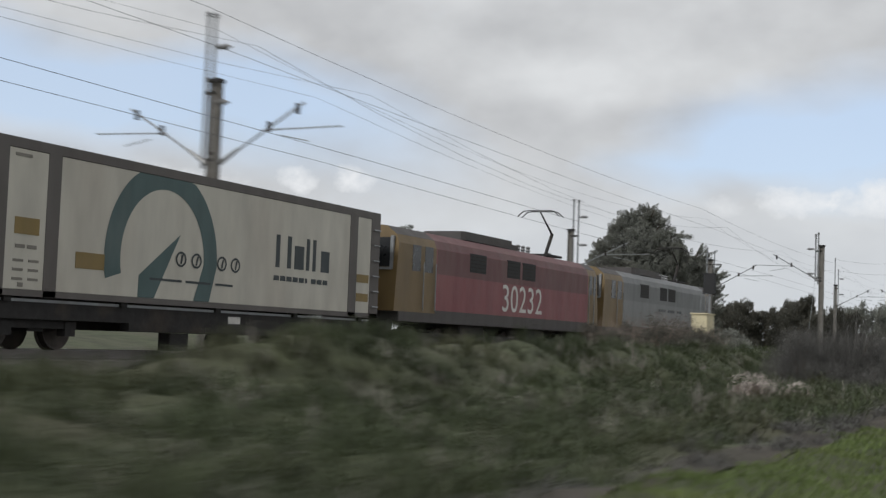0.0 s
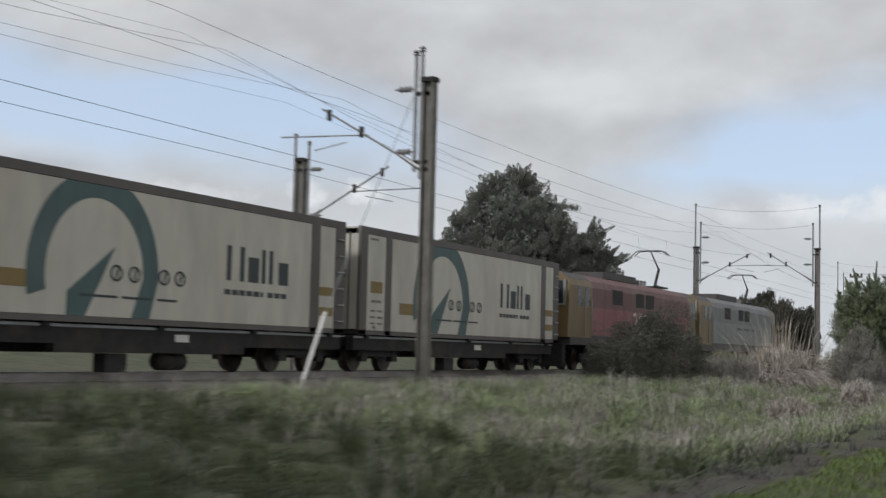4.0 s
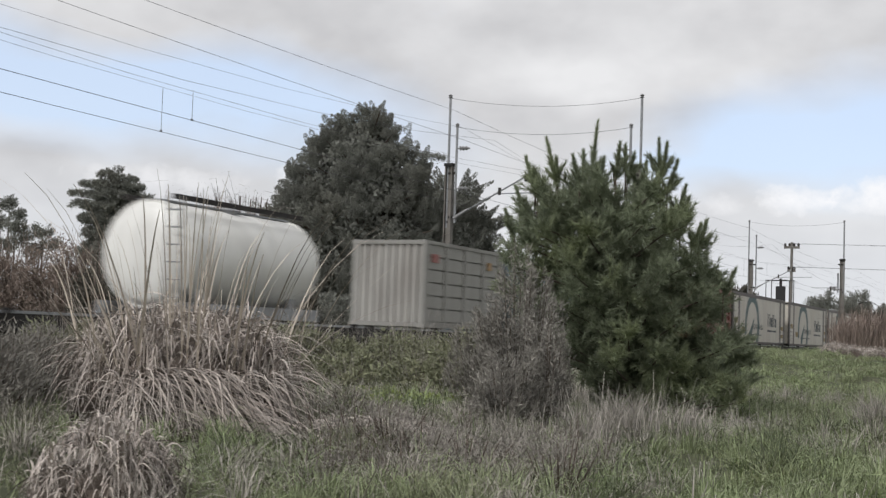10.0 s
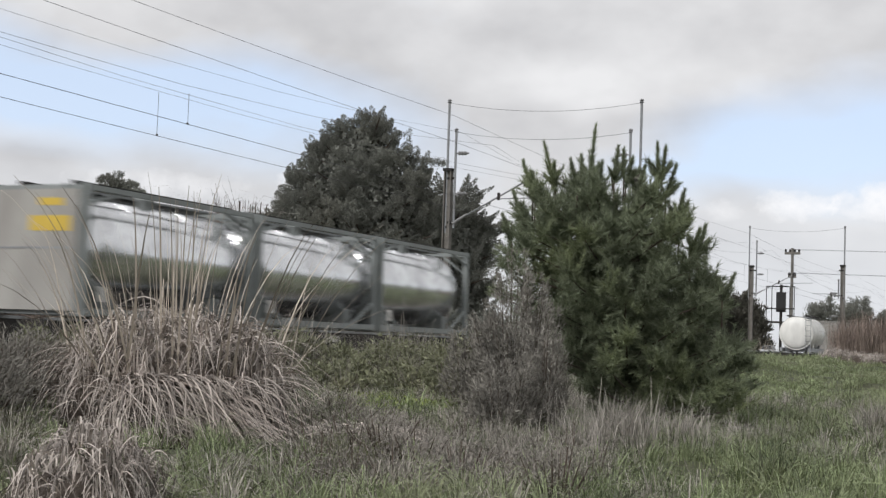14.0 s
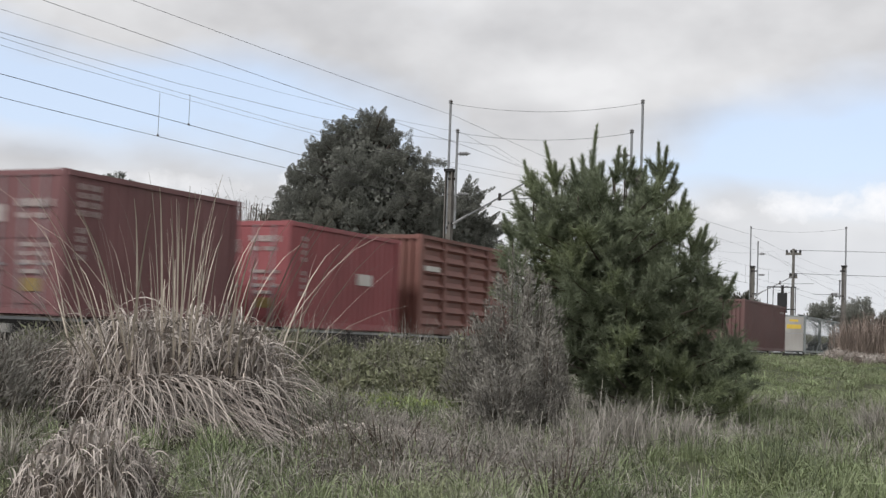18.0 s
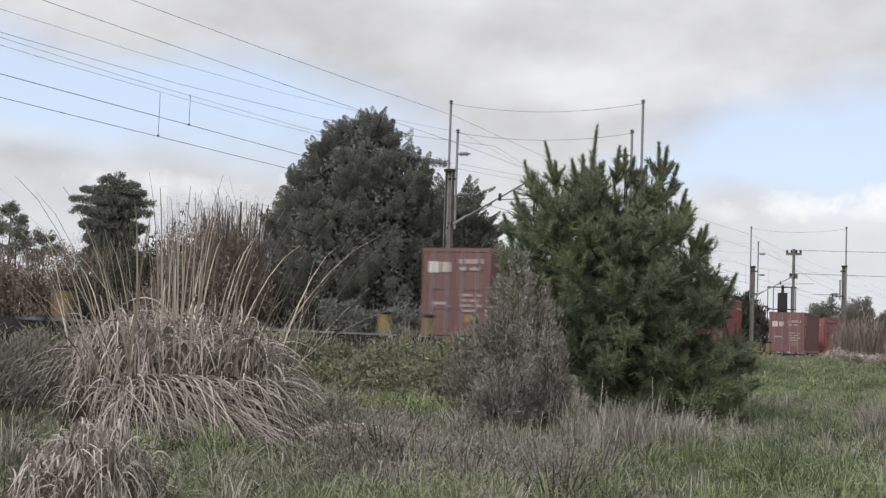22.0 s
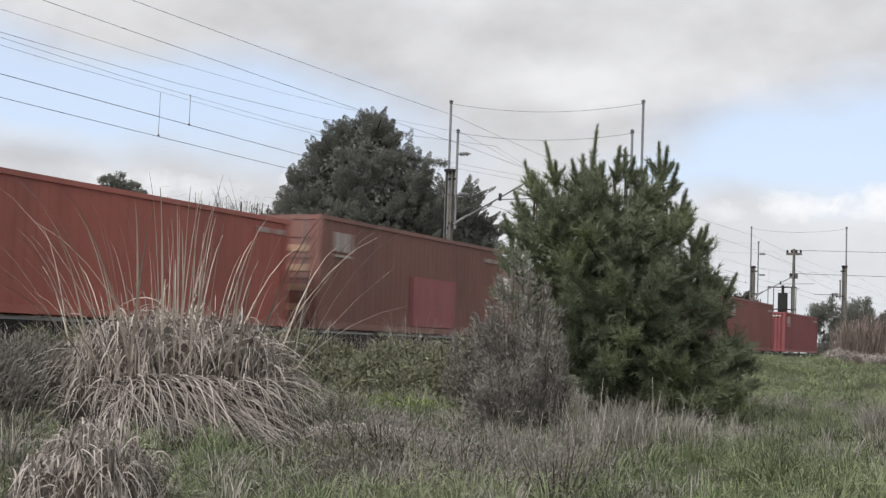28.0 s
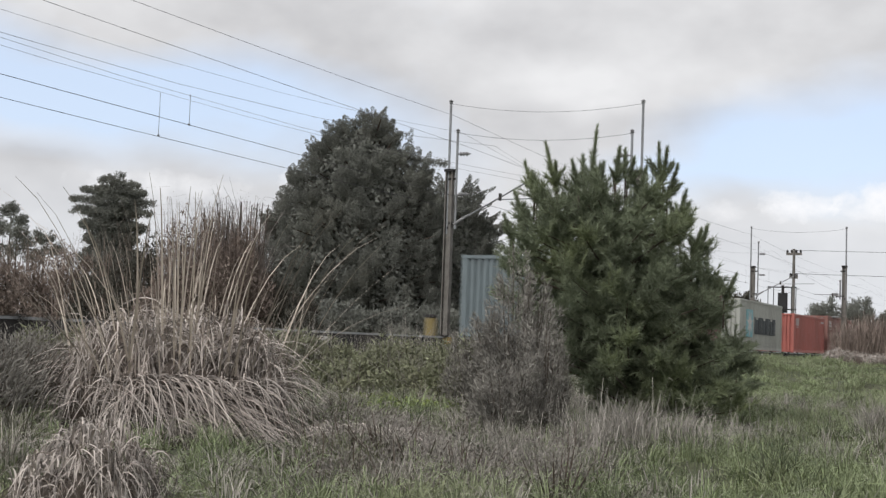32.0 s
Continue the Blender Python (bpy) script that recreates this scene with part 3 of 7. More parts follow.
    for y0, y1, h0, h1, mm in ((4.75, 5.9, 0.50, 0.55, mark_dark), (6.05, 7.0, 0.50, 0.55, mark_dark), (7.2, 7.9, 0.50, 0.55, mark_dark), (2.36, 3.24, 0.60, 0.92, label_ochre), (0.62, 1.29, 1.13, 1.44, label_ochre), (13.92, 14.6, 0.93, 1.15, label_ochre), (0.66, 0.92, 0.87, 0.94, mark_worn), (0.98, 1.24, 0.87, 0.94, mark_worn), (0.55, 1.0, 2.55, 2.61, mark_worn), (13.92, 14.6, 0.42, 0.64, label_ochre), (0.78, 0.92, 0.16, 0.24, mark_worn)):
        part("marking", Mesh().box(HALF - 0.012, HALF - 0.004, y0, y1, z0 + h0, z0 + h1), mm, t)
    return t


def tank(label, s, shell, frame_m, group="tank containers", r=1.12, end_panel=False, framed=True):
    """A twenty-foot tank container: a domed vessel in an open frame."""
    t = mover(thing("tank_container", label, "tank container", group), s)
    L, H = 6.06, 2.59
    z0, z1, cz = DECK, DECK + H, DECK + 1.36
    prof = [(0.22, 0.02), (0.26, r * 0.45), (0.36, r * 0.75), (0.52, r * 0.93), (0.74, r), (5.32, r), (5.54, r * 0.93), (5.70, r * 0.75), (5.80, r * 0.45), (5.84, 0.02)] if framed else [(0.1, 0.02), (0.12, r * 0.5), (0.17, r * 0.82), (0.26, r * 0.95), (0.4, r), (5.7, r), (5.84, r * 0.95), (5.92, r * 0.82), (5.97, r * 0.5), (5.99, 0.02)]
    ves = part("vessel", cached(("vessel", r), lambda: Mesh().lathe(prof, "y", 28, (0, 0, cz))), shell, t, smooth=True)
    part("band", cached(("band", r), lambda: Mesh().lathe([(1.9, r + 0.004), (1.9, r + 0.012), (1.98, r + 0.012), (1.98, r + 0.004)], "y", 28, (0, 0, cz))), shell, ves)
    part("band", CACHE[("band", r)], shell, ves).location.y = 2.1
    if not framed:
        for y in (0.30, L - 0.38):
            part("end_ring", cached(("tank_end_ring", r), lambda: Mesh().lathe([(0, r * 0.86), (0, r + 0.03), (0.08, r + 0.03), (0.08, r * 0.86)], "y", 28, (0, 0, cz))), shell, t).location.y = y
        for sx in (1, -1):
            part("bottom_rail", cached(("tank_skid", sx), lambda: Mesh().box(min(sx * (HALF - 0.3), sx * (HALF - 0.12)), max(sx * (HALF - 0.3), sx * (HALF - 0.12)), 0.0, L, z0 + 0.01, z0 + 0.3)), frame_m, t)
    for sx in (1, -1) if framed else ():
        for y in (0, L - 0.16):
            part("corner_post", cached(("tank_post", sx), lambda: Mesh().box(min(sx * (HALF - 0.15), sx * HALF), max(sx * (HALF - 0.15), sx * HALF), 0, 0.16, z0, z1, 0.015)), frame_m, t).location.y = y
        part("top_rail", cached(("tank_top_rail", sx), lambda: Mesh().box(min(sx * (HALF - 0.1), sx * HALF), max(sx * (HALF - 0.1), sx * HALF), 0.16, L - 0.16, z1 - 0.12, z1 - 0.02)), frame_m, t)
        part("bottom_rail", cached(("tank_bottom_rail", sx), lambda: Mesh().box(min(sx * (HALF - 0.1), sx * HALF), max(sx * (HALF - 0.1), sx * HALF), 0.16, L - 0.16, z0 + 0.02, z0 + 0.16)), frame_m, t)
        for y, d in ((0.1, 1.25), (L - 0.1, -1.25)):
            part("brace", cached(("tank_top_brace", sx, round(y, 1)), lambda: Mesh().tube((sx * (HALF - 0.06), y, z1 - 0.4), (sx * (HALF - 0.06), y + d, z1 - 0.06), 0.045, n=6)), frame_m, t)
            part("brace", cached(("tank_foot_brace", sx, round(y, 1)), lambda: Mesh().tube((sx * (HALF - 0.06), y, z0 + 0.75), (sx * (HALF - 0.06), y + d, z0 + 0.08), 0.045, n=6)), frame_m, t)
    for y in (0.02, L - 0.12) if framed else ():
        part("end_sill", cached(("tank_end_sill",), lambda: Mesh().box(-HALF + 0.15, HALF - 0.15, 0, 0.1, z0 + 0.02, z0 + 0.15)), frame_m, t).location.y = y
        part("end_header", cached(("tank_end_header",), lambda: Mesh().box(-HALF + 0.15, HALF - 0.15, 0, 0.1, z1 - 0.13, z1 - 0.02)), frame_m, t).location.y = y
        for sx in (1, -1):
            part("end_brace", cached(("tank_low_brace", sx), lambda: Mesh().tube((sx * (HALF - 0.1), 0.05, z0 + 0.9), (sx * 0.2, 0.05, z0 + 0.1), 0.04, n=6)), frame_m, t).location.y = y
            part("end_brace", cached(("tank_high_brace", sx), lambda: Mesh().tube((sx * (HALF - 0.1), 0.05, z1 - 0.7), (sx * 0.3, 0.05, z1 - 0.1), 0.04, n=6)), frame_m, t).location.y = y
    part("walkway", cached(("tank_walkway",), lambda: Mesh().box(-0.3, 0.3, 0.3, L - 0.3, z1 - 0.06, z1 - 0.015)), steel, t)
    part("manhole", cached(("tank_manhole",), lambda: Mesh().lathe([(z1 - 0.25, 0.3), (z1 - 0.03, 0.3), (z1 + 0.02, 0.22)], "z", 16, (0.2, L / 2, 0))), frame_m, t)
    for y in (0.9, L - 1.2):
        part("saddle", cached(("tank_saddle",), lambda: Mesh().box(-0.9, 0.9, 0, 0.3, z0 + 0.03, z0 + 0.55)), frame_m, t).location.y = y
    for sx in (1, -1):
        part("walkway_rail", cached(("walkway_rail", sx), lambda: Mesh().box(min(sx * 0.62, sx * 0.7), max(sx * 0.62, sx * 0.7), 0.25, L - 0.25, z1 - 0.02, z1 + 0.09)), dark_steel, t)
    lad = part("ladder", cached(("tank_ladder",), lambda: Mesh().tube((HALF - 0.5, -0.03, z0 + 0.1), (HALF - 0.5, -0.03, z1), 0.022, n=6).tube((HALF - 0.12, -0.03, z0 + 0.1), (HALF - 0.12, -0.03, z1), 0.022, n=6)), frame_m, t)
    for i in range(6):
        part("rung", cached(("tank_rung",), lambda: Mesh().tube((HALF - 0.5, -0.03, 0), (HALF - 0.12, -0.03, 0), 0.018, n=6)), frame_m, lad).location.z = z0 + 0.4 + i * 0.38
    part("hazard_plate", cached(("hazard_plate",), lambda: Mesh().box(HALF - 0.035, HALF - 0.02, 0.5, 0.8, z0 + 0.3, z0 + 0.6)), mark_white, t)
    if end_panel:
        ep = part("end_panel", Mesh().box(-HALF + 0.16, HALF - 0.16, -0.06, -0.02, z0 + 0.1, z1 - 0.12, 0.015), old_white, t, "dirty white end panel with a yellow label")
        for a0, a1, b0, b1, mm in ((-0.1, 0.9, 1.65, 1.95, label_yellow), (0.1, 0.7, 2.15, 2.3, label_yellow), (-1.0, 1.0, 1.3, 1.34, steel)):
            part("label_plate", Mesh().box(a0, a1, -0.068, -0.058, z0 + b0, z0 + b1), mm, ep)
    return t


def bogie(parent, y):
    b = part("bogie", cached(("bogie",), lambda: Mesh().box(-0.95, -0.80, -1.15, 1.15, RAIL + 0.42, RAIL + 0.66, 0.03).box(0.80, 0.95, -1.15, 1.15, RAIL + 0.42, RAIL + 0.66, 0.03).box(-0.9, 0.9, -0.2, 0.2, RAIL + 0.36, RAIL + 0.72).box(0.78, 0.98, -1.05, -0.75, RAIL + 0.28, RAIL + 0.56).box(0.78, 0.98, 0.75, 1.05, RAIL + 0.28, RAIL + 0.56).box(-0.98, -0.78, -1.05, -0.75, RAIL + 0.28, RAIL + 0.56).box(-0.98, -0.78, 0.75, 1.05, RAIL + 0.28, RAIL + 0.56)), dark_steel, parent)
    b.location.y = y
    for dy in (-0.9, 0.9):
        for sx in (1, -1):
            w = part("wheel", cached(("wheel", sx), lambda: Mesh().lathe([(sx * 0.62, 0.10), (sx * 0.62, 0.36), (sx * 0.65, 0.42), (sx * 0.52, 0.43), (sx * 0.50, 0.46), (sx * 0.47, 0.46), (sx * 0.48, 0.10)], "x", 20)), wheel_steel, b)
            w.location = (0, dy, RAIL + 0.425)
        part("axle", cached(("axle",), lambda: Mesh().tube((-0.6, 0, 0), (0.6, 0, 0), 0.07, n=8)), wheel_steel, b).location = (0, dy, RAIL + 0.42)


# places along the train of the yellow brake drums and of the upright end frames
STANDS = (-215.0, -340.3, -343.9, -356.9, -390.9, -393.8, -407.5, -410.9, -585.75)
END_FRAMES = ((-194.0, dark_steel), (-191.8, dark_steel), (-213.8, brake_ochre), (-211.9, brake_ochre), (-427.1, dark_steel), (-424.5, dark_steel))


def wagon(s0, s1):
    """A flat wagon from s0 (rear coupling) to s1 (front coupling)."""
    L = s1 - s0
    t = mover(thing("flat_wagon", "dark grimy container flat wagon on bogies", "railway wagon", "wagons of the train"), s0)
    for sx in (1, -1):
        a, b = sorted((sx * 0.86, sx * 1.08))
        part("side_sill", Mesh().box(a, b, 0.35, L - 0.35, DECK - 0.42, DECK - 0.06, 0.02).box(a, b, L * 0.3, L * 0.7, DECK - 0.58, DECK - 0.42), dark_steel, t)
        for i in range(5):
            y = 1.0 + (L - 2.0) * i / 4
            part("container_lock", cached(("container_lock", sx), lambda: Mesh().box(min(sx * 1.0, sx * 1.16), max(sx * 1.0, sx * 1.16), -0.1, 0.1, DECK - 0.10, DECK - 0.002)), dark_steel, t).location.y = y
    for i in range(9):
        part("cross_member", cached(("cross_member",), lambda: Mesh().box(-0.86, 0.86, 0, 0.2, DECK - 0.34, DECK - 0.08)), dark_steel, t).location.y = 0.5 + (L - 1.2) * i / 8
    part("centre_sill", Mesh().box(-0.2, 0.2, 0.1, L - 0.1, DECK - 0.6, DECK - 0.2), dark_steel, t)
    for y, d in ((0.0, -1), (L, 1)):
        part("coupler", Mesh().box(-0.09, 0.09, min(y, y - d * 0.5), max(y, y - d * 0.5), RAIL + 0.52, RAIL + 0.74), dark_steel, t)
    part("brake_reservoir", cached(("brake_reservoir",), lambda: Mesh().lathe([(-0.5, 0.05), (-0.42, 0.2), (0.42, 0.2), (0.5, 0.05)], "y", 12)), dark_steel, t, smooth=True).location = (0.75, L * 0.55, DECK - 0.75)
    part("equipment_box", cached(("equipment_box",), lambda: Mesh().box(0.7, 1.02, -0.35, 0.35, DECK - 0.98, DECK - 0.6, 0.02)), dark_steel, t).location.y = L * 0.42
    part("plate", cached(("wagon_plate",), lambda: Mesh().box(1.075, 1.088, -0.25, 0.25, DECK - 0.34, DECK - 0.18)), mark_white, t, "small dirty number board").location.y = L * 0.55
    bogie(t, 2.1)
    bogie(t, L - 2.1)
    for s in (p for p in STANDS if s0 < p < s1):
        y = s - s0
        p = part("hand_brake_stand", Mesh().lathe([(DECK - 0.08, 0.17), (DECK + 0.50, 0.17), (DECK + 0.52, 0.15)], "z", 14, (0.84, y, 0)), brake_ochre, t, "dull yellow hand brake drum", smooth=False)
        part("cap", Mesh().lathe([(DECK + 0.50, 0.19), (DECK + 0.57, 0.19), (DECK + 0.60, 0.10)], "z", 14, (0.84, y, 0)), dark_steel, p)
        part("step", Mesh().box(0.98, 1.16, y + 0.45, y + 0.95, DECK - 0.28, DECK - 0.06), yellow, p)
    for s, m in ((p, m) for p, m in END_FRAMES if s0 < p < s1):
        y = s - s0
        f = part("end_frame", Mesh().box(0.48, 1.0, y - 0.03, y + 0.03, DECK + 0.86, DECK + 0.92), m, t, "slim upright end frame on the empty deck")
        for x in (0.5, 0.95):
            part("upright", Mesh().box(x - 0.03, x + 0.03, y - 0.03, y + 0.03, DECK - 0.1, DECK + 0.86), m, f)
        if m is brake_ochre:
            part("warning_board", Mesh().box(0.53, 0.92, y - 0.02, y + 0.02, DECK + 0.5, DECK + 0.84, 0.01), board_orange, f, "faded orange warning board")
    part("deck_edge", Mesh().box(1.082, 1.10, 0.35, L - 0.35, DECK - 0.10, DECK - 0.045), steel, t, "worn bright edge of the deck")
    return t


def locomotive(label, s, body_m, upper_m, panto_up, number=""):
    """A double-ended electric locomotive with yellow cab ends, from s (its rear) forward."""
    L, W = 18.8, 1.25
    zb, zr = 2.02, 4.52
    t = mover(thing("electric_locomotive", label, "locomotive", "locomotives"), s)
    sec = [(-W, zb), (-W, zr - 0.55), (-W + 0.10, zr - 0.30), (-W + 0.42, zr - 0.06), (0, zr + 0.03), (W - 0.42, zr - 0.06), (W - 0.10, zr - 0.30), (W, zr - 0.55), (W, zb)]

    def shell(y0, y1, lo, hi):
        m = Mesh()
        k = hi - lo + 1
        vs = []
        for y in (y0, y1):
            vs += [(x, y, z) for x, z in sec[lo:hi + 1]]
        m.add(vs, [(i, i + 1, k + i + 1, k + i) for i in range(k - 1)])
        return m

    c0, c1 = 2.95, 17.3
    for side, slope in ((shell(c0, c1, 0, 1), shell(c0, c1, 1, 3)), (shell(c0, c1, 7, 8), shell(c0, c1, 5, 7))):
        part("body_side", side, body_m, t)
        part("roof_edge", slope, upper_m, t, "duller sloping edge of the roof")
    part("roof", shell(c0, c1, 3, 5), loco_roof, t)
    for sx in (1, -1):
        a, b = sorted((sx * (W - 0.02), sx * (W + 0.004)))
        part("upper_panel", Mesh().box(a, b, c0 + 0.1, c1 - 0.1, 3.22, zr - 0.56), upper_m, t, "duller weathered upper panel")
    part("underframe", Mesh().box(-W - 0.01, W + 0.01, 0.5, L - 0.5, zb - 0.28, zb, 0.02), loco_roof, t)
    for ye, d in ((0.0, 1), (L, -1)):
        y1 = c0 if d == 1 else c1
        cab = Mesh()
        k = len(sec)
        # the nose rakes back a little towards the roof
        front = [(x, ye + d * (0.18 + 0.10 * (z - zb)), z) for x, z in sec]
        cab.add(front + [(x, y1, z) for x, z in sec], [(i, i + 1, k + i + 1, k + i) for i in range(k - 1) if not 2 <= i < 6] + [tuple(range(k))])
        c = part("cab", cab, loco_yellow, t, "yellow cab end")
        rf = Mesh()
        rf.add([(x, y, z + 0.004) for (x, y, z) in front[2:7]] + [(x, y1, z + 0.004) for x, z in sec[2:7]], [(i, i + 1, 5 + i + 1, 5 + i) for i in range(4)])
        part("cab_roof", rf, loco_roof, t)
        for x0, x1 in ((-1.02, -0.06), (0.06, 1.02)):
            ws = Mesh()
            za, zc = 3.28, 4.12
            ya, yc = (ye + d * (0.18 + 0.10 * (q - zb) - 0.02) for q in (za, zc))
            ws.add([(x0, ya, za), (x1, ya, za), (x1 - 0.05, yc, zc), (x0 + 0.05, yc, zc)], [(0, 1, 2, 3)])
            ws.add([(x0, ya + d * 0.03, za), (x1, ya + d * 0.03, za), (x1 - 0.05, yc + d * 0.03, zc), (x0 + 0.05, yc + d * 0.03, zc)], [(3, 2, 1, 0)])
            w = part("windscreen", ws, glass, c)
            part("wiper", Mesh().tube(((x0 + x1) / 2, ya - d * 0.02, za), ((x0 + x1) / 2 + 0.25, (ya + yc) / 2 - d * 0.03, (za + zc) / 2 + 0.1), 0.012, n=5), black, w)
        part("window_sill", Mesh().box(-1.08, 1.08, min(ye + d * 0.24, ye + d * 0.33), max(ye + d * 0.24, ye + d * 0.33), 3.19, 3.26), steel, c)
        for x in (-1.12, 1.02):
            part("window_post", Mesh().box(x, x + 0.10, min(ye + d * 0.28, ye + d * 0.42), max(ye + d * 0.28, ye + d * 0.42), 3.2, 4.16), steel, c)
        for x in (-0.28, 0.28):
            part("headlight", Mesh().lathe([(0, 0.11), (d * -0.05, 0.10), (d * -0.06, 0.02)], "y", 12, (x, ye + d * 0.17, 2.55)), lamp_glow, c)
        part("grille", Mesh().box(-0.62, 0.62, min(ye + d * 0.12, ye + d * 0.19), max(ye + d * 0.12, ye + d * 0.19), 2.08, 2.36), black, c)
        part("pilot", Mesh().box(-1.1, 1.1, min(ye + d * 0.1, ye + d * 0.45), max(ye + d * 0.1, ye + d * 0.45), RAIL + 0.15, zb - 0.25, 0.03), dark_steel, t)
        part("coupler", Mesh().box(-0.1, 0.1, min(ye - d * 0.35, ye + d * 0.3), max(ye - d * 0.35, ye + d * 0.3), RAIL + 0.5, RAIL + 0.76), dark_steel, t)
        for sx in (1, -1):
            a, b = sorted((sx * (W - 0.02), sx * (W + 0.006)))
            for q0, q1 in ((1.3, 1.86), (2.15, 2.72)) if d == 1 else ((0.55, 0.85), (1.0, 1.35)):
                ya, yb = sorted((ye + d * q0, ye + d * q1))
                part("cab_window", Mesh().box(a, b, ya, yb, 3.22, 3.98), glass, c)
            ya, yb = sorted((ye + d * 2.05, ye + d * 2.8)) if d == 1 else sorted((ye + d * 0.9, ye + d * 1.42))
            door = part("cab_door", Mesh().box(a, b - 0.003, ya, yb, 2.06, 3.18), loco_yellow, c)
            for yy in (ya - 0.05, yb + 0.05):
                part("handrail", Mesh().tube((sx * (W + 0.05), yy, 2.1), (sx * (W + 0.05), yy, 3.5), 0.018, n=6), steel, door)
    for sx in (1, -1):
        a, b = sorted((sx * (W - 0.02), sx * (W + 0.006)))
        for y0, y1 in ((5.5, 6.85), (8.7, 9.9), (10.12, 11.4)):
            w = part("grille_window", Mesh().box(a, b, y0, y1, 3.42, 4.02), black, t)
            for i in range(5):
                part("slat", Mesh().box(min(a, a + sx * 0.03), max(b, b + sx * 0.008), y0 + 0.04, y1 - 0.04, 3.45 + i * 0.115, 3.49 + i * 0.115), dark_steel, w)
        part("body_stripe", Mesh().box(a, b, c0, c1, zb, zb + 0.10), loco_roof, t)
        part("hatch", Mesh().box(a, b - 0.004, 4.3, 4.75, 2.4, 3.0), body_m, t)
        if not number:
            for i in range(14):
                part("fleet_marking", Mesh().box(a, b, 8.2 + i * 0.32, 8.2 + i * 0.32 + 0.2, 2.9, 3.02), mark_dark, t) if i % 5 else None
    if number:
        for sx in (1,):
            cu = bpy.data.curves.new("fleet_number", "FONT")
            cu.body, cu.size, cu.extrude = number, 1.30, 0.004
            cu.space_character = 1.05
            cu.materials.append(mark_white)
            ob = new("fleet_number", cu)
            ob.parent = t
            # read from the track's near side: text runs forward along the train
            ob.matrix_basis = Matrix(((0, 0, 1, W + 0.008), (1.16, 0, 0, 8.25), (0, 1, 0, 2.28), (0, 0, 0, 1)))
            tagged(ob, "large white painted number")
    for y in (3.6, 9.15, 14.7):
        bogie(t, y)
    for y in (5.3, 11.0):
        part("transformer_tank", Mesh().box(-1.05, 1.05, y, y + 2.0, RAIL + 0.3, zb - 0.28, 0.05), dark_steel, t)
    part("roof_hatch", Mesh().box(-0.75, 0.75, 6.1, 10.4, zr - 0.02, zr + 0.26, 0.12), loco_roof, t)
    part("roof_box", Mesh().box(-0.45, 0.45, 10.9, 11.7, zr, zr + 0.2, 0.05), loco_roof, t)
    for y in (11.9, 12.4, 12.9, 16.1):
        part("roof_insulator", Mesh().lathe([(zr, 0.10), (zr + 0.06, 0.06), (zr + 0.10, 0.10), (zr + 0.16, 0.06), (zr + 0.22, 0.10), (zr + 0.26, 0.04)], "z", 10, (0.35 if y < 16 else 0, y, 0)), insulator_mat, t)
    py = 14.4
    pan = part("pantograph", Mesh().box(-0.55, -0.45, py, py + 1.7, zr + 0.04, zr + 0.12).box(0.45, 0.55, py, py + 1.7, zr + 0.04, zr + 0.12).box(-0.5, 0.5, py + 0.1, py + 0.2, zr + 0.04, zr + 0.12).box(-0.5, 0.5, py + 1.5, py + 1.6, zr + 0.04, zr + 0.12), dark_steel, t, "pantograph raised to the wire" if panto_up else "folded pantograph")
    top = 6.31 if panto_up else zr + 0.5
    kn = zr + 0.85 if panto_up else zr + 0.32
    ka = (0, py + 2.0, kn + 0.15) if panto_up else (0, py + 1.9, kn)
    part("lower_arm", Mesh().tube((0, py + 1.3, zr + 0.12), ka, 0.075, n=6), dark_steel, pan)
    part("upper_arm", Mesh().tube((0, ka[1], ka[2]), (0, py + 0.65, top - 0.05), 0.045, 0.03, n=6), dark_steel, pan)
    for dy in (-0.22, 0.22):
        part("contact_strip", Mesh().path([(-0.85, py + 0.65 + dy, top - 0.22), (-0.62, py + 0.65 + dy, top - 0.02), (-0.45, py + 0.65 + dy, top), (0.45, py + 0.65 + dy, top), (0.62, py + 0.65 + dy, top - 0.02), (0.85, py + 0.65 + dy, top - 0.22)], 0.022), dark_steel, pan)
    return t


oxide = paint("oxide_red", (0.28, 0.106, 0.092), dirt=(0.15, 0.08, 0.065))
oxide_dark = paint("dark_oxide_brown", (0.16, 0.085, 0.079), dirt=(0.11, 0.07, 0.06))
crimson = paint("faded_crimson", (0.30, 0.086, 0.092), dirt=(0.16, 0.07, 0.065))
orange_red = paint("orange_red", (0.40, 0.125, 0.10))
bright_orange = paint("bright_orange", (0.55, 0.11, 0.045), amt=0.2)
maroon = paint("dull_maroon", (0.195, 0.088, 0.09), dirt=(0.12, 0.07, 0.06))
pale_grey = paint("pale_grey_green", (0.40, 0.41, 0.37), dirt=(0.22, 0.20, 0.17))
slate_blue = paint("slate_blue", (0.155, 0.19, 0.20), dirt=(0.10, 0.105, 0.11))
# lighter blue for rear ends: the sun on them is put into the paint
box_blue_sunlit = paint("faded_blue_sunlit", (0.155, 0.215, 0.245), dirt=(0.10, 0.11, 0.11))
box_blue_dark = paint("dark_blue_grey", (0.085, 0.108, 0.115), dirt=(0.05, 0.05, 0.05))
box_green = paint("dark_green", (0.085, 0.095, 0.06), dirt=(0.24, 0.19, 0.05), amt=0.35)
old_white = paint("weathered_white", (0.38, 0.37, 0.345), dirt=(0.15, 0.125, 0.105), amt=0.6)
# orange for a rear end, lightened to paint the sun on it
rust_orange_sunlit = paint("rusty_orange_sunlit", (0.28, 0.10, 0.068), dirt=(0.14, 0.06, 0.045), amt=0.45)
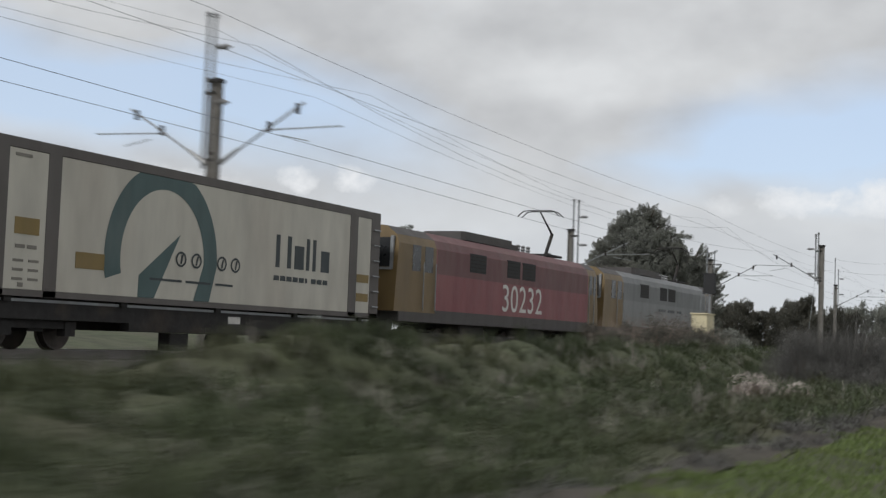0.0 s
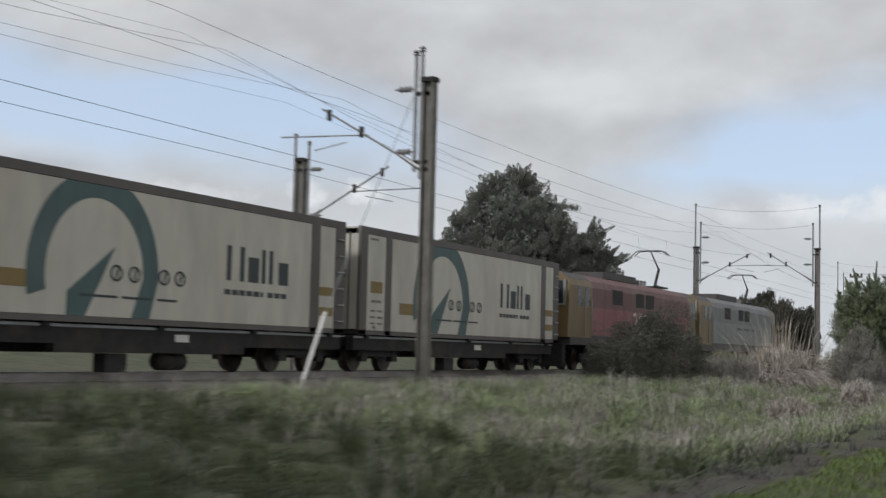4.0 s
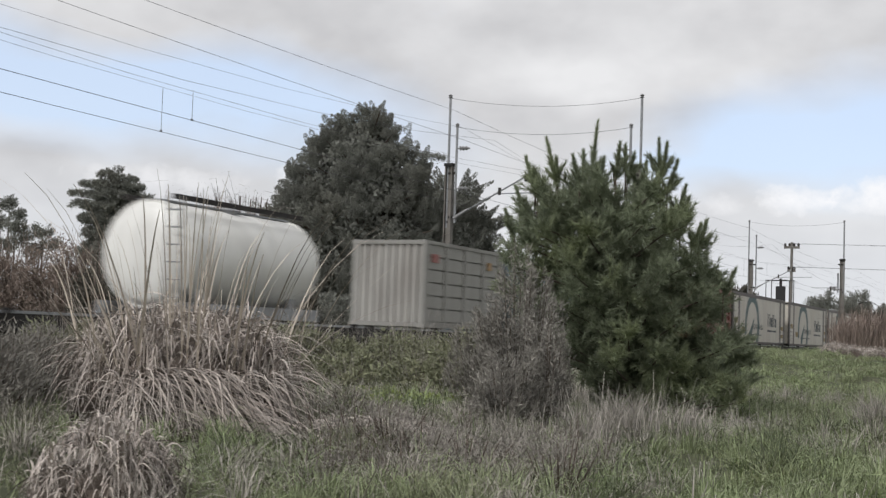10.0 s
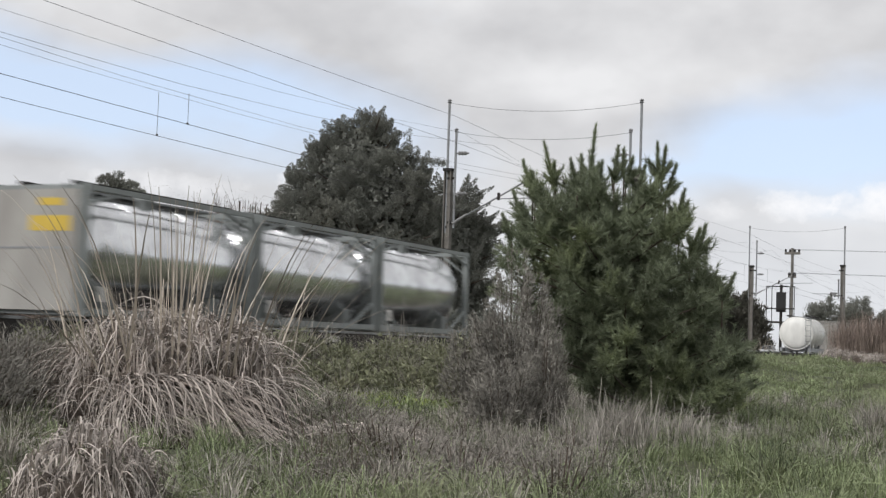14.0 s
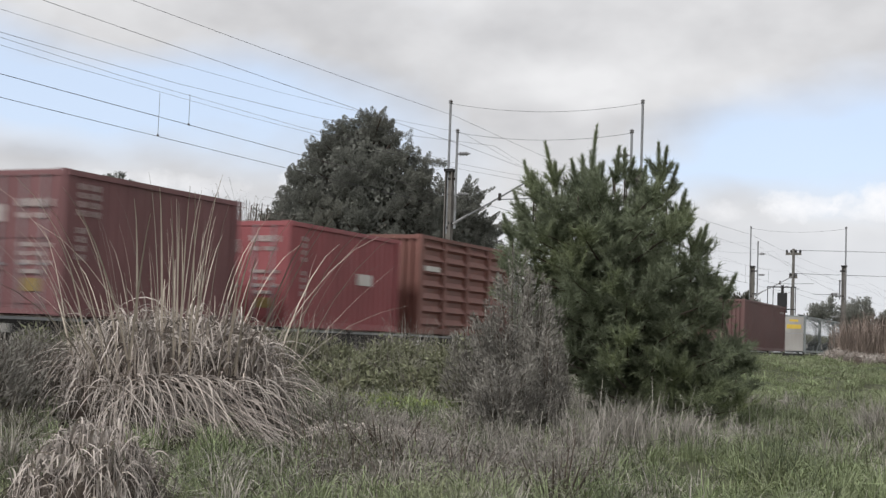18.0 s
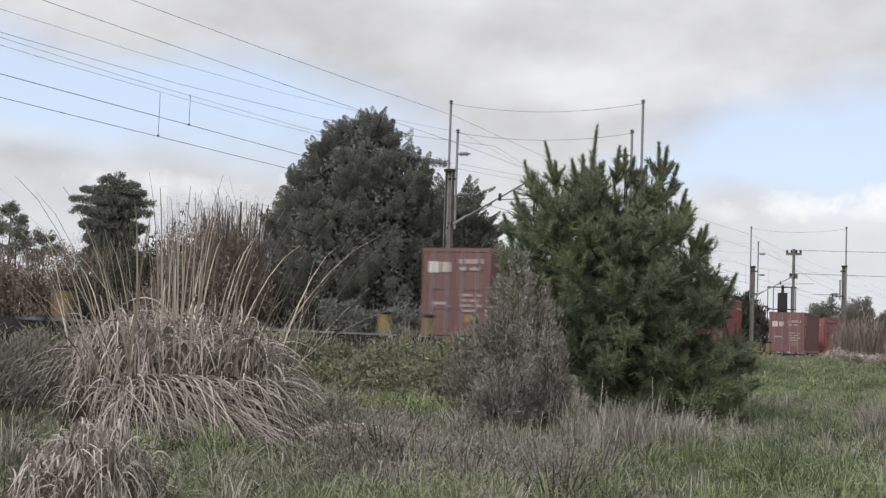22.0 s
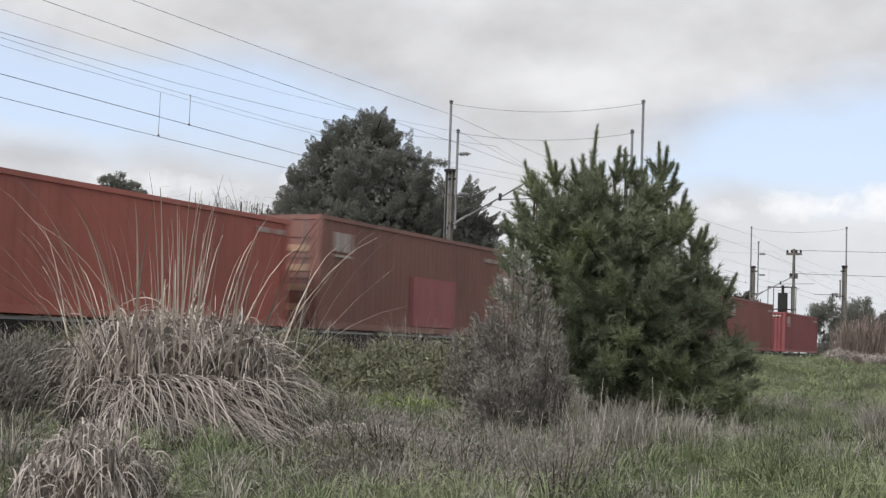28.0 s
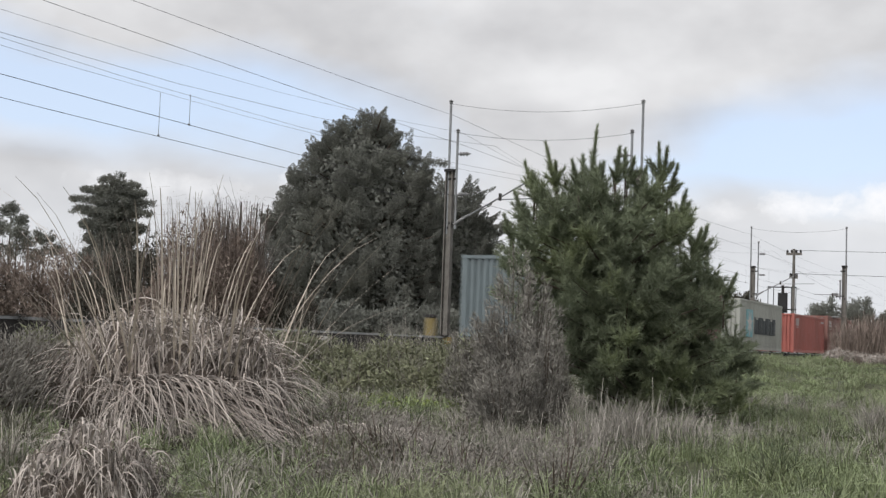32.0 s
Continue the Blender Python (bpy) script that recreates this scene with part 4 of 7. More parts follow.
tank_white = paint("tank_off_white", (0.74, 0.735, 0.70), 0.4, (0.35, 0.32, 0.27), 0.25)
tank_cream = paint("tank_cream", (0.42, 0.385, 0.28), 0.45, (0.3, 0.25, 0.18), 0.3)
tank_silver = mat("tank_bright_metal", (0.78, 0.79, 0.80), 0.22, 0.9, 0.12, 2.5, (0.3, 0.3, 0.3), 0.4, 0.8)
frame_green = paint("frame_grey_green", (0.24, 0.26, 0.255), dirt=(0.13, 0.13, 0.125))


mark_faded = paint("faded_white_marking", (0.48, 0.42, 0.40), 0.7, (0.28, 0.17, 0.15), 0.5)


def door_marks(H):
    """Panels and rows of faded white print on a pair of doors."""
    rows = [(0.12, H - 0.52, 8, 0.11, 0.15), (0.15, H - 0.74, 6, 0.12, 0.10), (0.2, 1.30, 7, 0.11, 0.08), (0.2, 1.13, 6, 0.11, 0.08), (0.2, 0.96, 7, 0.11, 0.08), (0.2, 0.79, 5, 0.11, 0.08), (-0.95, 1.02, 5, 0.13, 0.09)]
    out = [("end", x + i * p, x + i * p + p * 0.68, z, z + h, mark_faded) for x, z, n, p, h in rows for i in range(n) if (i * 7 + n) % 5]
    return out + [("end", -0.98, -0.62, H - 0.82, H - 0.45, mark_white), ("end", -0.52, -0.2, H - 0.80, H - 0.47, mark_faded), ("end", 0.35, 0.8, 0.45, 0.7, label_ochre)]


def logo_panel(y0, z0, w=1.15, h=0.62):
    """A leasing firm's mark, as plain blocks."""
    return [("side", y0 + w * a, y0 + w * b, z0 + h * c, z0 + h * d, mark_faded) for a, b, c, d in ((0.0, 0.26, 0.1, 0.9), (0.36, 0.62, 0.1, 0.9), (0.74, 0.82, 0.1, 0.9), (0.0, 0.82, -0.12, -0.03))]


def number_column(y, H, n=9):
    return [("side", y, y + 0.11, H - 0.45 - i * 0.17, H - 0.34 - i * 0.17, mark_faded) for i in range(n) if i != 4]


def number_row(y, z, n=8):
    return [("side", y + i * 0.15, y + i * 0.15 + 0.08, z, z + 0.12, mark_faded) for i in range(n) if i != 4]


def make_train():
    locomotive("faded red electric locomotive with yellow cabs, pantograph raised", -68.95, loco_red, paint("loco_dull_red", (0.125, 0.046, 0.047), 0.55, (0.16, 0.09, 0.08), 0.45), True, "30232")
    locomotive("silver grey electric locomotive with yellow cab", -49.9, loco_silver, paint("loco_dull_silver", (0.13, 0.135, 0.135), 0.5, (0.2, 0.2, 0.2), 0.4), True)
    for s in (-84.9, -100.95, -117.75):
        reefer(s)
    C = container
    HC, ST = 2.896, 2.591
    # side red painted darker than the end, as shade on the road side
    C("rusty orange-red louvred container with corrugated end", -125.4, 7.2, HC + 0.1, paint("rusty_red_shaded", (0.20, 0.075, 0.06), dirt=(0.08, 0.045, 0.04), amt=0.5), "slat", "corr", end_m=rust_orange_sunlit)
    C("dark green container with yellow stains", -134.1, 2.99, HC - 0.1, box_green, "corr", "barred")
    # dark sides and lighter ends carry shade and sun in their colours
    C("faded blue short container with ribbed end", -138.1, 2.99, ST, box_blue_dark, "corr", "barred", group="blue containers", end_m=box_blue_sunlit)
    C("faded blue short container with ribbed end", -144.4, 2.99, ST, box_blue_dark, "corr", "barred", group="blue containers", end_m=box_blue_sunlit)
    C("dark blue-grey short container", -151.2, 2.99, ST, box_blue_dark, "corr", "barred")
    # besides its grime, the side white is darkened as shade beside the sunlit end
    C("weathered white container with horizontal ribs", -158.1, 6.06, ST, paint("grimy_white_shaded", (0.27, 0.265, 0.245), dirt=(0.10, 0.09, 0.08), amt=0.6), "hrib", "corr", [("side", 4.8, 5.1, 1.95, 2.2, paint("faded_ochre", (0.30, 0.19, 0.09))), ("side", 0.5, 0.95, 1.95, 2.2, oxide)], end_m=old_white)
    tank("off-white tank container with rounded ends", -170.2, tank_white, steel, r=1.19, framed=False)
    for s in (-238.8, -245.1):
        tank("bright metal tank container in a grey-green frame", s, tank_silver, frame_green)
    tank("bright metal tank container with a white end panel", -251.4, tank_silver, frame_green, end_panel=True)
    C("dark oxide-brown forty-foot container", -271.1, 12.19, HC, oxide_dark, "corr", "corr", number_row(10.5, 2.4))
    C("oxide-red forty-foot container with ribbed doors", -292.0, 12.19, ST, oxide, "corr", "door", logo_panel(5.3, 1.8) + number_row(10.6, 2.2) + door_marks(ST), ribs=5)
    tank("cream tank container in a grey frame", -299.8, tank_cream, dark_steel, framed=False)
    tank("grimy white tank container in a grey frame", -306.6, tank_white, frame_green)
    C("rust-red louvred container with corrugated end", -314.4, 7.1, HC, paint("rusty_brown", (0.20, 0.085, 0.068), dirt=(0.09, 0.05, 0.04), amt=0.5), "slat", "corr", [("side", 0.4, 1.4, 1.85, 2.0, mark_white)])
    C("crimson twenty-foot container with white numbers down its side", -321.8, 6.06, ST, crimson, "corr", "door", number_column(0.7, ST) + [("side", 3.6, 4.4, 1.2, 1.5, mark_white)] + door_marks(ST))
    C("dull maroon twenty-foot container with numbered doors", -330.1, 6.06, HC - 0.1, maroon, "corr", "door", number_column(0.5, HC) + number_column(0.9, HC, 5) + door_marks(ST))
    C("crimson twenty-foot container with a white panel", -356.0, 6.06, HC - 0.15, crimson, "corr", "corr", [("side", 0.9, 2.2, 1.75, 2.3, mark_white), ("side", 1.05, 1.3, 1.95, 2.2, logo_green), ("side", 1.4, 1.65, 1.95, 2.2, logo_green), ("side", 1.75, 2.0, 1.95, 2.2, logo_green)] + number_row(4.8, 2.2))
    o = C("bright orange container with black and yellow diagonal stripes", -373.0, 7.2, HC - 0.05, bright_orange, "flat", "hrib", [("side", 4.9 + i * 0.42, 5.2 + i * 0.42, 2.2, 2.5, mark_white) for i in range(5)] + [("side", 5.0 + i * 0.36, 5.26 + i * 0.36, 1.8, 2.05, mark_white) for i in range(5)])
    for y0, w, mm, dx in ((0.35, 0.95, mark_dark, 0.001), (1.35, 0.5, label_yellow, 0.0015), (0.62, 0.1, mark_white, 0.003), (0.95, 0.1, mark_white, 0.003)):
        part("diagonal_stripe", Mesh().prism([(y0, DECK + 2.7), (y0 + w * 0.6, DECK + 2.7), (y0 + 2.9 + w, DECK + 0.18), (y0 + 2.9, DECK + 0.18)] if mm is not label_yellow else [(y0, DECK + 2.7), (y0 + 0.2, DECK + 2.7), (y0 + 4.3, DECK + 0.18), (y0 + 3.2, DECK + 0.18)], HALF - 0.04, HALF - 0.026 + dx), mm, o)
    part("emblem_marking", Mesh().prism([(1.35, DECK + 1.75), (2.35, DECK + 1.75), (2.3, DECK + 1.1), (1.85, DECK + 0.85), (1.45, DECK + 1.1)], HALF - 0.04, HALF - 0.02), mark_white, o)
    C("dark brown forty-foot container with marked doors", -387.1, 12.19, HC, oxide_dark, "corr", "door", door_marks(HC) + number_row(0.4, 2.3))
    C("crimson forty-foot container with a white mark", -454.1, 12.19, ST, crimson, "corr", "corr", logo_panel(0.75, 1.75) + number_row(10.8, 2.2) + [("end", -1.0 + i * 0.2, -0.88 + i * 0.2, 2.28, 2.38, mark_white) for i in range(10)])
    C("oxide-red forty-foot container with marked doors", -470.3, 12.19, HC, oxide, "corr", "door", logo_panel(0.8, 1.95) + number_row(10.8, 2.4) + door_marks(HC))
    C("dark maroon forty-foot container with a white emblem", -484.0, 12.19, HC, maroon, "corr", "door", [("side", 10.6, 11.7, 1.4, 2.5, mark_white)] + door_marks(HC))
    C("dark oxide forty-foot container with white-marked doors", -498.7, 12.19, ST, oxide_dark, "corr", "door", door_marks(ST) + [("end", -0.9, -0.2, 1.7, 2.2, mark_white), ("end", 0.2, 0.9, 1.4, 1.9, mark_white)] + number_column(0.5, ST))
    C("brown forty-foot container with rusty ribbed doors", -515.3, 12.19, HC, paint("brown_red", (0.235, 0.112, 0.093)), "corr", "door", logo_panel(0.75, 1.95) + number_row(10.8, 2.4) + [("side", 5.4, 8.4, 0.2, 1.62, crimson)] + [("end", -0.9 + (i % 2) * 1.05, -0.15 + (i % 2) * 1.05, 0.45 + (i // 2) * 0.5, 0.62 + (i // 2) * 0.5, paint("rusty_beige", (0.42, 0.27, 0.18))) for i in range(8)], ribs=5)
    C("orange-red forty-foot container with a white mark", -529.0, 12.19, ST, orange_red, "corr", "corr", logo_panel(0.8, 1.75) + number_row(10.8, 2.2))
    star = [("side", 1.75, 3.45, 0.75, 2.35, logo_blue)]
    letters = []
    for i in range(6):
        y = 4.0 + i * 1.05
        letters += [("side", y, y + 0.30, 0.95, 1.95, mark_dark), ("side", y + 0.45, y + 0.85, 0.95, 1.95 if i % 2 else 1.8, mark_dark)]
    m = C("pale grey forty-foot container with a star on a blue square", -545.4, 12.19, HC, pale_grey, "corr", "corr", star + letters)
    st = Mesh()
    ol = []
    for i in range(14):
        r = 0.78 if i % 2 == 0 else 0.31
        ol.append((2.6 + r * math.cos(math.pi * i / 7 + 0.22), DECK + 1.55 + r * math.sin(math.pi * i / 7 + 0.22)))
    st.prism(ol, HALF - 0.02, HALF + 0.010)
    part("star_marking", st, mark_white, m)
    C("dull maroon corrugated forty-foot container with marked doors", -562.0, 12.19, HC, maroon, "corr", "door", number_column(1.0, HC) + [("side", 10.9 + 0.16 * i, 10.98 + 0.2 * i, 2.3 - 0.2 * i, 2.5 - 0.12 * i, mark_faded) for i in range(4)] + [("side", 0.5, 0.72, 2.3, 2.5, mark_faded), ("side", 0.5, 0.72, 2.0, 2.2, mark_faded)] + door_marks(HC))
    C("slate blue forty-foot container with corrugated end", -578.9, 12.19, HC, slate_blue, "corr", "corr")
    ends = [-69.6, -85.3, -101.6, -118.0, -130.9, -146.2, -161.2, -176.5, -192.9, -213.0, -231.9, -252.5, -275.5, -293.0, -306.9, -322.9, -342.1, -358.7, -374.1, -392.3, -409.3, -425.5, -440.6, -456.2, -471.1, -485.3, -501.0, -516.1, -531.2, -547.6, -564.3, -584.2, -603.0, -622.0]
    for i in range(len(ends) - 1):
        wagon(ends[i + 1], ends[i])


make_train()

# ---- overhead line ----


def mast(x, y, side, post_top, tall, short, arm_z, arm_dx, arm_tip, poles, second=None, label="weathered railway mast with cantilever arm and insulators"):
    """A line-side mast. side: +1 if its arm points towards +x. poles: where the tall and the short thin pole stand beside the post."""
    g = float(ground_z(x, y))
    t = thing("catenary_mast", label, "railway mast", "masts along the line", (x, y, 0))
    post = Mesh()
    sec = [(-0.16, -0.14), (-0.12, -0.14), (-0.12, -0.03), (0.12, -0.03), (0.12, -0.14), (0.16, -0.14), (0.16, 0.14), (0.12, 0.14), (0.12, 0.03), (-0.12, 0.03), (-0.12, 0.14), (-0.16, 0.14)]
    post.add([(a, b, z) for z in (g - 0.6, post_top) for a, b in sec], [tuple(range(11, -1, -1)), tuple(range(12, 24))] + [(i, (i + 1) % 12, 12 + (i + 1) % 12, 12 + i) for i in range(12)])
    part("post", post, post_wood, t)
    part("cap", Mesh().box(-0.2, 0.2, -0.18, 0.18, post_top, post_top + 0.12), dark_steel, t)
    a, b = poles
    for px, top, low in ((a, tall, post_top - 2.6), (b, short, post_top - 2.4)):
        p = part("pole", Mesh().tube((px, 0, low), (px, 0, top), 0.055, n=8), steel, t)
        part("top_insulator", Mesh().lathe([(top, 0.05), (top + 0.02, 0.10), (top + 0.07, 0.05), (top + 0.10, 0.10), (top + 0.16, 0.04)], "z", 8, (px, 0, 0)), insulator_mat, p)
        for zz in (post_top - 0.3, low + 0.25):
            part("clamp", Mesh().box(min(px, 0), max(px, 0), -0.05, 0.05, zz - 0.05, zz + 0.05), dark_steel, p)
    for zz in (short - 0.9, short - 2.6):
        part("bracket_insulator", Mesh().lathe([(b, 0.03), (b + side * 0.15, 0.03)] + [(b + side * (0.16 + 0.07 * i), 0.10 if i % 2 == 0 else 0.05) for i in range(6)] + [(b + side * 0.62, 0.02)], "x", 10, (0, 0, zz)), insulator_mat, t)
    for sd, dx in ((side, arm_dx), (second, arm_dx)) if second else ((side, arm_dx),):
        arm = part("cantilever", Mesh().tube((sd * 0.35 + sd * 0.5, 0, arm_z + (arm_tip - arm_z) * 0.5 / dx), (sd * dx, 0, arm_tip), 0.035, n=6), steel, t)
        part("arm_insulator", Mesh().tube((sd * 0.25, 0, arm_z - 0.1), (sd * 0.9, 0, arm_z + (arm_tip - arm_z) * 0.6 / dx), 0.085, 0.05, n=8), insulator_mat, arm)
        part("registration_arm", Mesh().tube((sd * dx * 0.55, 0, arm_z + (arm_tip - arm_z) * 0.52), (sd * (dx + 1.3), 0, arm_z + (arm_tip - arm_z) * 0.55), 0.022, n=6).tube((sd * dx * 0.75, 0, arm_z + (arm_tip - arm_z) * 0.42), (sd * (dx + 0.2), 0, arm_z + (arm_tip - arm_z) * 0.30), 0.016, n=6), steel, arm)
        for q in (0.62, 0.93):
            part("fitting", Mesh().box(min(sd * dx * q - 0.05, sd * dx * q + 0.05), max(sd * dx * q - 0.05, sd * dx * q + 0.05), -0.05, 0.05, arm_z + (arm_tip - arm_z) * q - 0.22, arm_z + (arm_tip - arm_z) * q + 0.08), dark_steel, arm)
    return t


E_ = 1.5
mast(-24.07, 53.0, 1, E_ + 7.2, E_ + 10.1, E_ + 8.85, E_ + 5.1, 3.7, E_ + 6.85, (-0.07, 0.29))
mast(-16.20, 53.95, -1, E_ + 7.1, E_ + 9.95, E_ + 8.75, E_ + 5.1, 3.3, E_ + 6.95, (0.13, -0.30))
mast(-24.3, 113.8, 1, E_ + 7.1, E_ + 10.3, E_ + 9.1, E_ + 4.9, 3.6, E_ + 6.6, (-0.2, 0.4))
mast(-15.9, 106.1, -1, E_ + 6.7, E_ + 9.55, E_ + 5.6, E_ + 4.6, 0.9, E_ + 4.7, (0.1, -0.3), label="distant railway mast with a short bracket")
mast(-15.9, -6.2, -1, E_ + 7.06, E_ + 7.9, E_ + 7.8, E_ + 4.85, 3.3, E_ + 6.5, (-0.24, -0.42))
mast(-26.2, 4.5, 1, E_ + 6.7, E_ + 7.6, E_ + 7.3, E_ + 4.6, 3.6, E_ + 6.4, (-0.28, 0.3))
mast(-27.9, -24.0, 1, E_ + 6.6, E_ + 8.4, E_ + 8.35, E_ + 4.4, 3.6, E_ + 5.9, (0.14, 0.46))
mast(-23.65, -68.9, 1, E_ + 7.25, E_ + 9.3, E_ + 9.25, E_ + 4.9, 3.1, E_ + 6.55, (-0.38, -0.13), second=-1, label="weathered railway mast with cantilever arms on both sides")


def wire(pts, r, label, mat_=wire_mat):
    m = Mesh().path(pts, r, 5)
    return tagged(part("overhead_wire", m, mat_, None), label, "wire", "wires over the line")


def span(x, z_mid, z_end, r, label):
    """A wire along the line that sags between the masts."""
    sup = [-190, -130, -68.5, -6.2, 54, 113, 175, 240, 330]
    pts = []
    for a, b in zip(sup, sup[1:]):
        for i in range(8):
            q = i / 8
            pts.append((x, a + (b - a) * q, E_ + z_end - (z_end - z_mid) * 4 * q * (1 - q)))
    wire(pts, r, label)


span(-18.6, 4.8, 4.85, 0.007, "dark contact wire over the track")
span(-20.4, 4.78, 4.9, 0.007, "dark contact wire over the track")
span(-18.6, 5.45, 6.75, 0.004, "sagging messenger wire over the track")
span(-20.4, 5.85, 6.75, 0.004, "sagging messenger wire over the track")
span(-24.4, 9.35, 9.75, 0.007, "earth wire along the mast tops")
span(-24.0, 7.75, 9.0, 0.0045, "feeder wire along the masts")
span(-22.5, 6.75, 8.4, 0.0055, "feeder wire along the masts")
span(-23.8, 8.28, 8.42, 0.007, "feeder wire along the masts")
for y in (26.4, -34, 92):
    for x, zc, zm in ((-18.6, 4.8, 5.5), (-20.4, 4.8, 5.85)):
        q = ((y + 6.2) % 60.2) / 60.2
        zt = zm + 1.2 * (2 * q - 1) ** 2
        tagged(part("dropper", Mesh().tube((x, y + (0 if x > -19 else 1.3), E_ + zc), (x, y + (0 if x > -19 else 1.3), E_ + zt), 0.006, n=4).box(x - 0.012, x + 0.012, y - 0.03 + (0 if x > -19 else 1.3), y + 0.03 + (0 if x > -19 else 1.3), E_ + zc - 0.012, E_ + zc + 0.03), wire_mat, None), "thin dropper between messenger and contact wire", "dropper", "droppers")
for (x0, y0, z0), (x1, y1, z1), sag in (((-24.14, 53, 10.1), (-16.07, 53.95, 9.95), 0.35), ((-23.78, 53, 8.85), (-16.5, 53.95, 8.75), 0.3), ((-24.5, 113.8, 10.3), (-15.8, 106.1, 9.55), 0.3)):
    wire([(x0 + (x1 - x0) * q, y0 + (y1 - y0) * q, E_ + z0 + (z1 - z0) * q - sag * 4 * q * (1 - q)) for q in np.linspace(0, 1, 13)], 0.008, "sagging cross wire between two masts")

# utility pole with cross-arms and its wires
up = thing("utility_pole", "distant utility pole with two cross-arms", "utility pole", at=(-29.0, 156.9, 0))
part("pole", Mesh().tube((0, 0, 0.6), (0, 0, E_ + 11.9), 0.20, 0.15, n=8), post_wood, up)
for zz, w in ((11.2, 0.85), (8.6, 0.45)):
    arm_ = part("cross_arm", Mesh().box(-w, w, -0.08, 0.08, E_ + zz, E_ + zz + 0.28), post_wood, up)
    for k in (-1, -0.35, 0.35, 1):
        part("insulator", Mesh().lathe([(E_ + zz + 0.28, 0.10), (E_ + zz + 0.45, 0.14), (E_ + zz + 0.6, 0.06)], "z", 8, (k * (w - 0.12), 0, 0)), dark_steel, arm_)
for zz, k in ((11.75, -0.3), (11.75, 0.3), (9.15, -0.3), (9.15, 0.3)):
    wire([(-29 + 110 * q, 156.9 + k - 6 * q, E_ + zz - 1.0 * 4 * q * (1 - q) + 0.8 * q) for q in np.linspace(0, 1, 12)], 0.013, "distant utility wire above the field")

# railway signal in a cage, far along the line
sg = thing("railway_signal", "distant railway signal in a steel cage", "signal", at=(-24.6, 128.0, 0))
part("post", Mesh().tube((0, 0, 0.6), (0, 0, E_ + 6.4), 0.13, n=8), dark_steel, sg)
part("signal_head", Mesh().box(-0.42, 0.42, -0.18, 0.18, E_ + 3.9, E_ + 5.7, 0.05), black, sg)
for x in (-1.25, -0.75, 0.85, 1.25):
    part("cage_bar", Mesh().tube((x, -0.4, E_ + 3.0), (x, -0.4, E_ + 6.2), 0.04, n=6), dark_steel, sg)
for zz in (3.0, 4.2, 6.2):
    part("cage_rail", Mesh().box(-1.3, 1.3, -0.44, -0.36, E_ + zz - 0.05, E_ + zz + 0.05), dark_steel, sg)
part("platform", Mesh().box(-1.3, 1.3, -0.5, 0.5, E_ + 2.9, E_ + 3.0), dark_steel, sg)

# line-side signal seen from behind, cabinet, guy rod
s0 = thing("railway_signal", "black railway signal on a post, seen from behind", "signal", at=(-16.3, -36.4, 0))
part("post", Mesh().tube((0, 0, 0.2), (0, 0, E_ + 2.6), 0.075, n=10), steel, s0)
part("signal_head", Mesh().box(-0.3, 0.3, -0.12, 0.12, E_ + 2.45, E_ + 3.47, 0.04), black, s0)
part("hood", Mesh().box(-0.16, 0.16, 0.12, 0.36, E_ + 3.05, E_ + 3.3), black, s0)
part("ladder", Mesh().tube((-0.35, -0.2, 0.3), (-0.1, -0.2, E_ + 2.5), 0.02, n=5).tube((-0.6, -0.2, 0.3), (-0.35, -0.2, E_ + 2.5), 0.02, n=5), steel, s0)
cb = thing("equipment_cabinet", "cream metal line-side equipment cabinet", "cabinet", at=(-15.26, -41.85, 0))
part("body", Mesh().box(-0.35, 0.35, -0.68, 0.68, 0.55, E_ + 1.3, 0.02), cream, cb)
part("lid", Mesh().box(-0.4, 0.4, -0.73, 0.73, E_ + 1.3, E_ + 1.36, 0.02), cream, cb)
for y0 in (-0.64, 0.02):
    leaf = part("door", Mesh().box(0.35, 0.37, y0, y0 + 0.62, 0.7, E_ + 1.22), cream, cb)
    part("handle", Mesh().box(0.37, 0.39, y0 + 0.29, y0 + 0.33, 1.55, 1.75), dark_steel, leaf)
part("plinth", Mesh().box(-0.4, 0.4, -0.73, 0.73, 0.15, 0.55), concrete, cb)
gy = thing("guy_rod", "white sleeved guy rod leaning up to a mast", "guy rod", at=(-15.7, -13.0, 0))
part("sleeve", Mesh().tube((0, 0, 0.2), (-0.1, 1.35, 2.2), 0.045, n=8), white_pvc, gy)
part("stay", Mesh().tube((-0.1, 1.35, 2.2), (-0.3, 6.3, E_ + 6.9), 0.012, n=5), steel, gy)


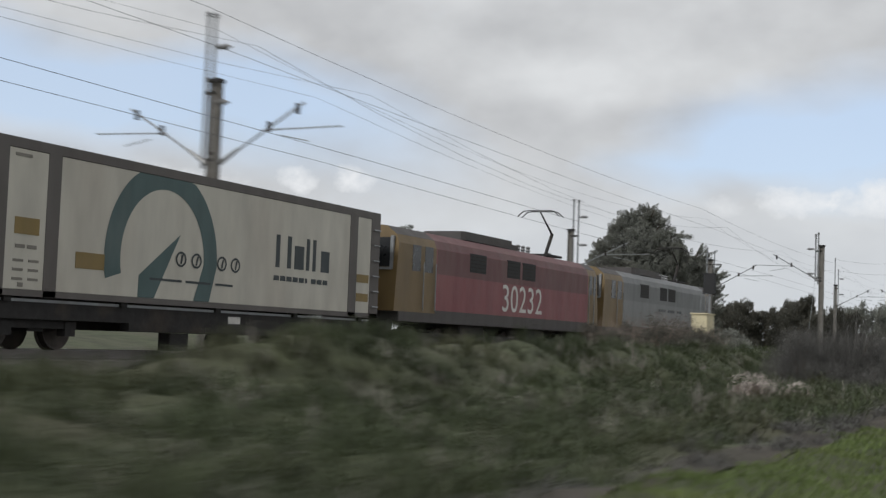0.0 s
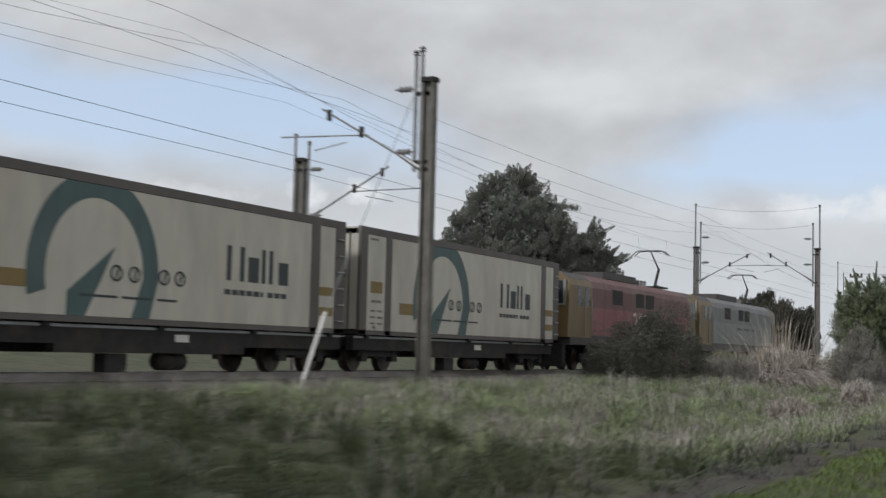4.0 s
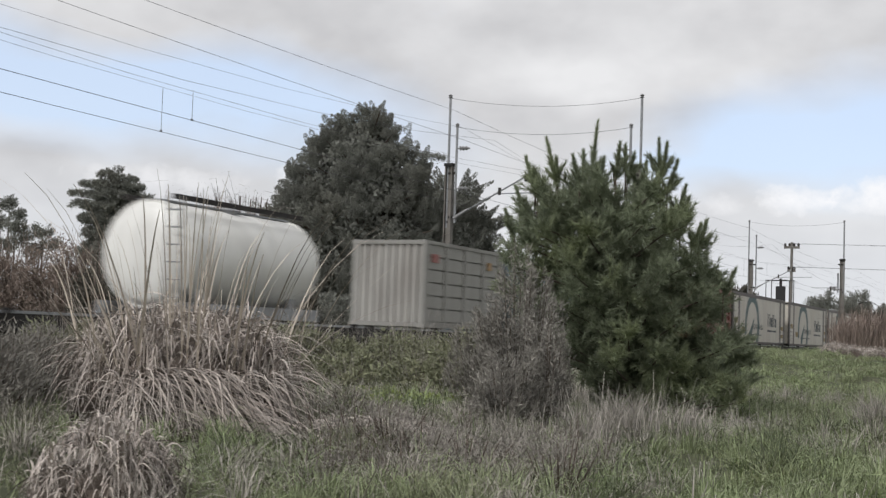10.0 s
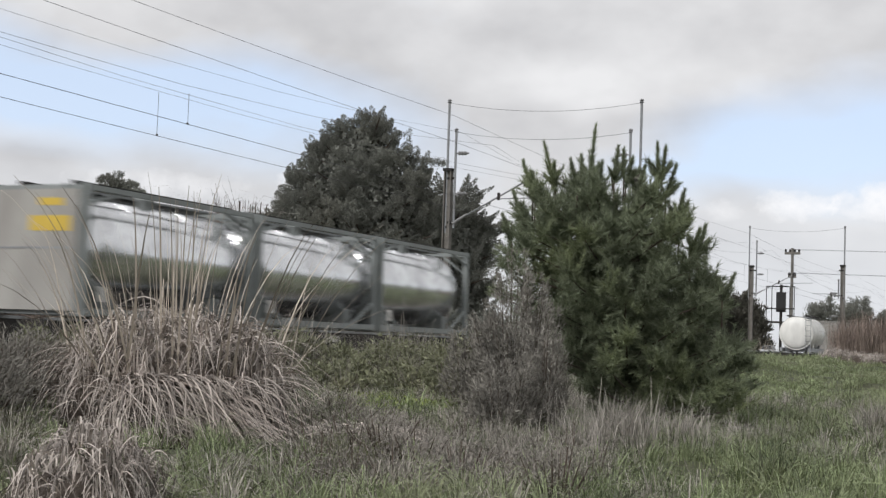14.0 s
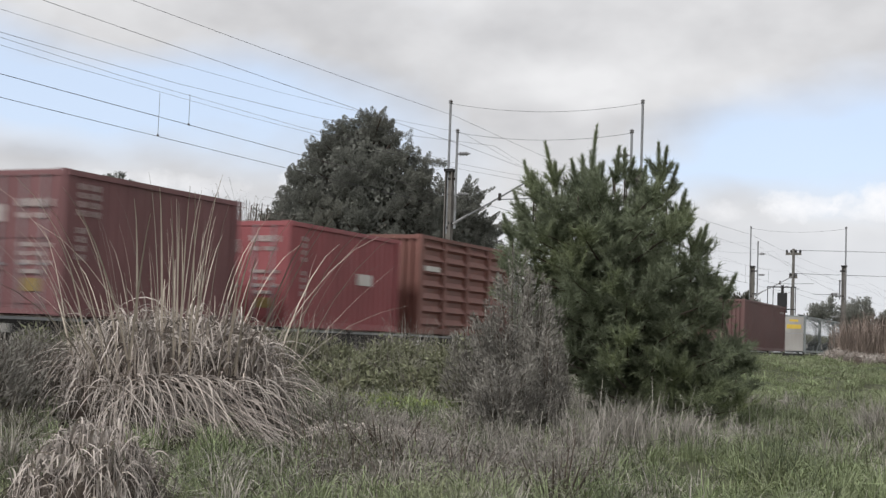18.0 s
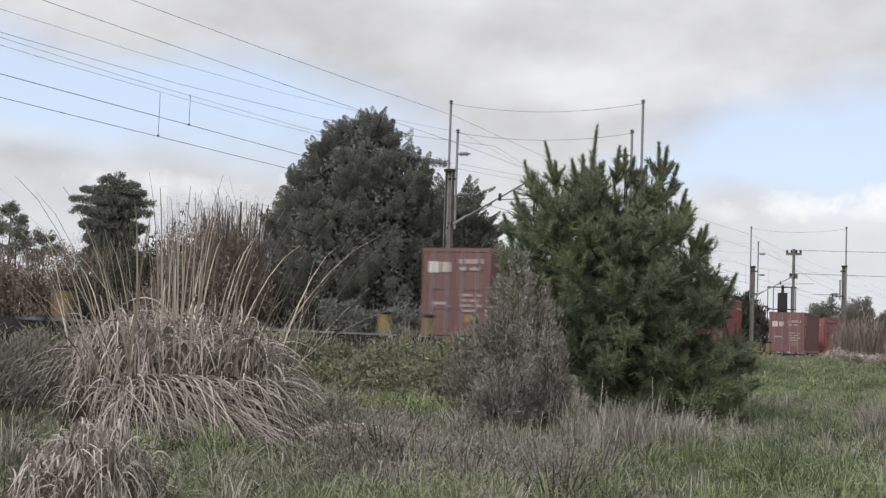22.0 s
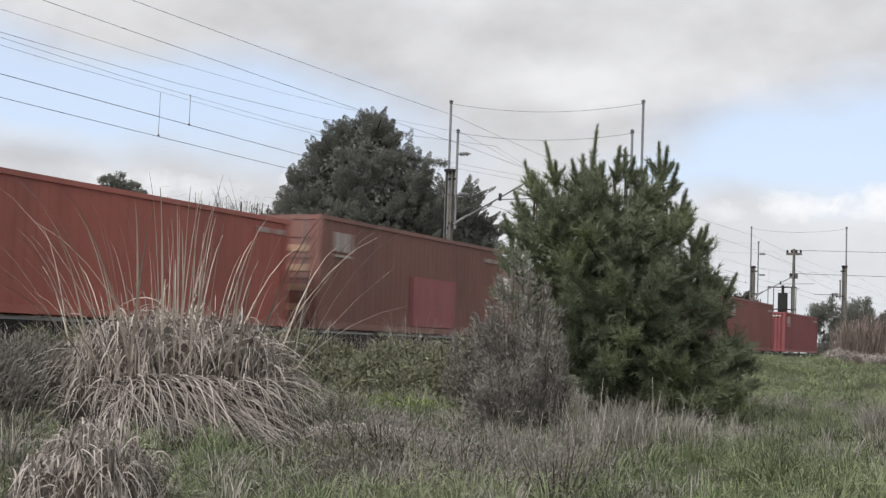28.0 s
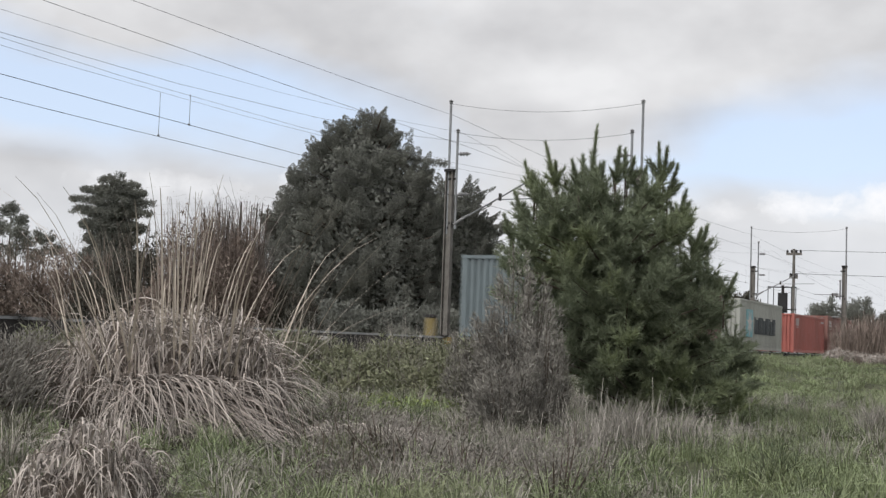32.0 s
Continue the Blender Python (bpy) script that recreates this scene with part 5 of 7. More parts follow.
def make_car():
    silver = paint("silver_car_paint", (0.55, 0.57, 0.58), 0.3, (0.4, 0.4, 0.4), 0.15)
    t = thing("car", "silver hatchback driving on the far road", "car")
    body = Mesh()
    prof = [(-2.1, 0.35), (-2.15, 0.75), (-1.95, 0.95), (2.0, 0.92), (2.15, 0.7), (2.1, 0.35)]
    body.prism(prof, -0.85, 0.85)
    part("body", body, silver, t)
    cabin = Mesh()
    lo = [(-0.82, -1.9, 0.95), (0.82, -1.9, 0.95), (0.82, 1.15, 0.93), (-0.82, 1.15, 0.93)]
    hi = [(-0.66, -1.55, 1.47), (0.66, -1.55, 1.47), (0.66, 0.25, 1.47), (-0.66, 0.25, 1.47)]
    cabin.add(lo + hi, [(0, 1, 5, 4), (1, 2, 6, 5), (2, 3, 7, 6), (3, 0, 4, 7), (4, 5, 6, 7)])
    part("cabin_glass", cabin, glass, t)
    part("roof", Mesh().box(-0.68, 0.68, -1.58, 0.28, 1.46, 1.50, 0.1), silver, t)
    for sx in (-1, 1):
        part("pillar", Mesh().tube((sx * 0.83, -0.55, 0.94), (sx * 0.68, -0.5, 1.47), 0.035, n=5), silver, t)
        part("headlight", Mesh().box(min(sx * 0.45, sx * 0.8), max(sx * 0.45, sx * 0.8), 2.02, 2.14, 0.66, 0.82), lamp_glow, t)
        for y in (-1.3, 1.35):
            w = part("wheel", Mesh().lathe([(sx * 0.68, 0.1), (sx * 0.68, 0.31), (sx * 0.86, 0.31), (sx * 0.87, 0.2), (sx * 0.85, 0.05)], "x", 18, (0, y, 0.31)), black, t)
            part("rim", Mesh().lathe([(sx * 0.86, 0.19), (sx * 0.88, 0.18), (sx * 0.875, 0.04)], "x", 14, (0, y, 0.31)), steel, w)
    return t


car = make_car()
far_road = Mesh()
far_road.box(-44.6, -37.6, -220, 330, 1.1, 1.328)
tagged(part("far_road", far_road, mat("worn_asphalt", (0.06, 0.06, 0.06), 0.9, 0, 0.3, 6, (0.09, 0.085, 0.08), 0.4, 0.5, 0.4, 40), None), "worn asphalt road beyond the railway", "road", kind="structure")

# ---- plants ----
FWD, RGT = np.array([-0.413, 0.911]), np.array([0.911, 0.413])


def along(px, depth):
    """A place by its bearing from the stopping point and its distance ahead."""
    p = depth * FWD + (px - 784) / 2472 * depth * RGT
    return float(p[0]), float(p[1])


def blade_mesh(name, P, H, W, lean, material, rng):
    """Grass blades: a bent strip of three triangles each."""
    n = len(P)
    az, az2 = rng.uniform(0, 2 * np.pi, n), rng.uniform(0, 2 * np.pi, n)
    side = np.stack([np.cos(az), np.sin(az), np.zeros(n)], 1) * W[:, None] * 0.5
    tilt = np.stack([np.cos(az2), np.sin(az2), np.zeros(n)], 1) * (lean * H)[:, None]
    upv = np.zeros((n, 3))
    upv[:, 2] = 1
    mid = P + upv * (H * 0.55)[:, None] + tilt * 0.3
    tip = P + upv * (H * (1 - 0.35 * lean))[:, None] + tilt
    V = np.stack([P - side, P + side, mid - side * 0.8, mid + side * 0.8, tip], 1).reshape(-1, 3)
    b = (np.arange(n) * 5)[:, None]
    F = np.concatenate([b + [0, 1, 3], b + [0, 3, 2], b + [2, 3, 4]], 1).reshape(-1, 3)
    return np_mesh(name, V, F, material)


def strand_mesh(name, A, D, Lr, up, droop, W, material, rng, seg=5, arch=0.62, stray=0.26):
    """Arching ribbons from A towards D (unit, level): they rise by up, reach out by Lr and hang down by droop."""
    n = len(A)
    side = np.stack([-D[:, 1], D[:, 0], rng.normal(0, 0.5, n)], 1)
    side /= np.linalg.norm(side, axis=1)[:, None]
    rows = []
    jit = rng.normal(0, 1, (n, 2)) * (stray * (0.12 + Lr))[:, None]
    for k in range(seg + 1):
        q = k / seg
        p = A.copy()
        p[:, :2] += D[:, :2] * (Lr * q ** 1.15)[:, None] + jit * (q * q)
        p[:, 2] += up * np.sin(q * np.pi * arch) * 1.05 - droop * q ** 2.4
        w = (W * (1 - 0.8 * q) * 0.5)[:, None]
        rows += [p - side * w, p + side * w]
    V = np.stack(rows, 1).reshape(-1, 3)
    m = 2 * (seg + 1)
    b = (np.arange(n) * m)[:, None]
    F = np.concatenate([np.concatenate([b + [2 * k, 2 * k + 1, 2 * k + 3], b + [2 * k, 2 * k + 3, 2 * k + 2]], 1) for k in range(seg)], 1).reshape(-1, 3)
    return np_mesh(name, V, F, material)


def leaf_cloud(name, C, size, rng, material, elong=2.0, dirs=None, spread=0.6, face=None):
    """Single leaves as small triangles at C; dirs: the way that they point; face: the way that their flat sides look."""
    n = len(C)
    d = rng.normal(0, 1, (n, 3))
    if dirs is not None:
        d = dirs + d * spread
    d /= np.linalg.norm(d, axis=1)[:, None]
    s = np.cross(d, rng.normal(0, 1, (n, 3)) if face is None else face + rng.normal(0, 0.45, (n, 3)))
    s /= np.linalg.norm(s, axis=1)[:, None] + 1e-9
    size = (np.broadcast_to(size, n) * rng.uniform(0.6, 1.3, n))[:, None]
    V = np.stack([C - s * size / elong * 0.5, C + s * size / elong * 0.5, C + d * size], 1).reshape(-1, 3)
    return np_mesh(name, V, np.arange(3 * n).reshape(-1, 3), material)


def ball(n, rng, shell=0.35):
    p = rng.normal(0, 1, (n, 3))
    p /= np.linalg.norm(p, axis=1)[:, None]
    return p * (rng.uniform(0, 1, (n, 1)) ** shell)


leaf_pine = mat("pine_needles", (0.205, 0.235, 0.152), 0.6, 0, 0.25, 0.8, (0.27, 0.31, 0.12), 0.4, 0.6, island=0.3, trans=0.3)
leaf_macro = mat("macrocarpa_leaves", (0.222, 0.228, 0.20), 0.85, 0, 0.22, 0.3, (0.20, 0.19, 0.15), 0.35, 0.15, island=0.22, trans=0.35)
leaf_dark = mat("dark_bush_leaves", (0.078, 0.076, 0.06), 0.7, 0, 0.3, 1.2, (0.095, 0.08, 0.06), 0.4, 0.6, island=0.35, trans=0.1)
leaf_grey = mat("grey_shrub_leaves", (0.225, 0.212, 0.187), 0.85, 0, 0.25, 2.0, (0.12, 0.115, 0.085), 0.4, 0.7, island=0.4)
leaf_low = mat("low_scrub_leaves", (0.215, 0.225, 0.14), 0.8, 0, 0.3, 1.4, (0.21, 0.18, 0.12), 0.4, 0.6, island=0.4, trans=0.1)
leaf_scrub = mat("dark_scrub_twigs", (0.100, 0.096, 0.090), 0.9, 0, 0.2, 1.2, (0.080, 0.077, 0.066), 0.4, 0.5, island=0.2)
leaf_dead = mat("dead_scrub_twigs", (0.24, 0.22, 0.195), 0.9, 0, 0.3, 1.2, (0.10, 0.10, 0.055), 0.4, 0.5, island=0.45)
twig_red = mat("red_brown_twigs", (0.225, 0.178, 0.15), 0.9, 0, 0.3, 0.8, (0.18, 0.145, 0.115), 0.4, 0.3, island=0.35)
bare_twig = mat("bare_grey_twigs", (0.24, 0.21, 0.19), 0.9, 0, 0.2, 1.0, island=0.3)
straw = mat("dead_straw", (0.42, 0.375, 0.338), 0.8, 0, 0.22, 2.2, (0.31, 0.26, 0.225), 0.5, 0.8, island=0.6)
# far darker than the straw: paints the shadow seen in gaps between strands
straw_shade = mat("straw_gap_shade", (0.085, 0.068, 0.055), 0.95, 0, 0.35, 5, (0.07, 0.05, 0.038), 0.5, 1.5, 0.8, 25)
stalk = mat("dry_stalk", (0.40, 0.35, 0.29), 0.8, 0, 0.2, 2.0, island=0.4)
grass_green = mat("rough_green_grass", (0.19, 0.215, 0.115), 0.75, 0, 0.3, 0.5, (0.23, 0.21, 0.135), 0.45, 0.25, island=0.45, trans=0.2)
grass_meadow = mat("fresh_meadow_grass", (0.24, 0.285, 0.15), 0.7, 0, 0.3, 0.5, (0.29, 0.285, 0.20), 0.45, 0.35, island=0.45, trans=0.2)
grass_heath = mat("dark_heath_grass", (0.053, 0.067, 0.03), 0.8, 0, 0.35, 0.4, (0.085, 0.07, 0.045), 0.45, 0.2, island=0.4, trans=0.15)
grass_bright = mat("bright_verge_grass", (0.115, 0.155, 0.045), 0.7, 0, 0.25, 0.4, (0.22, 0.22, 0.08), 0.3, 0.3, island=0.4, trans=0.2)
grass_dry = mat("dry_grass", (0.34, 0.315, 0.28), 0.85, 0, 0.25, 0.6, (0.22, 0.195, 0.165), 0.5, 0.3, island=0.45)
pale_twig = mat("pale_bare_twigs", (0.30, 0.27, 0.24), 0.85, 0, 0.2, 3, island=0.3)


def tussock(x, y, r, h, n, stalks, stalk_h, seed, label="large dead tussock of pale drooping straw with tall stalks", sweep=0):
    """A mound of dead straw: locks of ribbons that fall in all directions over a core coloured dark as the shade
    between them, stalks above.
    """
    rng = np.random.default_rng(seed)
    g = float(ground_z(x, y))
    t = thing("tussock", label, "tussock", "dead tussocks", (x, y, g))
    # solid core in a shade colour, so that gaps in the straw look deep
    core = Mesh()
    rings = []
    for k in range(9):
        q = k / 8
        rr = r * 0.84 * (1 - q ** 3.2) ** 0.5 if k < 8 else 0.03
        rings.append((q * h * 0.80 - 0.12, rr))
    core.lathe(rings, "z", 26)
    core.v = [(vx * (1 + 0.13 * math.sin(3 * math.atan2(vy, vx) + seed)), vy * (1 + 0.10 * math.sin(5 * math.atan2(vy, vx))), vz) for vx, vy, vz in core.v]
    part("matted_base", core, straw_shade, t, smooth=True)
    # locks of straw: most arch out, some lie tangled on the mound, a few hang straight over the rim
    locks = max(40, n // 11)
    la, lq = rng.uniform(0, 2 * np.pi, locks), rng.uniform(0.05, 1, locks) ** 0.8
    lt, ll, kind_ = rng.normal(0, 0.9, locks), rng.uniform(0.3, 1.0, locks), rng.uniform(0, 1, locks)
    k = rng.integers(0, locks, n)
    hang, lie = kind_[k] < 0.14, kind_[k] > 0.42
    a = la[k] + rng.normal(0, 0.10, n)
    q = np.clip(np.where(hang, 0.4 + 0.5 * lq[k], lq[k]) + rng.normal(0, 0.06, n), 0.02, 0.995)
    D = np.stack([np.cos(a), np.sin(a), np.zeros(n)], 1)
    A = D * (r * 0.83 * (1 - q ** 3.2) ** 0.5)[:, None]
    A[:, 2] = q * h * 0.84
    turn = np.where(lie, lt[k] * 2.6, lt[k]) + rng.normal(0, 0.3, n)
    D = np.stack([np.cos(a + turn), np.sin(a + turn), np.zeros(n)], 1)
    Lr = ll[k] * rng.uniform(0.5, 1.2, n) * r * np.where(hang, 0.14, np.where(lie, 0.48, 0.40))
    upv = np.where(hang, rng.uniform(0.02, 0.10, n), np.where(lie, rng.uniform(0.02, 0.26, n), rng.uniform(0.08, 0.40, n))) * h * (0.3 + 0.7 * q) * (1 - 0.3 * q ** 4)
    droop = np.minimum(A[:, 2] + upv * 0.8, np.where(hang, rng.uniform(0.25, 0.7, n), np.where(lie, rng.uniform(0.0, 0.2, n) + 0.25 * (1 - q), rng.uniform(0.0, 0.6, n))) * h)
    part("straw", strand_mesh("straw", A, D, Lr, upv, droop, rng.uniform(0.011, 0.033, n) * (0.75 + 0.15 * r), straw, rng, 7, 0.75), straw, t, kind="stuff")
    if sweep:
        # a long combed lock that has fallen down the road side of the mound
        m = sweep
        a = rng.normal(-0.95, 0.34, m)
        q = rng.uniform(0.2, 0.62, m)
        A = np.stack([np.cos(a) * r * 0.84, np.sin(a) * r * 0.84, q * h * 0.82], 1)
        b = rng.normal(-0.25, 0.22, m)
        D = np.stack([np.cos(b), np.sin(b), np.zeros(m)], 1)
        part("fallen_lock", strand_mesh("fallen_lock", A, D, rng.uniform(0.5, 1.1, m) * r * 0.62, 0.05 * np.ones(m), A[:, 2] * rng.uniform(0.8, 1.0, m), rng.uniform(0.014, 0.030, m), straw, rng, 6), straw, t, "smooth fallen lock of pale straw", kind="stuff")
    if stalks:
        n2 = stalks
        a = rng.uniform(0, 2 * np.pi, n2)
        rr = rng.uniform(0, 1, n2) ** 0.55 * r * 0.9
        A = np.stack([np.cos(a) * rr, np.sin(a) * rr, np.full(n2, h * 0.5)], 1)
        hh = rng.uniform(0.34, 1.0, n2) * stalk_h * (1 - 0.25 * (rr / r) ** 2)
        lean = 0.05 + 0.90 * (rr / (r * 0.9)) ** 1.2 * rng.uniform(0.55, 1.15, n2) + (rng.uniform(0, 1, n2) < 0.08) * rng.uniform(0.2, 0.9, n2)
        b = a + rng.normal(0, 0.35, n2)
        D = np.stack([np.cos(b), np.sin(b), np.zeros(n2)], 1)
        part("stalk_mass", strand_mesh("stalk_mass", A, D, lean * hh, hh * 1.05, hh * 0.01, rng.uniform(0.012, 0.042, n2), stalk, rng, 5, 0.40, 0.05), stalk, t, "tall dry upright stalks", kind="stuff")
    return t


def bush(name, x, y, rx, ry, h, n, size, material, seed, label, category="bush", twigs=0, twig_mat=None, clumps=40, leaf_dir_up=0.0, group=""):
    """A shrub: limbs from the ground, leaf clumps on an uneven round form, loose twigs."""
    rng = np.random.default_rng(seed)
    g = float(ground_z(x, y))
    t = thing(name, label, category, group, (x, y, g - 0.05))
    c = ball(clumps, rng, 0.25)
    c[:, 2] = np.abs(c[:, 2])
    c[:, 2] = c[:, 2] * rng.uniform(0.75, 1.0, clumps)
    C = c * [rx * 0.82, ry * 0.82, h * 0.84] + [0, 0, 0.06 * h]
    limbs = Mesh()
    for i in range(0, clumps, max(1, clumps // 16)):
        e = C[i]
        limbs.path([(e[0] * 0.08, e[1] * 0.08, 0), (e[0] * 0.4, e[1] * 0.4, e[2] * 0.5), tuple(e)], [0.05 * h / 2.5, 0.03 * h / 2.5, 0.008], 5)
    part("branch_frame", limbs, bark, t)
    k = rng.integers(0, clumps, n)
    rad = rng.uniform(0.55, 1.25, clumps)[k][:, None] * np.array([rx, ry, h * 0.7]) * 0.30
    b = ball(n, rng, 0.5)
    P = C[k] + b * rad
    P[:, 2] = np.maximum(P[:, 2], 0.02)
    part("foliage", leaf_cloud("foliage", P, size, rng, material, 2.2, b + [0, 0, leaf_dir_up], 0.7), material, t, kind="stuff")
    if twigs:
        a = rng.uniform(0, 2 * np.pi, twigs)
        q = rng.uniform(0, 1, twigs) ** 0.5
        A = np.stack([np.cos(a) * q * rx * 0.5, np.sin(a) * q * ry * 0.5, rng.uniform(0, 0.35, twigs) * h], 1)
        D = np.stack([np.cos(a), np.sin(a), np.zeros(twigs)], 1)
        hh = rng.uniform(0.35, 0.78, twigs) * h
        part("twig_mass", strand_mesh("twig_mass", A, D, q * rng.uniform(0.1, 0.65, twigs) * rx, hh, hh * 0.02, rng.uniform(0.006, 0.016, twigs) * h / 2.2, twig_mat or leaf_grey, rng, 4), twig_mat or leaf_grey, t, kind="stuff")
    return t


def feather_shrub(x, y, r, h, shoots, leaves, material, seed, label, group=""):
    """A soft grey shrub: shoots that curve up and out, feathered with small leaves towards their tips."""
    rng = np.random.default_rng(seed)
    t = thing("shrub", label, "shrub", group, (x, y, float(ground_z(x, y)) - 0.05))
    a = rng.uniform(0, 2 * np.pi, shoots)
    q = rng.uniform(0, 1, shoots) ** 0.5
    out = np.stack([np.cos(a), np.sin(a)], 1)
    top = h * (1 - 0.40 * q ** 2) * rng.uniform(0.42, 1.06, shoots)
    fx = rng.uniform(0.7, 1.05, shoots) * q * r
    stems = Mesh()
    for i in range(0, shoots, 2):
        stems.path([(0.12 * r * out[i, 0], 0.12 * r * out[i, 1], 0), (fx[i] * 0.7 * out[i, 0], fx[i] * 0.7 * out[i, 1], top[i] * 0.5), (fx[i] * out[i, 0], fx[i] * out[i, 1], top[i] * 0.97)], [0.02, 0.012, 0.004], 4)
    part("branch_frame", stems, bark, t)
    k = rng.integers(0, shoots, leaves)
    s = 1 - rng.uniform(0, 1, leaves) ** 1.5 * 0.92
    fr = (fx[k] * np.minimum(1, 0.15 + 1.05 * s ** 0.7))[:, None]
    P = np.concatenate([out[k] * fr, (top[k] * s)[:, None]], 1) + rng.normal(0, 0.06, (leaves, 3)) * (1.9 - 1.2 * s)[:, None]
    P[:, 2] = np.maximum(P[:, 2], 0.02)
    d = np.concatenate([out[k] * 0.45, np.full((leaves, 1), 0.75)], 1)
    part("foliage", leaf_cloud("foliage", P, 0.095 if h > 0.8 else 0.06, rng, material, 5.5, d, 0.42), material, t, kind="stuff")
    return t


def pine_tree(x, y, seed):
    """A young pine: a leaning trunk, limbs that end in soft round tufts of long needles, candles at the top."""
    rng = np.random.default_rng(seed)
    g = float(ground_z(x, y))
    t = thing("pine_tree", "bushy young pine tree with upright shoots", "tree", at=(x, y, g))
    ac, dp = Vector((0.911, 0.413, 0)), Vector((-0.413, 0.911, 0))
    hs = (0.0, 0.5, 1.05, 1.65, 2.2, 2.75, 3.3, 3.85, 4.4, 4.9)
    mid = (0.85, 0.85, 0.5, 0.05, -0.1, -0.22, -0.5, -0.55, -0.5, -0.6)
    rad = (1.2, 1.6, 2.05, 2.1, 2.2, 2.25, 2.0, 1.8, 1.5, 1.1)
    part("trunk", Mesh().path([(0.3, 0.15, -0.2), (0.2, 0.1, 1.4), (-0.1, 0.0, 3.2), (-0.35, -0.15, 5.0)], [0.14, 0.10, 0.06, 0.02], 8), bark, t)
    limbs = Mesh()
    S, SD, SL, SR, SW = [], [], [], [], []

    def shoot(p, d, L, radius, splay=0.8):
        S.append(tuple(p)), SD.append(tuple(d)), SL.append(L), SR.append(radius), SW.append(splay)

    for li in range(16):
        z = 0.25 + li * 0.272
        r, m = float(np.interp(z, hs, rad)), float(np.interp(z, hs, mid))
        nb = int(4 + 4.3 * r)
        for b in range(nb):
            az = 2 * math.pi * (b + rng.uniform(-0.4, 0.4)) / nb + li * 1.1
            d = (ac * math.cos(az) + dp * math.sin(az))
            R = r * (rng.uniform(0.66, 1.06) if b % 4 else rng.uniform(0.3, 0.6))
            e = ac * m + d * R + Vector((0, 0, z + rng.uniform(-0.15, 0.15)))
            o = ac * m * 0.7 + Vector((0, 0, max(0.15, z - 0.35 - 0.10 * R)))
            limbs.path([tuple(o), tuple(o.lerp(e, 0.55) - Vector((0, 0, 0.06))), tuple(e)], [0.035, 0.022, 0.010], 5)
            tr = rng.uniform(0.30, 0.52)
            upw = 0.35 + 0.5 * max(0.0, z - 2.5) / 2.5
            for s in range(16):
                out = (d * rng.uniform(0.1, 0.9) + Vector((rng.normal(0, 0.6), rng.normal(0, 0.6), rng.uniform(-0.25, 1.0) + upw))).normalized()
                shoot(e - d * 0.12 + Vector((rng.normal(0, 0.07), rng.normal(0, 0.07), rng.normal(0, 0.07))), out, tr * rng.uniform(0.7, 1.15), 0.125)
            for s in range(9):
                q = rng.uniform(0.3, 0.9)
                shoot(o.lerp(e, q), (d * 0.3 + Vector((rng.normal(0, 0.7), rng.normal(0, 0.7), rng.normal(0.2, 0.6)))).normalized(), 0.34, 0.15)
    # candles: place across the crown, height of the tip, length
    for u, tip, L in ((-1.72, 5.6, 0.8), (-0.74, 5.92, 0.9), (-1.22, 5.2, 0.4), (-0.3, 5.49, 0.5), (-0.11, 5.54, 0.4), (0.48, 5.59, 0.6), (0.67, 5.56, 0.5), (0.89, 5.22, 0.5), (1.07, 4.72, 0.4), (1.29, 4.56, 0.45), (1.38, 3.95, 0.35), (1.57, 4.07, 0.4), (-2.13, 5.17, 0.5), (-1.96, 5.0, 0.4), (-1.5, 5.24, 0.4), (-0.96, 5.37, 0.45), (0.1, 5.41, 0.45), (-2.28, 4.66, 0.4), (0.3, 5.2, 0.4), (-2.5, 4.1, 0.35), (1.95, 3.05, 0.35), (2.35, 1.75, 0.3), (-0.55, 5.25, 0.4), (0.62, 5.0, 0.4)):
        v = rng.normal(0, 0.4)
        lean = ac * (0.16 * (u + 0.4) + rng.normal(0, 0.08)) + Vector((rng.normal(0, 0.05), rng.normal(0, 0.05), 1))
        lean.normalize()
        top = ac * u + dp * v + Vector((0, 0, tip - 0.1))
        base = top - lean * (L + 0.2)
        limbs.path([tuple(base - Vector((0, 0, 0.5))), tuple(base), tuple(top)], [0.022, 0.016, 0.006], 5)
        for i in range(6):
            r = (0.15, 0.14, 0.125, 0.115, 0.105, 0.09)[i]
            shoot(base.lerp(top, i / 6), lean, (L + 0.2) / 5.5, r, 0.5)
            shoot(base.lerp(top, i / 6), lean, (L + 0.2) / 5.5, r, 0.38)
        for i in range(5 if L > 0.45 else 3):
            az = rng.uniform(0, 2 * math.pi)
            d = Vector((0.75 * math.cos(az), 0.75 * math.sin(az), 0.7)).normalized()
            p = base + lean * rng.uniform(-0.05, 0.45) * L
            for q in (0.0, 0.5):
                shoot(p + d * 0.22 * q, (d + Vector((0, 0, 0.35 * q))).normalized(), rng.uniform(0.16, 0.28), 0.12, 0.5)
    part("limb_frame", limbs, bark, t)
    S, SD, SL, SR, SW = np.array(S), np.array(SD), np.array(SL), np.array(SR), np.array(SW)
    k = np.repeat(np.arange(len(S)), 72)
    q = rng.uniform(0, 1, len(k))
    P = S[k] + SD[k] * (SL[k] * q)[:, None]
    nd = rng.normal(0, 1, (len(k), 3))
    nd /= np.linalg.norm(nd, axis=1)[:, None]
    dr = SD[k] * (0.55 + 0.5 * q)[:, None] + nd * SW[k][:, None]
    part("needle_mass", leaf_cloud("needle_mass", P, SR[k] * 1.12, rng, leaf_pine, 10.5, dr, 0.14), leaf_pine, t, "dense green needles in round tufts", kind="stuff")
    return t


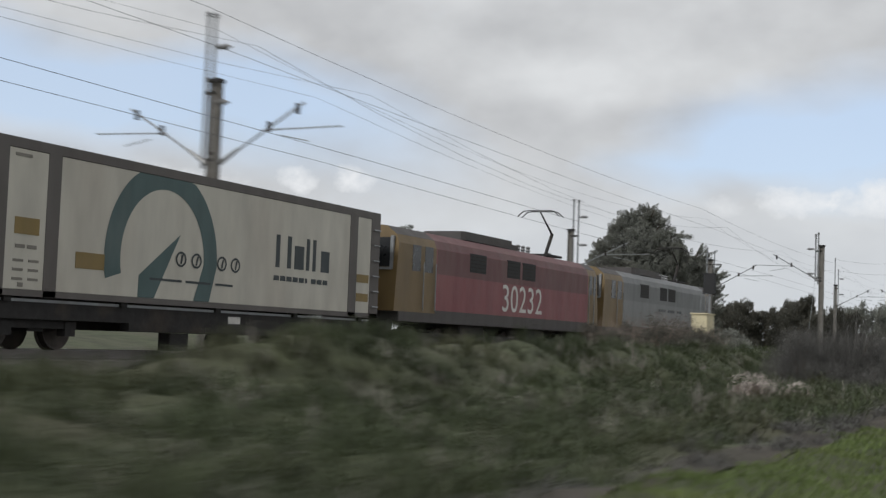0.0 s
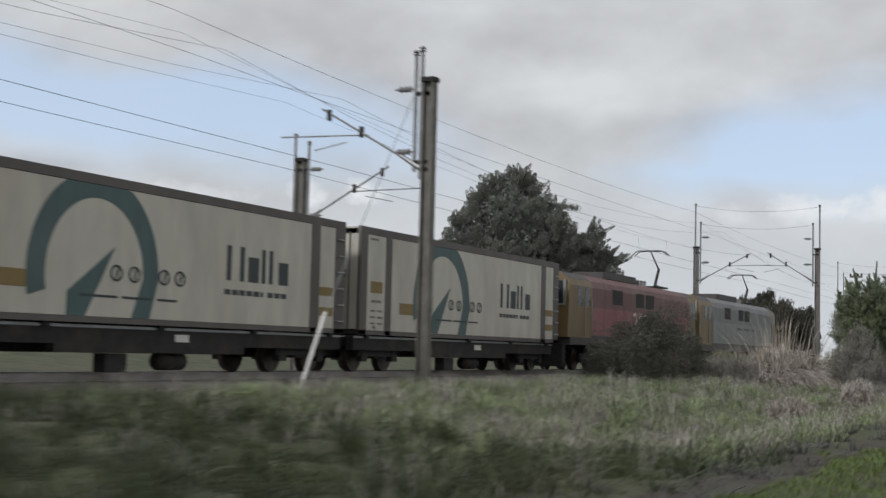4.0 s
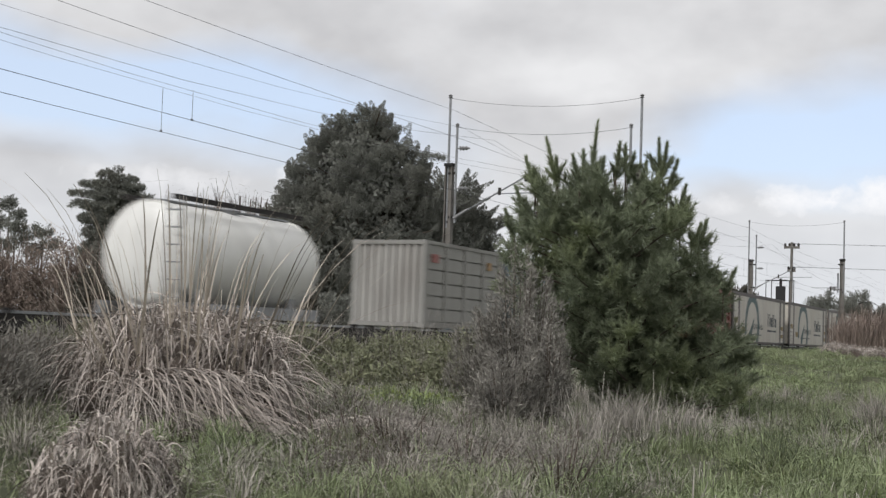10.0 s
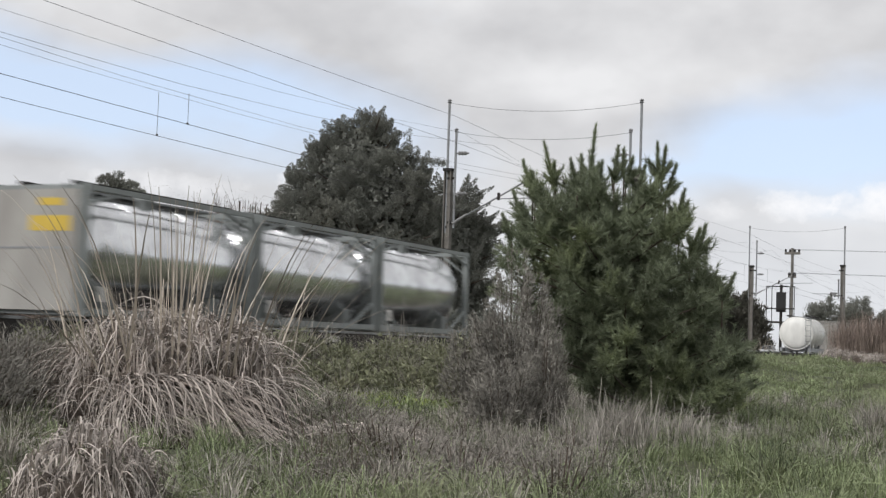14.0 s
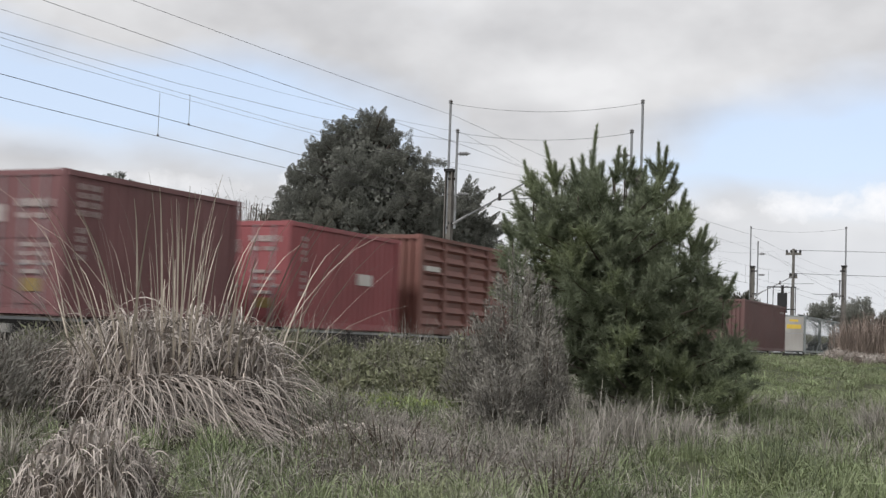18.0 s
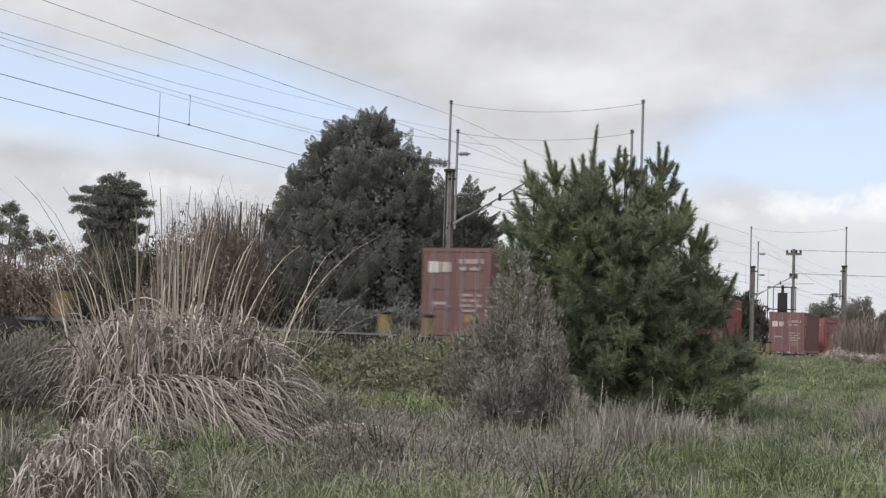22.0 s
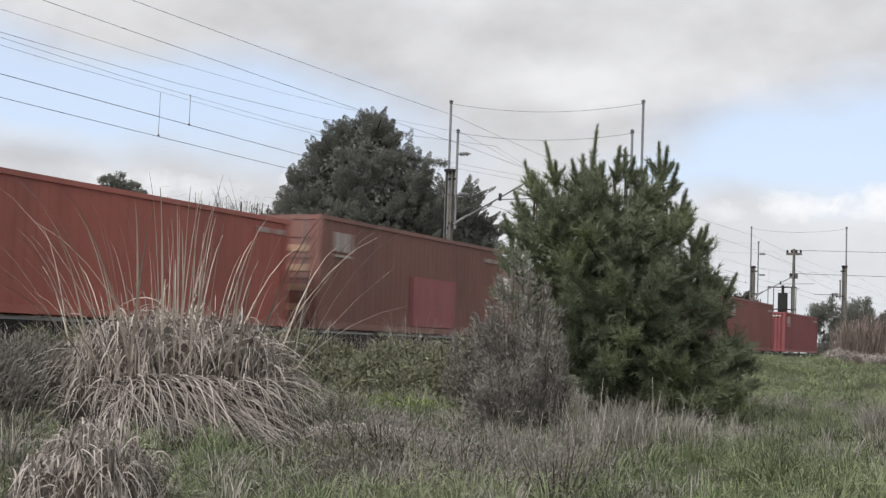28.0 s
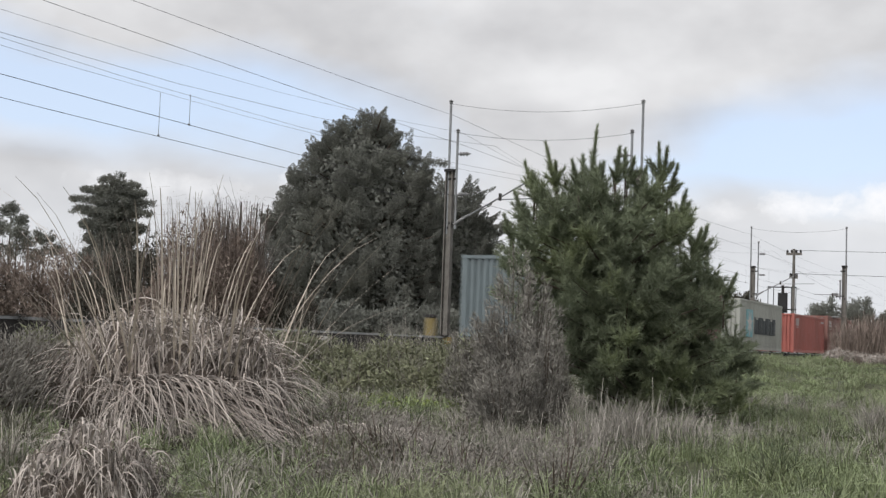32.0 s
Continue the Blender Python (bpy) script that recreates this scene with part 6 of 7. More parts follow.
def crown_tree(name, x, y, base, lobes, n, size, material, seed, label, trunk_r=0.6, up=0.9, group="", clump=0.0):
    """A tree whose crown is built of lobes (dx, dy, z, rx, rz) filled with small sprays of leaves."""
    rng = np.random.default_rng(seed)
    t = thing(name, label, "tree", group, (x, y, base))
    top = max(l[2] + l[4] * 0.5 for l in lobes)
    part("trunk", Mesh().path([(0, 0, -0.5), (0.1, 0, top * 0.35), (0.0, 0.1, top * 0.85)], [trunk_r, trunk_r * 0.7, trunk_r * 0.15], 9), bark, t)
    limbs = Mesh()
    w = np.array([l[3] ** 2 * l[4] ** 0.5 for l in lobes])
    cnt = np.maximum(40, (n * w / w.sum())).astype(int)
    Ps, Ds = [], []
    for (dx, dy, z, rx, rz), c in zip(lobes, cnt):
        limbs.path([(0, 0, max(0.5, z * 0.45)), (dx * 0.6, dy * 0.6, z * 0.75), (dx, dy, z)], [trunk_r * 0.35, trunk_r * 0.2, trunk_r * 0.06], 6)
        m = max(16, c // 90) if not clump else max(14, int(15 * rx * max(rx, rz) / clump ** 2 / 4))
        cc = ball(m, rng, 0.22) * [rx * 0.88, rx * 0.88, rz * 0.88]
        k = rng.integers(0, m, c)
        b = ball(c, rng, 0.5)
        cr = rng.uniform(0.5, 1.2, m)[k][:, None] * (clump or max(0.8, size * 2.2, min(rx, rz) * 0.30))
        Ps.append(np.array([dx, dy, z]) + cc[k] + b * cr * [1, 1, 0.95 if clump else 1.15])
        o = cc[k] / np.array([rx, rx, rz])
        Ds.append(o * 0.8 + b * 0.5 + [0, 0, up])
    part("limb_frame", limbs, bark, t)
    P, D = np.concatenate(Ps), np.concatenate(Ds)
    P[:, 2] = np.maximum(P[:, 2], 0.1)
    part("crown", leaf_cloud("crown", P, size, rng, material, 2.0, D, 0.45), material, t, kind="stuff")
    return t


def flame_tree(x, y, base, rows, clumps, seed, label, length=1.45, girth=0.42, out=0.4, leaf=0.145, arm=None):
    """A macrocarpa: upswept flame-shaped clumps of sprays over a form given by rows of height, left and right edge across the view."""
    rng = np.random.default_rng(seed)
    t = thing("macrocarpa_tree", label, "tree", "", (x, y, base))
    hs, lf, rt = (np.array(c, float) for c in zip(*rows))
    top = hs[-1]
    part("trunk", Mesh().path([(-2, -1, -1.0), (-2, -1, top * 0.4), (-1, 0, top * 0.9)], [0.9, 0.6, 0.12], 9), bark, t)
    grid = np.linspace(0, top, 200)
    wide = np.interp(grid, hs, rt - lf) + 1.2
    boughs, each = clumps // 9, 9
    z = np.interp((np.arange(boughs) + rng.uniform(0, 1, boughs)) / boughs, np.cumsum(wide) / wide.sum(), grid)
    l, r = np.interp(z, hs, lf), np.interp(z, hs, rt)
    az = rng.uniform(0, 2 * np.pi, boughs)
    az[::3] = np.where(rng.uniform(0, 1, len(az[::3])) < 0.5, 0.0, np.pi) + rng.normal(0, 0.35, len(az[::3]))
    q = rng.uniform(0.80, 1.05, boughs)
    ca, sa = np.cos(az), np.sin(az)
    hw = (r - l) / 2
    X, D3 = np.array([0.911, 0.413, 0.0]), np.array([-0.413, 0.911, 0.0])
    B = ((l + r) / 2 + hw * q * ca)[:, None] * X + (hw * q * sa * 0.8)[:, None] * D3
    B[:, 2] = z
    k = np.repeat(np.arange(boughs), each)
    clumps = boughs * each
    C = B[k] + rng.normal(0, 1, (clumps, 3)) * rng.uniform(0.35, 0.75, (boughs, 1))[k] * [1, 1, 0.9]
    axis = (ca[:, None] * X + sa[:, None] * D3)[k] * out * rng.uniform(0.4, 1.4, (clumps, 1)) + (C - B[k]) * 0.35 + rng.normal(0, 0.12, (clumps, 3))
    axis[:, 2] += 0.85
    axis /= np.linalg.norm(axis, axis=1)[:, None]
    Lc = length * rng.uniform(0.6, 1.35, clumps)
    gc = girth * rng.uniform(0.7, 1.3, clumps)
    limbs = Mesh()
    for i in range(0, clumps, 9):
        e = C[i]
        limbs.path([(-1.6, -0.8, max(0.6, e[2] * 0.75 - 1.0)), (e[0] * 0.6 - 0.5, e[1] * 0.6 - 0.3, e[2] * 0.93), tuple(e)], [0.22, 0.12, 0.05], 5)
    part("limb_frame", limbs, bark, t)
    per = 210
    k = np.repeat(np.arange(clumps), per)
    n = len(k)
    s = rng.uniform(-0.25, 1, n)
    u = rng.normal(0, 1, (n, 3))
    u -= (u * axis[k]).sum(1)[:, None] * axis[k]
    u /= np.linalg.norm(u, axis=1)[:, None]
    rad = gc[k] * np.sqrt(np.clip(1 - np.abs(s) ** 1.7, 0.02, 1)) * rng.uniform(0.45, 1.05, n)
    P = C[k] + axis[k] * (s * Lc[k] * 0.62)[:, None] + u * rad[:, None]
    d = axis[k] * 0.9 + u * 0.5
    face = u + 0.7 * (ca[:, None] * X + sa[:, None] * D3)[np.repeat(np.arange(boughs), each)[k]] + [0, 0, 0.35]
    if arm:
        m = 1500
        w = rng.uniform(0, 1, m)
        A = (arm[0] + (arm[1] - arm[0]) * w)[:, None] * X
        A[:, 2] = arm[2] - 0.3 * w + rng.normal(0, 0.22, m)
        A[:, :2] += rng.normal(0, 0.3, (m, 2))
        P, d = np.concatenate([P, A]), np.concatenate([d, np.tile(X * 0.8 + [0, 0, 0.35], (m, 1))])
        face = np.concatenate([face, np.tile(np.array([0.2, -0.8, 0.6]), (m, 1))])
    P[:, 2] = np.maximum(P[:, 2], 0.1)
    part("crown", leaf_cloud("crown", P, leaf, rng, leaf_macro, 1.7, d, 0.35, face), leaf_macro, t, "upswept clumps of dull dark green sprays", kind="stuff")
    m = 60000
    z = np.interp(rng.uniform(0, 1, m), np.cumsum(wide) / wide.sum(), grid) * 0.96
    l, r = np.interp(z, hs, lf), np.interp(z, hs, rt)
    q, az = rng.uniform(0.2, 0.88, m), rng.uniform(0, 2 * np.pi, m)
    hw = (r - l) / 2
    C = ((l + r) / 2 + hw * q * np.cos(az))[:, None] * X + (hw * q * np.sin(az) * 0.8)[:, None] * D3
    C[:, 2] = z
    part("inner_crown", leaf_cloud("inner_crown", C, 0.5, rng, leaf_macro, 1.4, None, face=np.cos(az)[:, None] * X + np.sin(az)[:, None] * D3), leaf_macro, t, kind="stuff")
    return t


def thicket(name, spots, label, material, h, seed, n=1500, w=0.05, fan=0.35, group=""):
    """Bare upright twigs over several spots: one thing each."""
    for i, (x, y, r, hh) in enumerate(spots):
        rng = np.random.default_rng(seed + i)
        t = thing(name, label, "thicket", group, (x, y, float(ground_z(x, y)) - 0.1))
        a = rng.uniform(0, 2 * np.pi, n)
        q = rng.uniform(0, 1, n) ** 0.5 * r
        A = np.stack([np.cos(a) * q, np.sin(a) * q, rng.uniform(0, 0.45, n) * hh], 1)
        az = rng.uniform(0, 2 * np.pi, n)
        D = np.stack([np.cos(az), np.sin(az), np.zeros(n)], 1)
        L = rng.uniform(0.25, 0.62, n) * hh * (1 - 0.35 * (q / r))
        part("twig_mass", strand_mesh("twig_mass", A, D, L * fan * rng.uniform(0.2, 1.5, n), L, L * 0.02, rng.uniform(0.5, 1.2, n) * w, material, rng, 3), material, t, kind="stuff")
        stems = Mesh()
        for k in range(7):
            b = rng.uniform(0, 2 * math.pi)
            u = rng.uniform(0, r * 0.7)
            stems.path([(u * math.cos(b), u * math.sin(b), 0), (u * 1.1 * math.cos(b), u * 1.1 * math.sin(b), hh * 0.5), (u * 1.3 * math.cos(b), u * 1.3 * math.sin(b), hh * 0.85)], [w * 2.2, w * 1.5, w * 0.5], 5)
        part("stem_frame", stems, bark, t)


# the big dead tussock by the stopping place, and its neighbours
tussock(-10.8, 15.3, 1.75, 1.75, 3900, 150, 2.55, 11, sweep=460)
tussock(-6.95, 8.75, 0.68, 1.0, 1500, 0, 0, 12, "smaller dead tussock of pale drooping straw")
tussock(-7.65, 0.7, 0.72, 0.8, 1000, 90, 0.5, 13, "smaller dead tussock of pale drooping straw")
tussock(-6.9, -70.7, 0.7, 0.7, 330, 0, 0, 14, "low dead tussock of pale straw")
tussock(-6.4, -67.6, 0.5, 0.5, 200, 0, 0, 15, "low dead tussock of pale straw")
tussock(-4.9, -48.2, 0.6, 0.45, 800, 0, 0, 16, "low dead tussock of pale straw")
tussock(*along(640, 17.4), 0.95, 0.34, 900, 0, 0, 17, "flattened dead straw in the grass")
pine_tree(*along(1105, 27.6), 21)

# grey shrubs beside the pine, scrub in front of the track, dead scrub in the grass
for i, (px, dep, r, h) in enumerate(((912, 24.6, 0.85, 3.15), (962, 23.6, 0.5, 2.35), (850, 25.4, 0.7, 1.9), (895, 23.0, 0.8, 1.5))):
    feather_shrub(*along(px, dep), r, h, int(40 * r * h), int(8000 * r * h), leaf_grey, 31 + i, "soft grey-brown shrub beside the pine", "grey shrubs")
for i, (px, dep, r, h) in enumerate(((20, 18.5, 0.8, 1.05), (-50, 16.5, 0.8, 1.2), (60, 21, 0.9, 1.1))):
    feather_shrub(*along(px, dep), r, h, 150, 7000, leaf_grey, 36 + i, "grey-brown shrub behind the tussock", "grey shrubs")
for i, (px, dep, r, h) in enumerate(((585, 32, 1.3, 1.25), (650, 33, 1.4, 1.35), (715, 33.5, 1.4, 1.5), (775, 33, 1.3, 1.45), (620, 28.5, 1.0, 0.95), (740, 28.5, 1.0, 0.9), (800, 27.5, 1.0, 1.15), (690, 30.5, 1.1, 1.1), (540, 31, 1.3, 1.3), (845, 31, 1.2, 1.5), (480, 30, 1.3, 1.3), (420, 29, 1.2, 1.2), (250, 27, 1.2, 1.2), (100, 25, 1.2, 1.2), (880, 36, 1.4, 1.4))):
    bush("low_scrub", *along(px, dep), r, r, h * (0.8 + 0.5 * ((i * 0.37) % 1)), 3600, 0.10, leaf_low, 40 + i, "low green-grey scrub with dry stems", "scrub", 240, grass_dry, 30, 0.4, "low scrub by the track")
for i in range(34):
    px, dep = 545 + (i * 137) % 520, 13.0 + (i * 0.618 % 1) * 8.2
    r = 0.42 + 0.35 * ((i * 0.37) % 1)
    feather_shrub(*along(px, dep), r, 0.36 + 0.38 * ((i * 0.73) % 1), 34, 1100, leaf_dead, 200 + i, "low grey-brown dead scrub in the grass", "dead scrub")
# dark bush in front of the wagons
bush("dark_bush", -14.5, 10.2, 2.3, 4.3, 3.05, 120000, 0.065, leaf_dark, 51, "dense dark green-brown bush beside the track", "bush", 150, leaf_dark, 60, 0.3)
# scrub along the first stretch
for i, (x, y, r, h) in enumerate(((-7.3, -51.4, 1.9, 2.6), (-8.8, -53.2, 1.6, 2.1), (-6.3, -49.2, 1.5, 2.0), (-9.3, -49.4, 1.5, 2.1), (-7.4, -47.0, 1.2, 1.15), (-6.4, -54.6, 1.0, 0.9), (-8.9, -45.4, 1.3, 1.2), (-6.3, -44.6, 0.9, 0.75))):
    bush("scrub_bush", x, y, r, r * 1.15, h, int(11000 * r * h), 0.042, leaf_scrub, 520 + i, "dark grey leafless-looking scrub bush by the road", "bush", int(120 * r * h), leaf_scrub, 44, 0.5, "scrub bushes")
for i, (y, h) in enumerate(((-60.5, 1.3), (-57.3, 1.5), (-54.2, 1.65), (-51.2, 1.7), (-48.2, 1.6), (-45.5, 1.35))):
    bush("hedge_bush", -14.0, y, 1.1, 1.9, h, 6000, 0.07, leaf_dark, 60 + i, "low dark hedge bush beside the track", "bush", 300, twig_red, 30, 0.3, "hedge beside the track")
thicket("bare_twigs", [(-6.5, -48.3, 0.55, 1.35), (-7.2, -46.6, 0.5, 1.2)], "pale bare twigs in the scrub", pale_twig, 1.3, 70, 60, 0.016, 0.7, "pale twigs")

# reddish thicket and dead tussocks far along the track
thicket("red_thicket", [(-10.0, 79.0, 2.2, 3.4), (-7.6, 83.0, 2.4, 3.6), (-11.8, 88.0, 2.2, 3.2), (-5.0, 80.0, 2.4, 3.6), (-8.0, 92.0, 2.8, 4.0)], "red-brown bare thicket on the mound", twig_red, 3.3, 75, 1700, 0.03, 0.6, "red thickets")
for i, (px, dep) in enumerate(((1478, 68), (1505, 66), (1535, 70), (1555, 64))):
    x, y = along(px, dep)
    tussock(x, y, 0.9, 0.7, 700, 0, 0, 80 + i, "distant pinkish dead tussock on the mound")

# large macrocarpa behind the line
def lobes_across(rows):
    """Lobes given by their place across the view, their height and their radii."""
    return [(0.911 * l, 0.413 * l + d, z, r, rz) for l, d, z, r, rz in rows]


flame_tree(-67.0, 130.1, 1.2, [(0, -12.6, 7.2), (4.8, -12.6, 7.0), (8.4, -12.1, 6.8), (10.2, -11.2, 6.6), (13.2, -10.8, 6.2), (15.8, -9.4, 5.5), (17.3, -9.0, 4.9), (18.5, -8.0, 4.1), (19.4, -7.1, 3.0), (20.4, -6.3, 2.0), (21.5, -5.4, 1.0), (22.4, -4.4, 0.5), (23.0, -2.6, 0.2), (23.6, -1.0, 0.1)], 3150, 91, "broad dark macrocarpa tree with an uneven crown", arm=(3.6, 6.7, 19.5))
flame_tree(-60.3, 137.6, 1.2, [(0, -5, 2.2), (3.5, -5, 2.4), (7, -5, 2.5), (10.1, -5, 2.7), (11.3, -4.8, 2.4), (13.1, -4.6, 1.9), (14.6, -4.3, 1.3), (15.6, -3.6, 0.5), (16.6, -2.6, 0.1)], 560, 92, "dark macrocarpa with spiky upswept sprays", 2.6, 0.26, 0.95, 0.18)
lx, ly = along(185, 215)
crown_tree("cedar_tree", lx, ly, 1.2, lobes_across([(0.8, 0, 24.6, 0.9, 0.5), (-0.6, 0, 23.7, 2.0, 0.6), (1.8, 0, 23.2, 2.4, 0.5), (-2.8, 0, 22.2, 2.4, 0.5), (2.7, 0, 21.9, 3.0, 0.6), (0, 0, 21.9, 3.4, 0.9), (-4.9, 0, 20.7, 1.9, 0.4), (0.3, 0, 20.4, 4.4, 0.9), (4.8, 0, 20.4, 1.8, 0.4), (-4.7, 0, 19.0, 2.2, 0.5), (3.4, 0, 18.9, 3.0, 0.6), (0, 0, 18.6, 4.6, 1.0), (-1, 0, 16.8, 4.4, 1.1), (2.5, 0, 16.4, 3.4, 0.9), (0, 0, 14.6, 4.8, 1.4), (0, 0, 11.5, 5.5, 2.6), (0, 0, 6, 6.2, 3.6)]), 130000, 0.30, leaf_macro, 93, "dark layered cedar-like tree behind the line", 0.4, 0.2, "", 0.6)
for i, (px, dep, tall, r) in enumerate(((4, 240, 20.8, 1.5), (16, 236, 16.6, 2.2), (66, 238, 16.0, 1.9), (-40, 245, 20, 3))):
    x, y = along(px, dep)
    crown_tree("flat_topped_tree", x, y, 1.2, [(0, 0, tall, r, 0.7), (1.2, 0.5, tall - 1.9, r * 0.9, 0.7), (-1.4, -0.6, tall - 3.2, r, 0.8)], 2600, 0.45, leaf_macro, 95 + i, "distant flat-topped tree beyond the far fields", 0.4, 0.1, "flat-topped trees")
# brown hedgerow behind the far road
for i, (px, dep, hh, r) in enumerate(((300, 118, 11.0, 3.2), (365, 118, 11.4, 3.2), (420, 120, 11.2, 3.0), (240, 122, 10.2, 3.2), (180, 124, 8.8, 3.6), (110, 126, 8.8, 3.8), (40, 128, 9.0, 3.8), (-30, 128, 9.0, 3.8), (465, 122, 6.2, 2.6), (520, 122, 4.8, 2.6))):
    x, y = along(px, dep)
    bush("brown_hedge", x, y, r, r, hh * 0.98, 9000, 0.28, leaf_dark if i in (3, 4, 8, 9) else twig_red, 110 + i, "tall brown winter hedge behind the far road", "hedge", 160, twig_red, 44, 0.7, "brown hedges")
x, y = along(415, 123)
thicket("bare_tree", [(x, y, 2.6, 14.2), (along(375, 124)[0], along(375, 124)[1], 2.2, 13.6)], "bare winter tree top above the hedge", bare_twig, 11, 130, 1000, 0.07, 0.6, "bare trees")
for i, (px, dep, hh) in enumerate(((600, 134, 4.6), (690, 136, 4.6), (770, 138, 4.4), (860, 140, 4.2))):
    x, y = along(px, dep)
    bush("dark_hedge", x, y, 4.6, 4.6, hh, 4200, 0.45, leaf_macro, 140 + i, "dark hedge at the foot of the big trees", "hedge", 0, None, 40, 0.6, "dark hedges")
# grove ahead of the line, and the darker belt of trees far behind it
def grove_tree(x, y, hh, w, n, leaf, material, seed, label, group):
    crown_tree("distant_tree", x, y, 1.2, [(0, 0, hh * 0.55, 5.2 * w, hh * 0.42), (1.5 * w, 0, hh * 0.82, 2.8 * w, hh * 0.22), (-2.5 * w, 0, hh * 0.7, 3.0 * w, hh * 0.22), (0.5, -0.5, 2.2, 5.6 * w, 2.6 * w)], n, leaf, material, seed, label, 0.4, 0.9, group)


for i in range(7):
    grove_tree(-92 + i * 5.6, 268 + 9 * math.sin(i * 2.1), 12.4 + 1.8 * math.sin(i * 1.7 + 0.5) + 1.5 * math.sin(i * 4.1), 1.0, 13000, 0.58, leaf_dark, 150 + i, "distant dark tree ahead of the line", "distant trees")
for i, (x, y, hh, w) in enumerate(((-47.0, 183.0, 8.0, 0.62), (-43.4, 178.0, 9.6, 0.5), (-41.6, 186.0, 8.3, 0.55))):
    grove_tree(x, y, hh, w, 9000, 0.42, leaf_dark, 190 + i, "dark pointed tree at the end of the grove", "grove trees")
for i in range(10):
    grove_tree(-99 + i * 9.0 + 2 * math.sin(i * 2.7), 606 + 10 * math.sin(i * 2.1), 24.0 + 1.6 * math.sin(i * 1.7 + 0.5) + 1.2 * math.sin(i * 4.1), 1.35, 10000, 0.95, leaf_macro, 160 + i, "far tree in the belt beyond the fields", "far belt of trees")
# pale plumes beyond the track
for i, (px, dep) in enumerate(((1322, 135), (1345, 133), (1372, 136), (1395, 134))):
    x, y = along(px, dep)
    tussock(x, y, 1.1, 1.1, 320, 46, 2.2, 170 + i, "distant pale plumed grass beyond the track")


def clumps(name, x, y, r, h, each, material, label, rng, width=0.012, spread=1.0):
    """Tufts of arching blades round many centres, as one mass."""
    k = np.repeat(np.arange(len(x)), each)
    n = len(k)
    a, q = rng.uniform(0, 2 * np.pi, n), rng.uniform(0, 1, n) ** 0.6
    hh = h[k] * rng.uniform(0.45, 1.1, n) * (1 - 0.35 * q)
    rr = r[k] * q * 0.55
    X, Y = x[k] + np.cos(a) * rr, y[k] + np.sin(a) * rr
    A = np.stack([X, Y, ground_z(X, Y) - 0.02], 1)
    b = a + rng.normal(0, 0.6, n)
    D = np.stack([np.cos(b), np.sin(b), np.zeros(n)], 1)
    me = strand_mesh(name, A, D, r[k] * rng.uniform(0.2, 0.9, n) * spread, hh, hh * rng.uniform(0.0, 0.55, n) * q, rng.uniform(0.6, 1.4, n) * width, material, rng, 3)
    return tagged(new(name, me), label, "grass", kind="stuff")


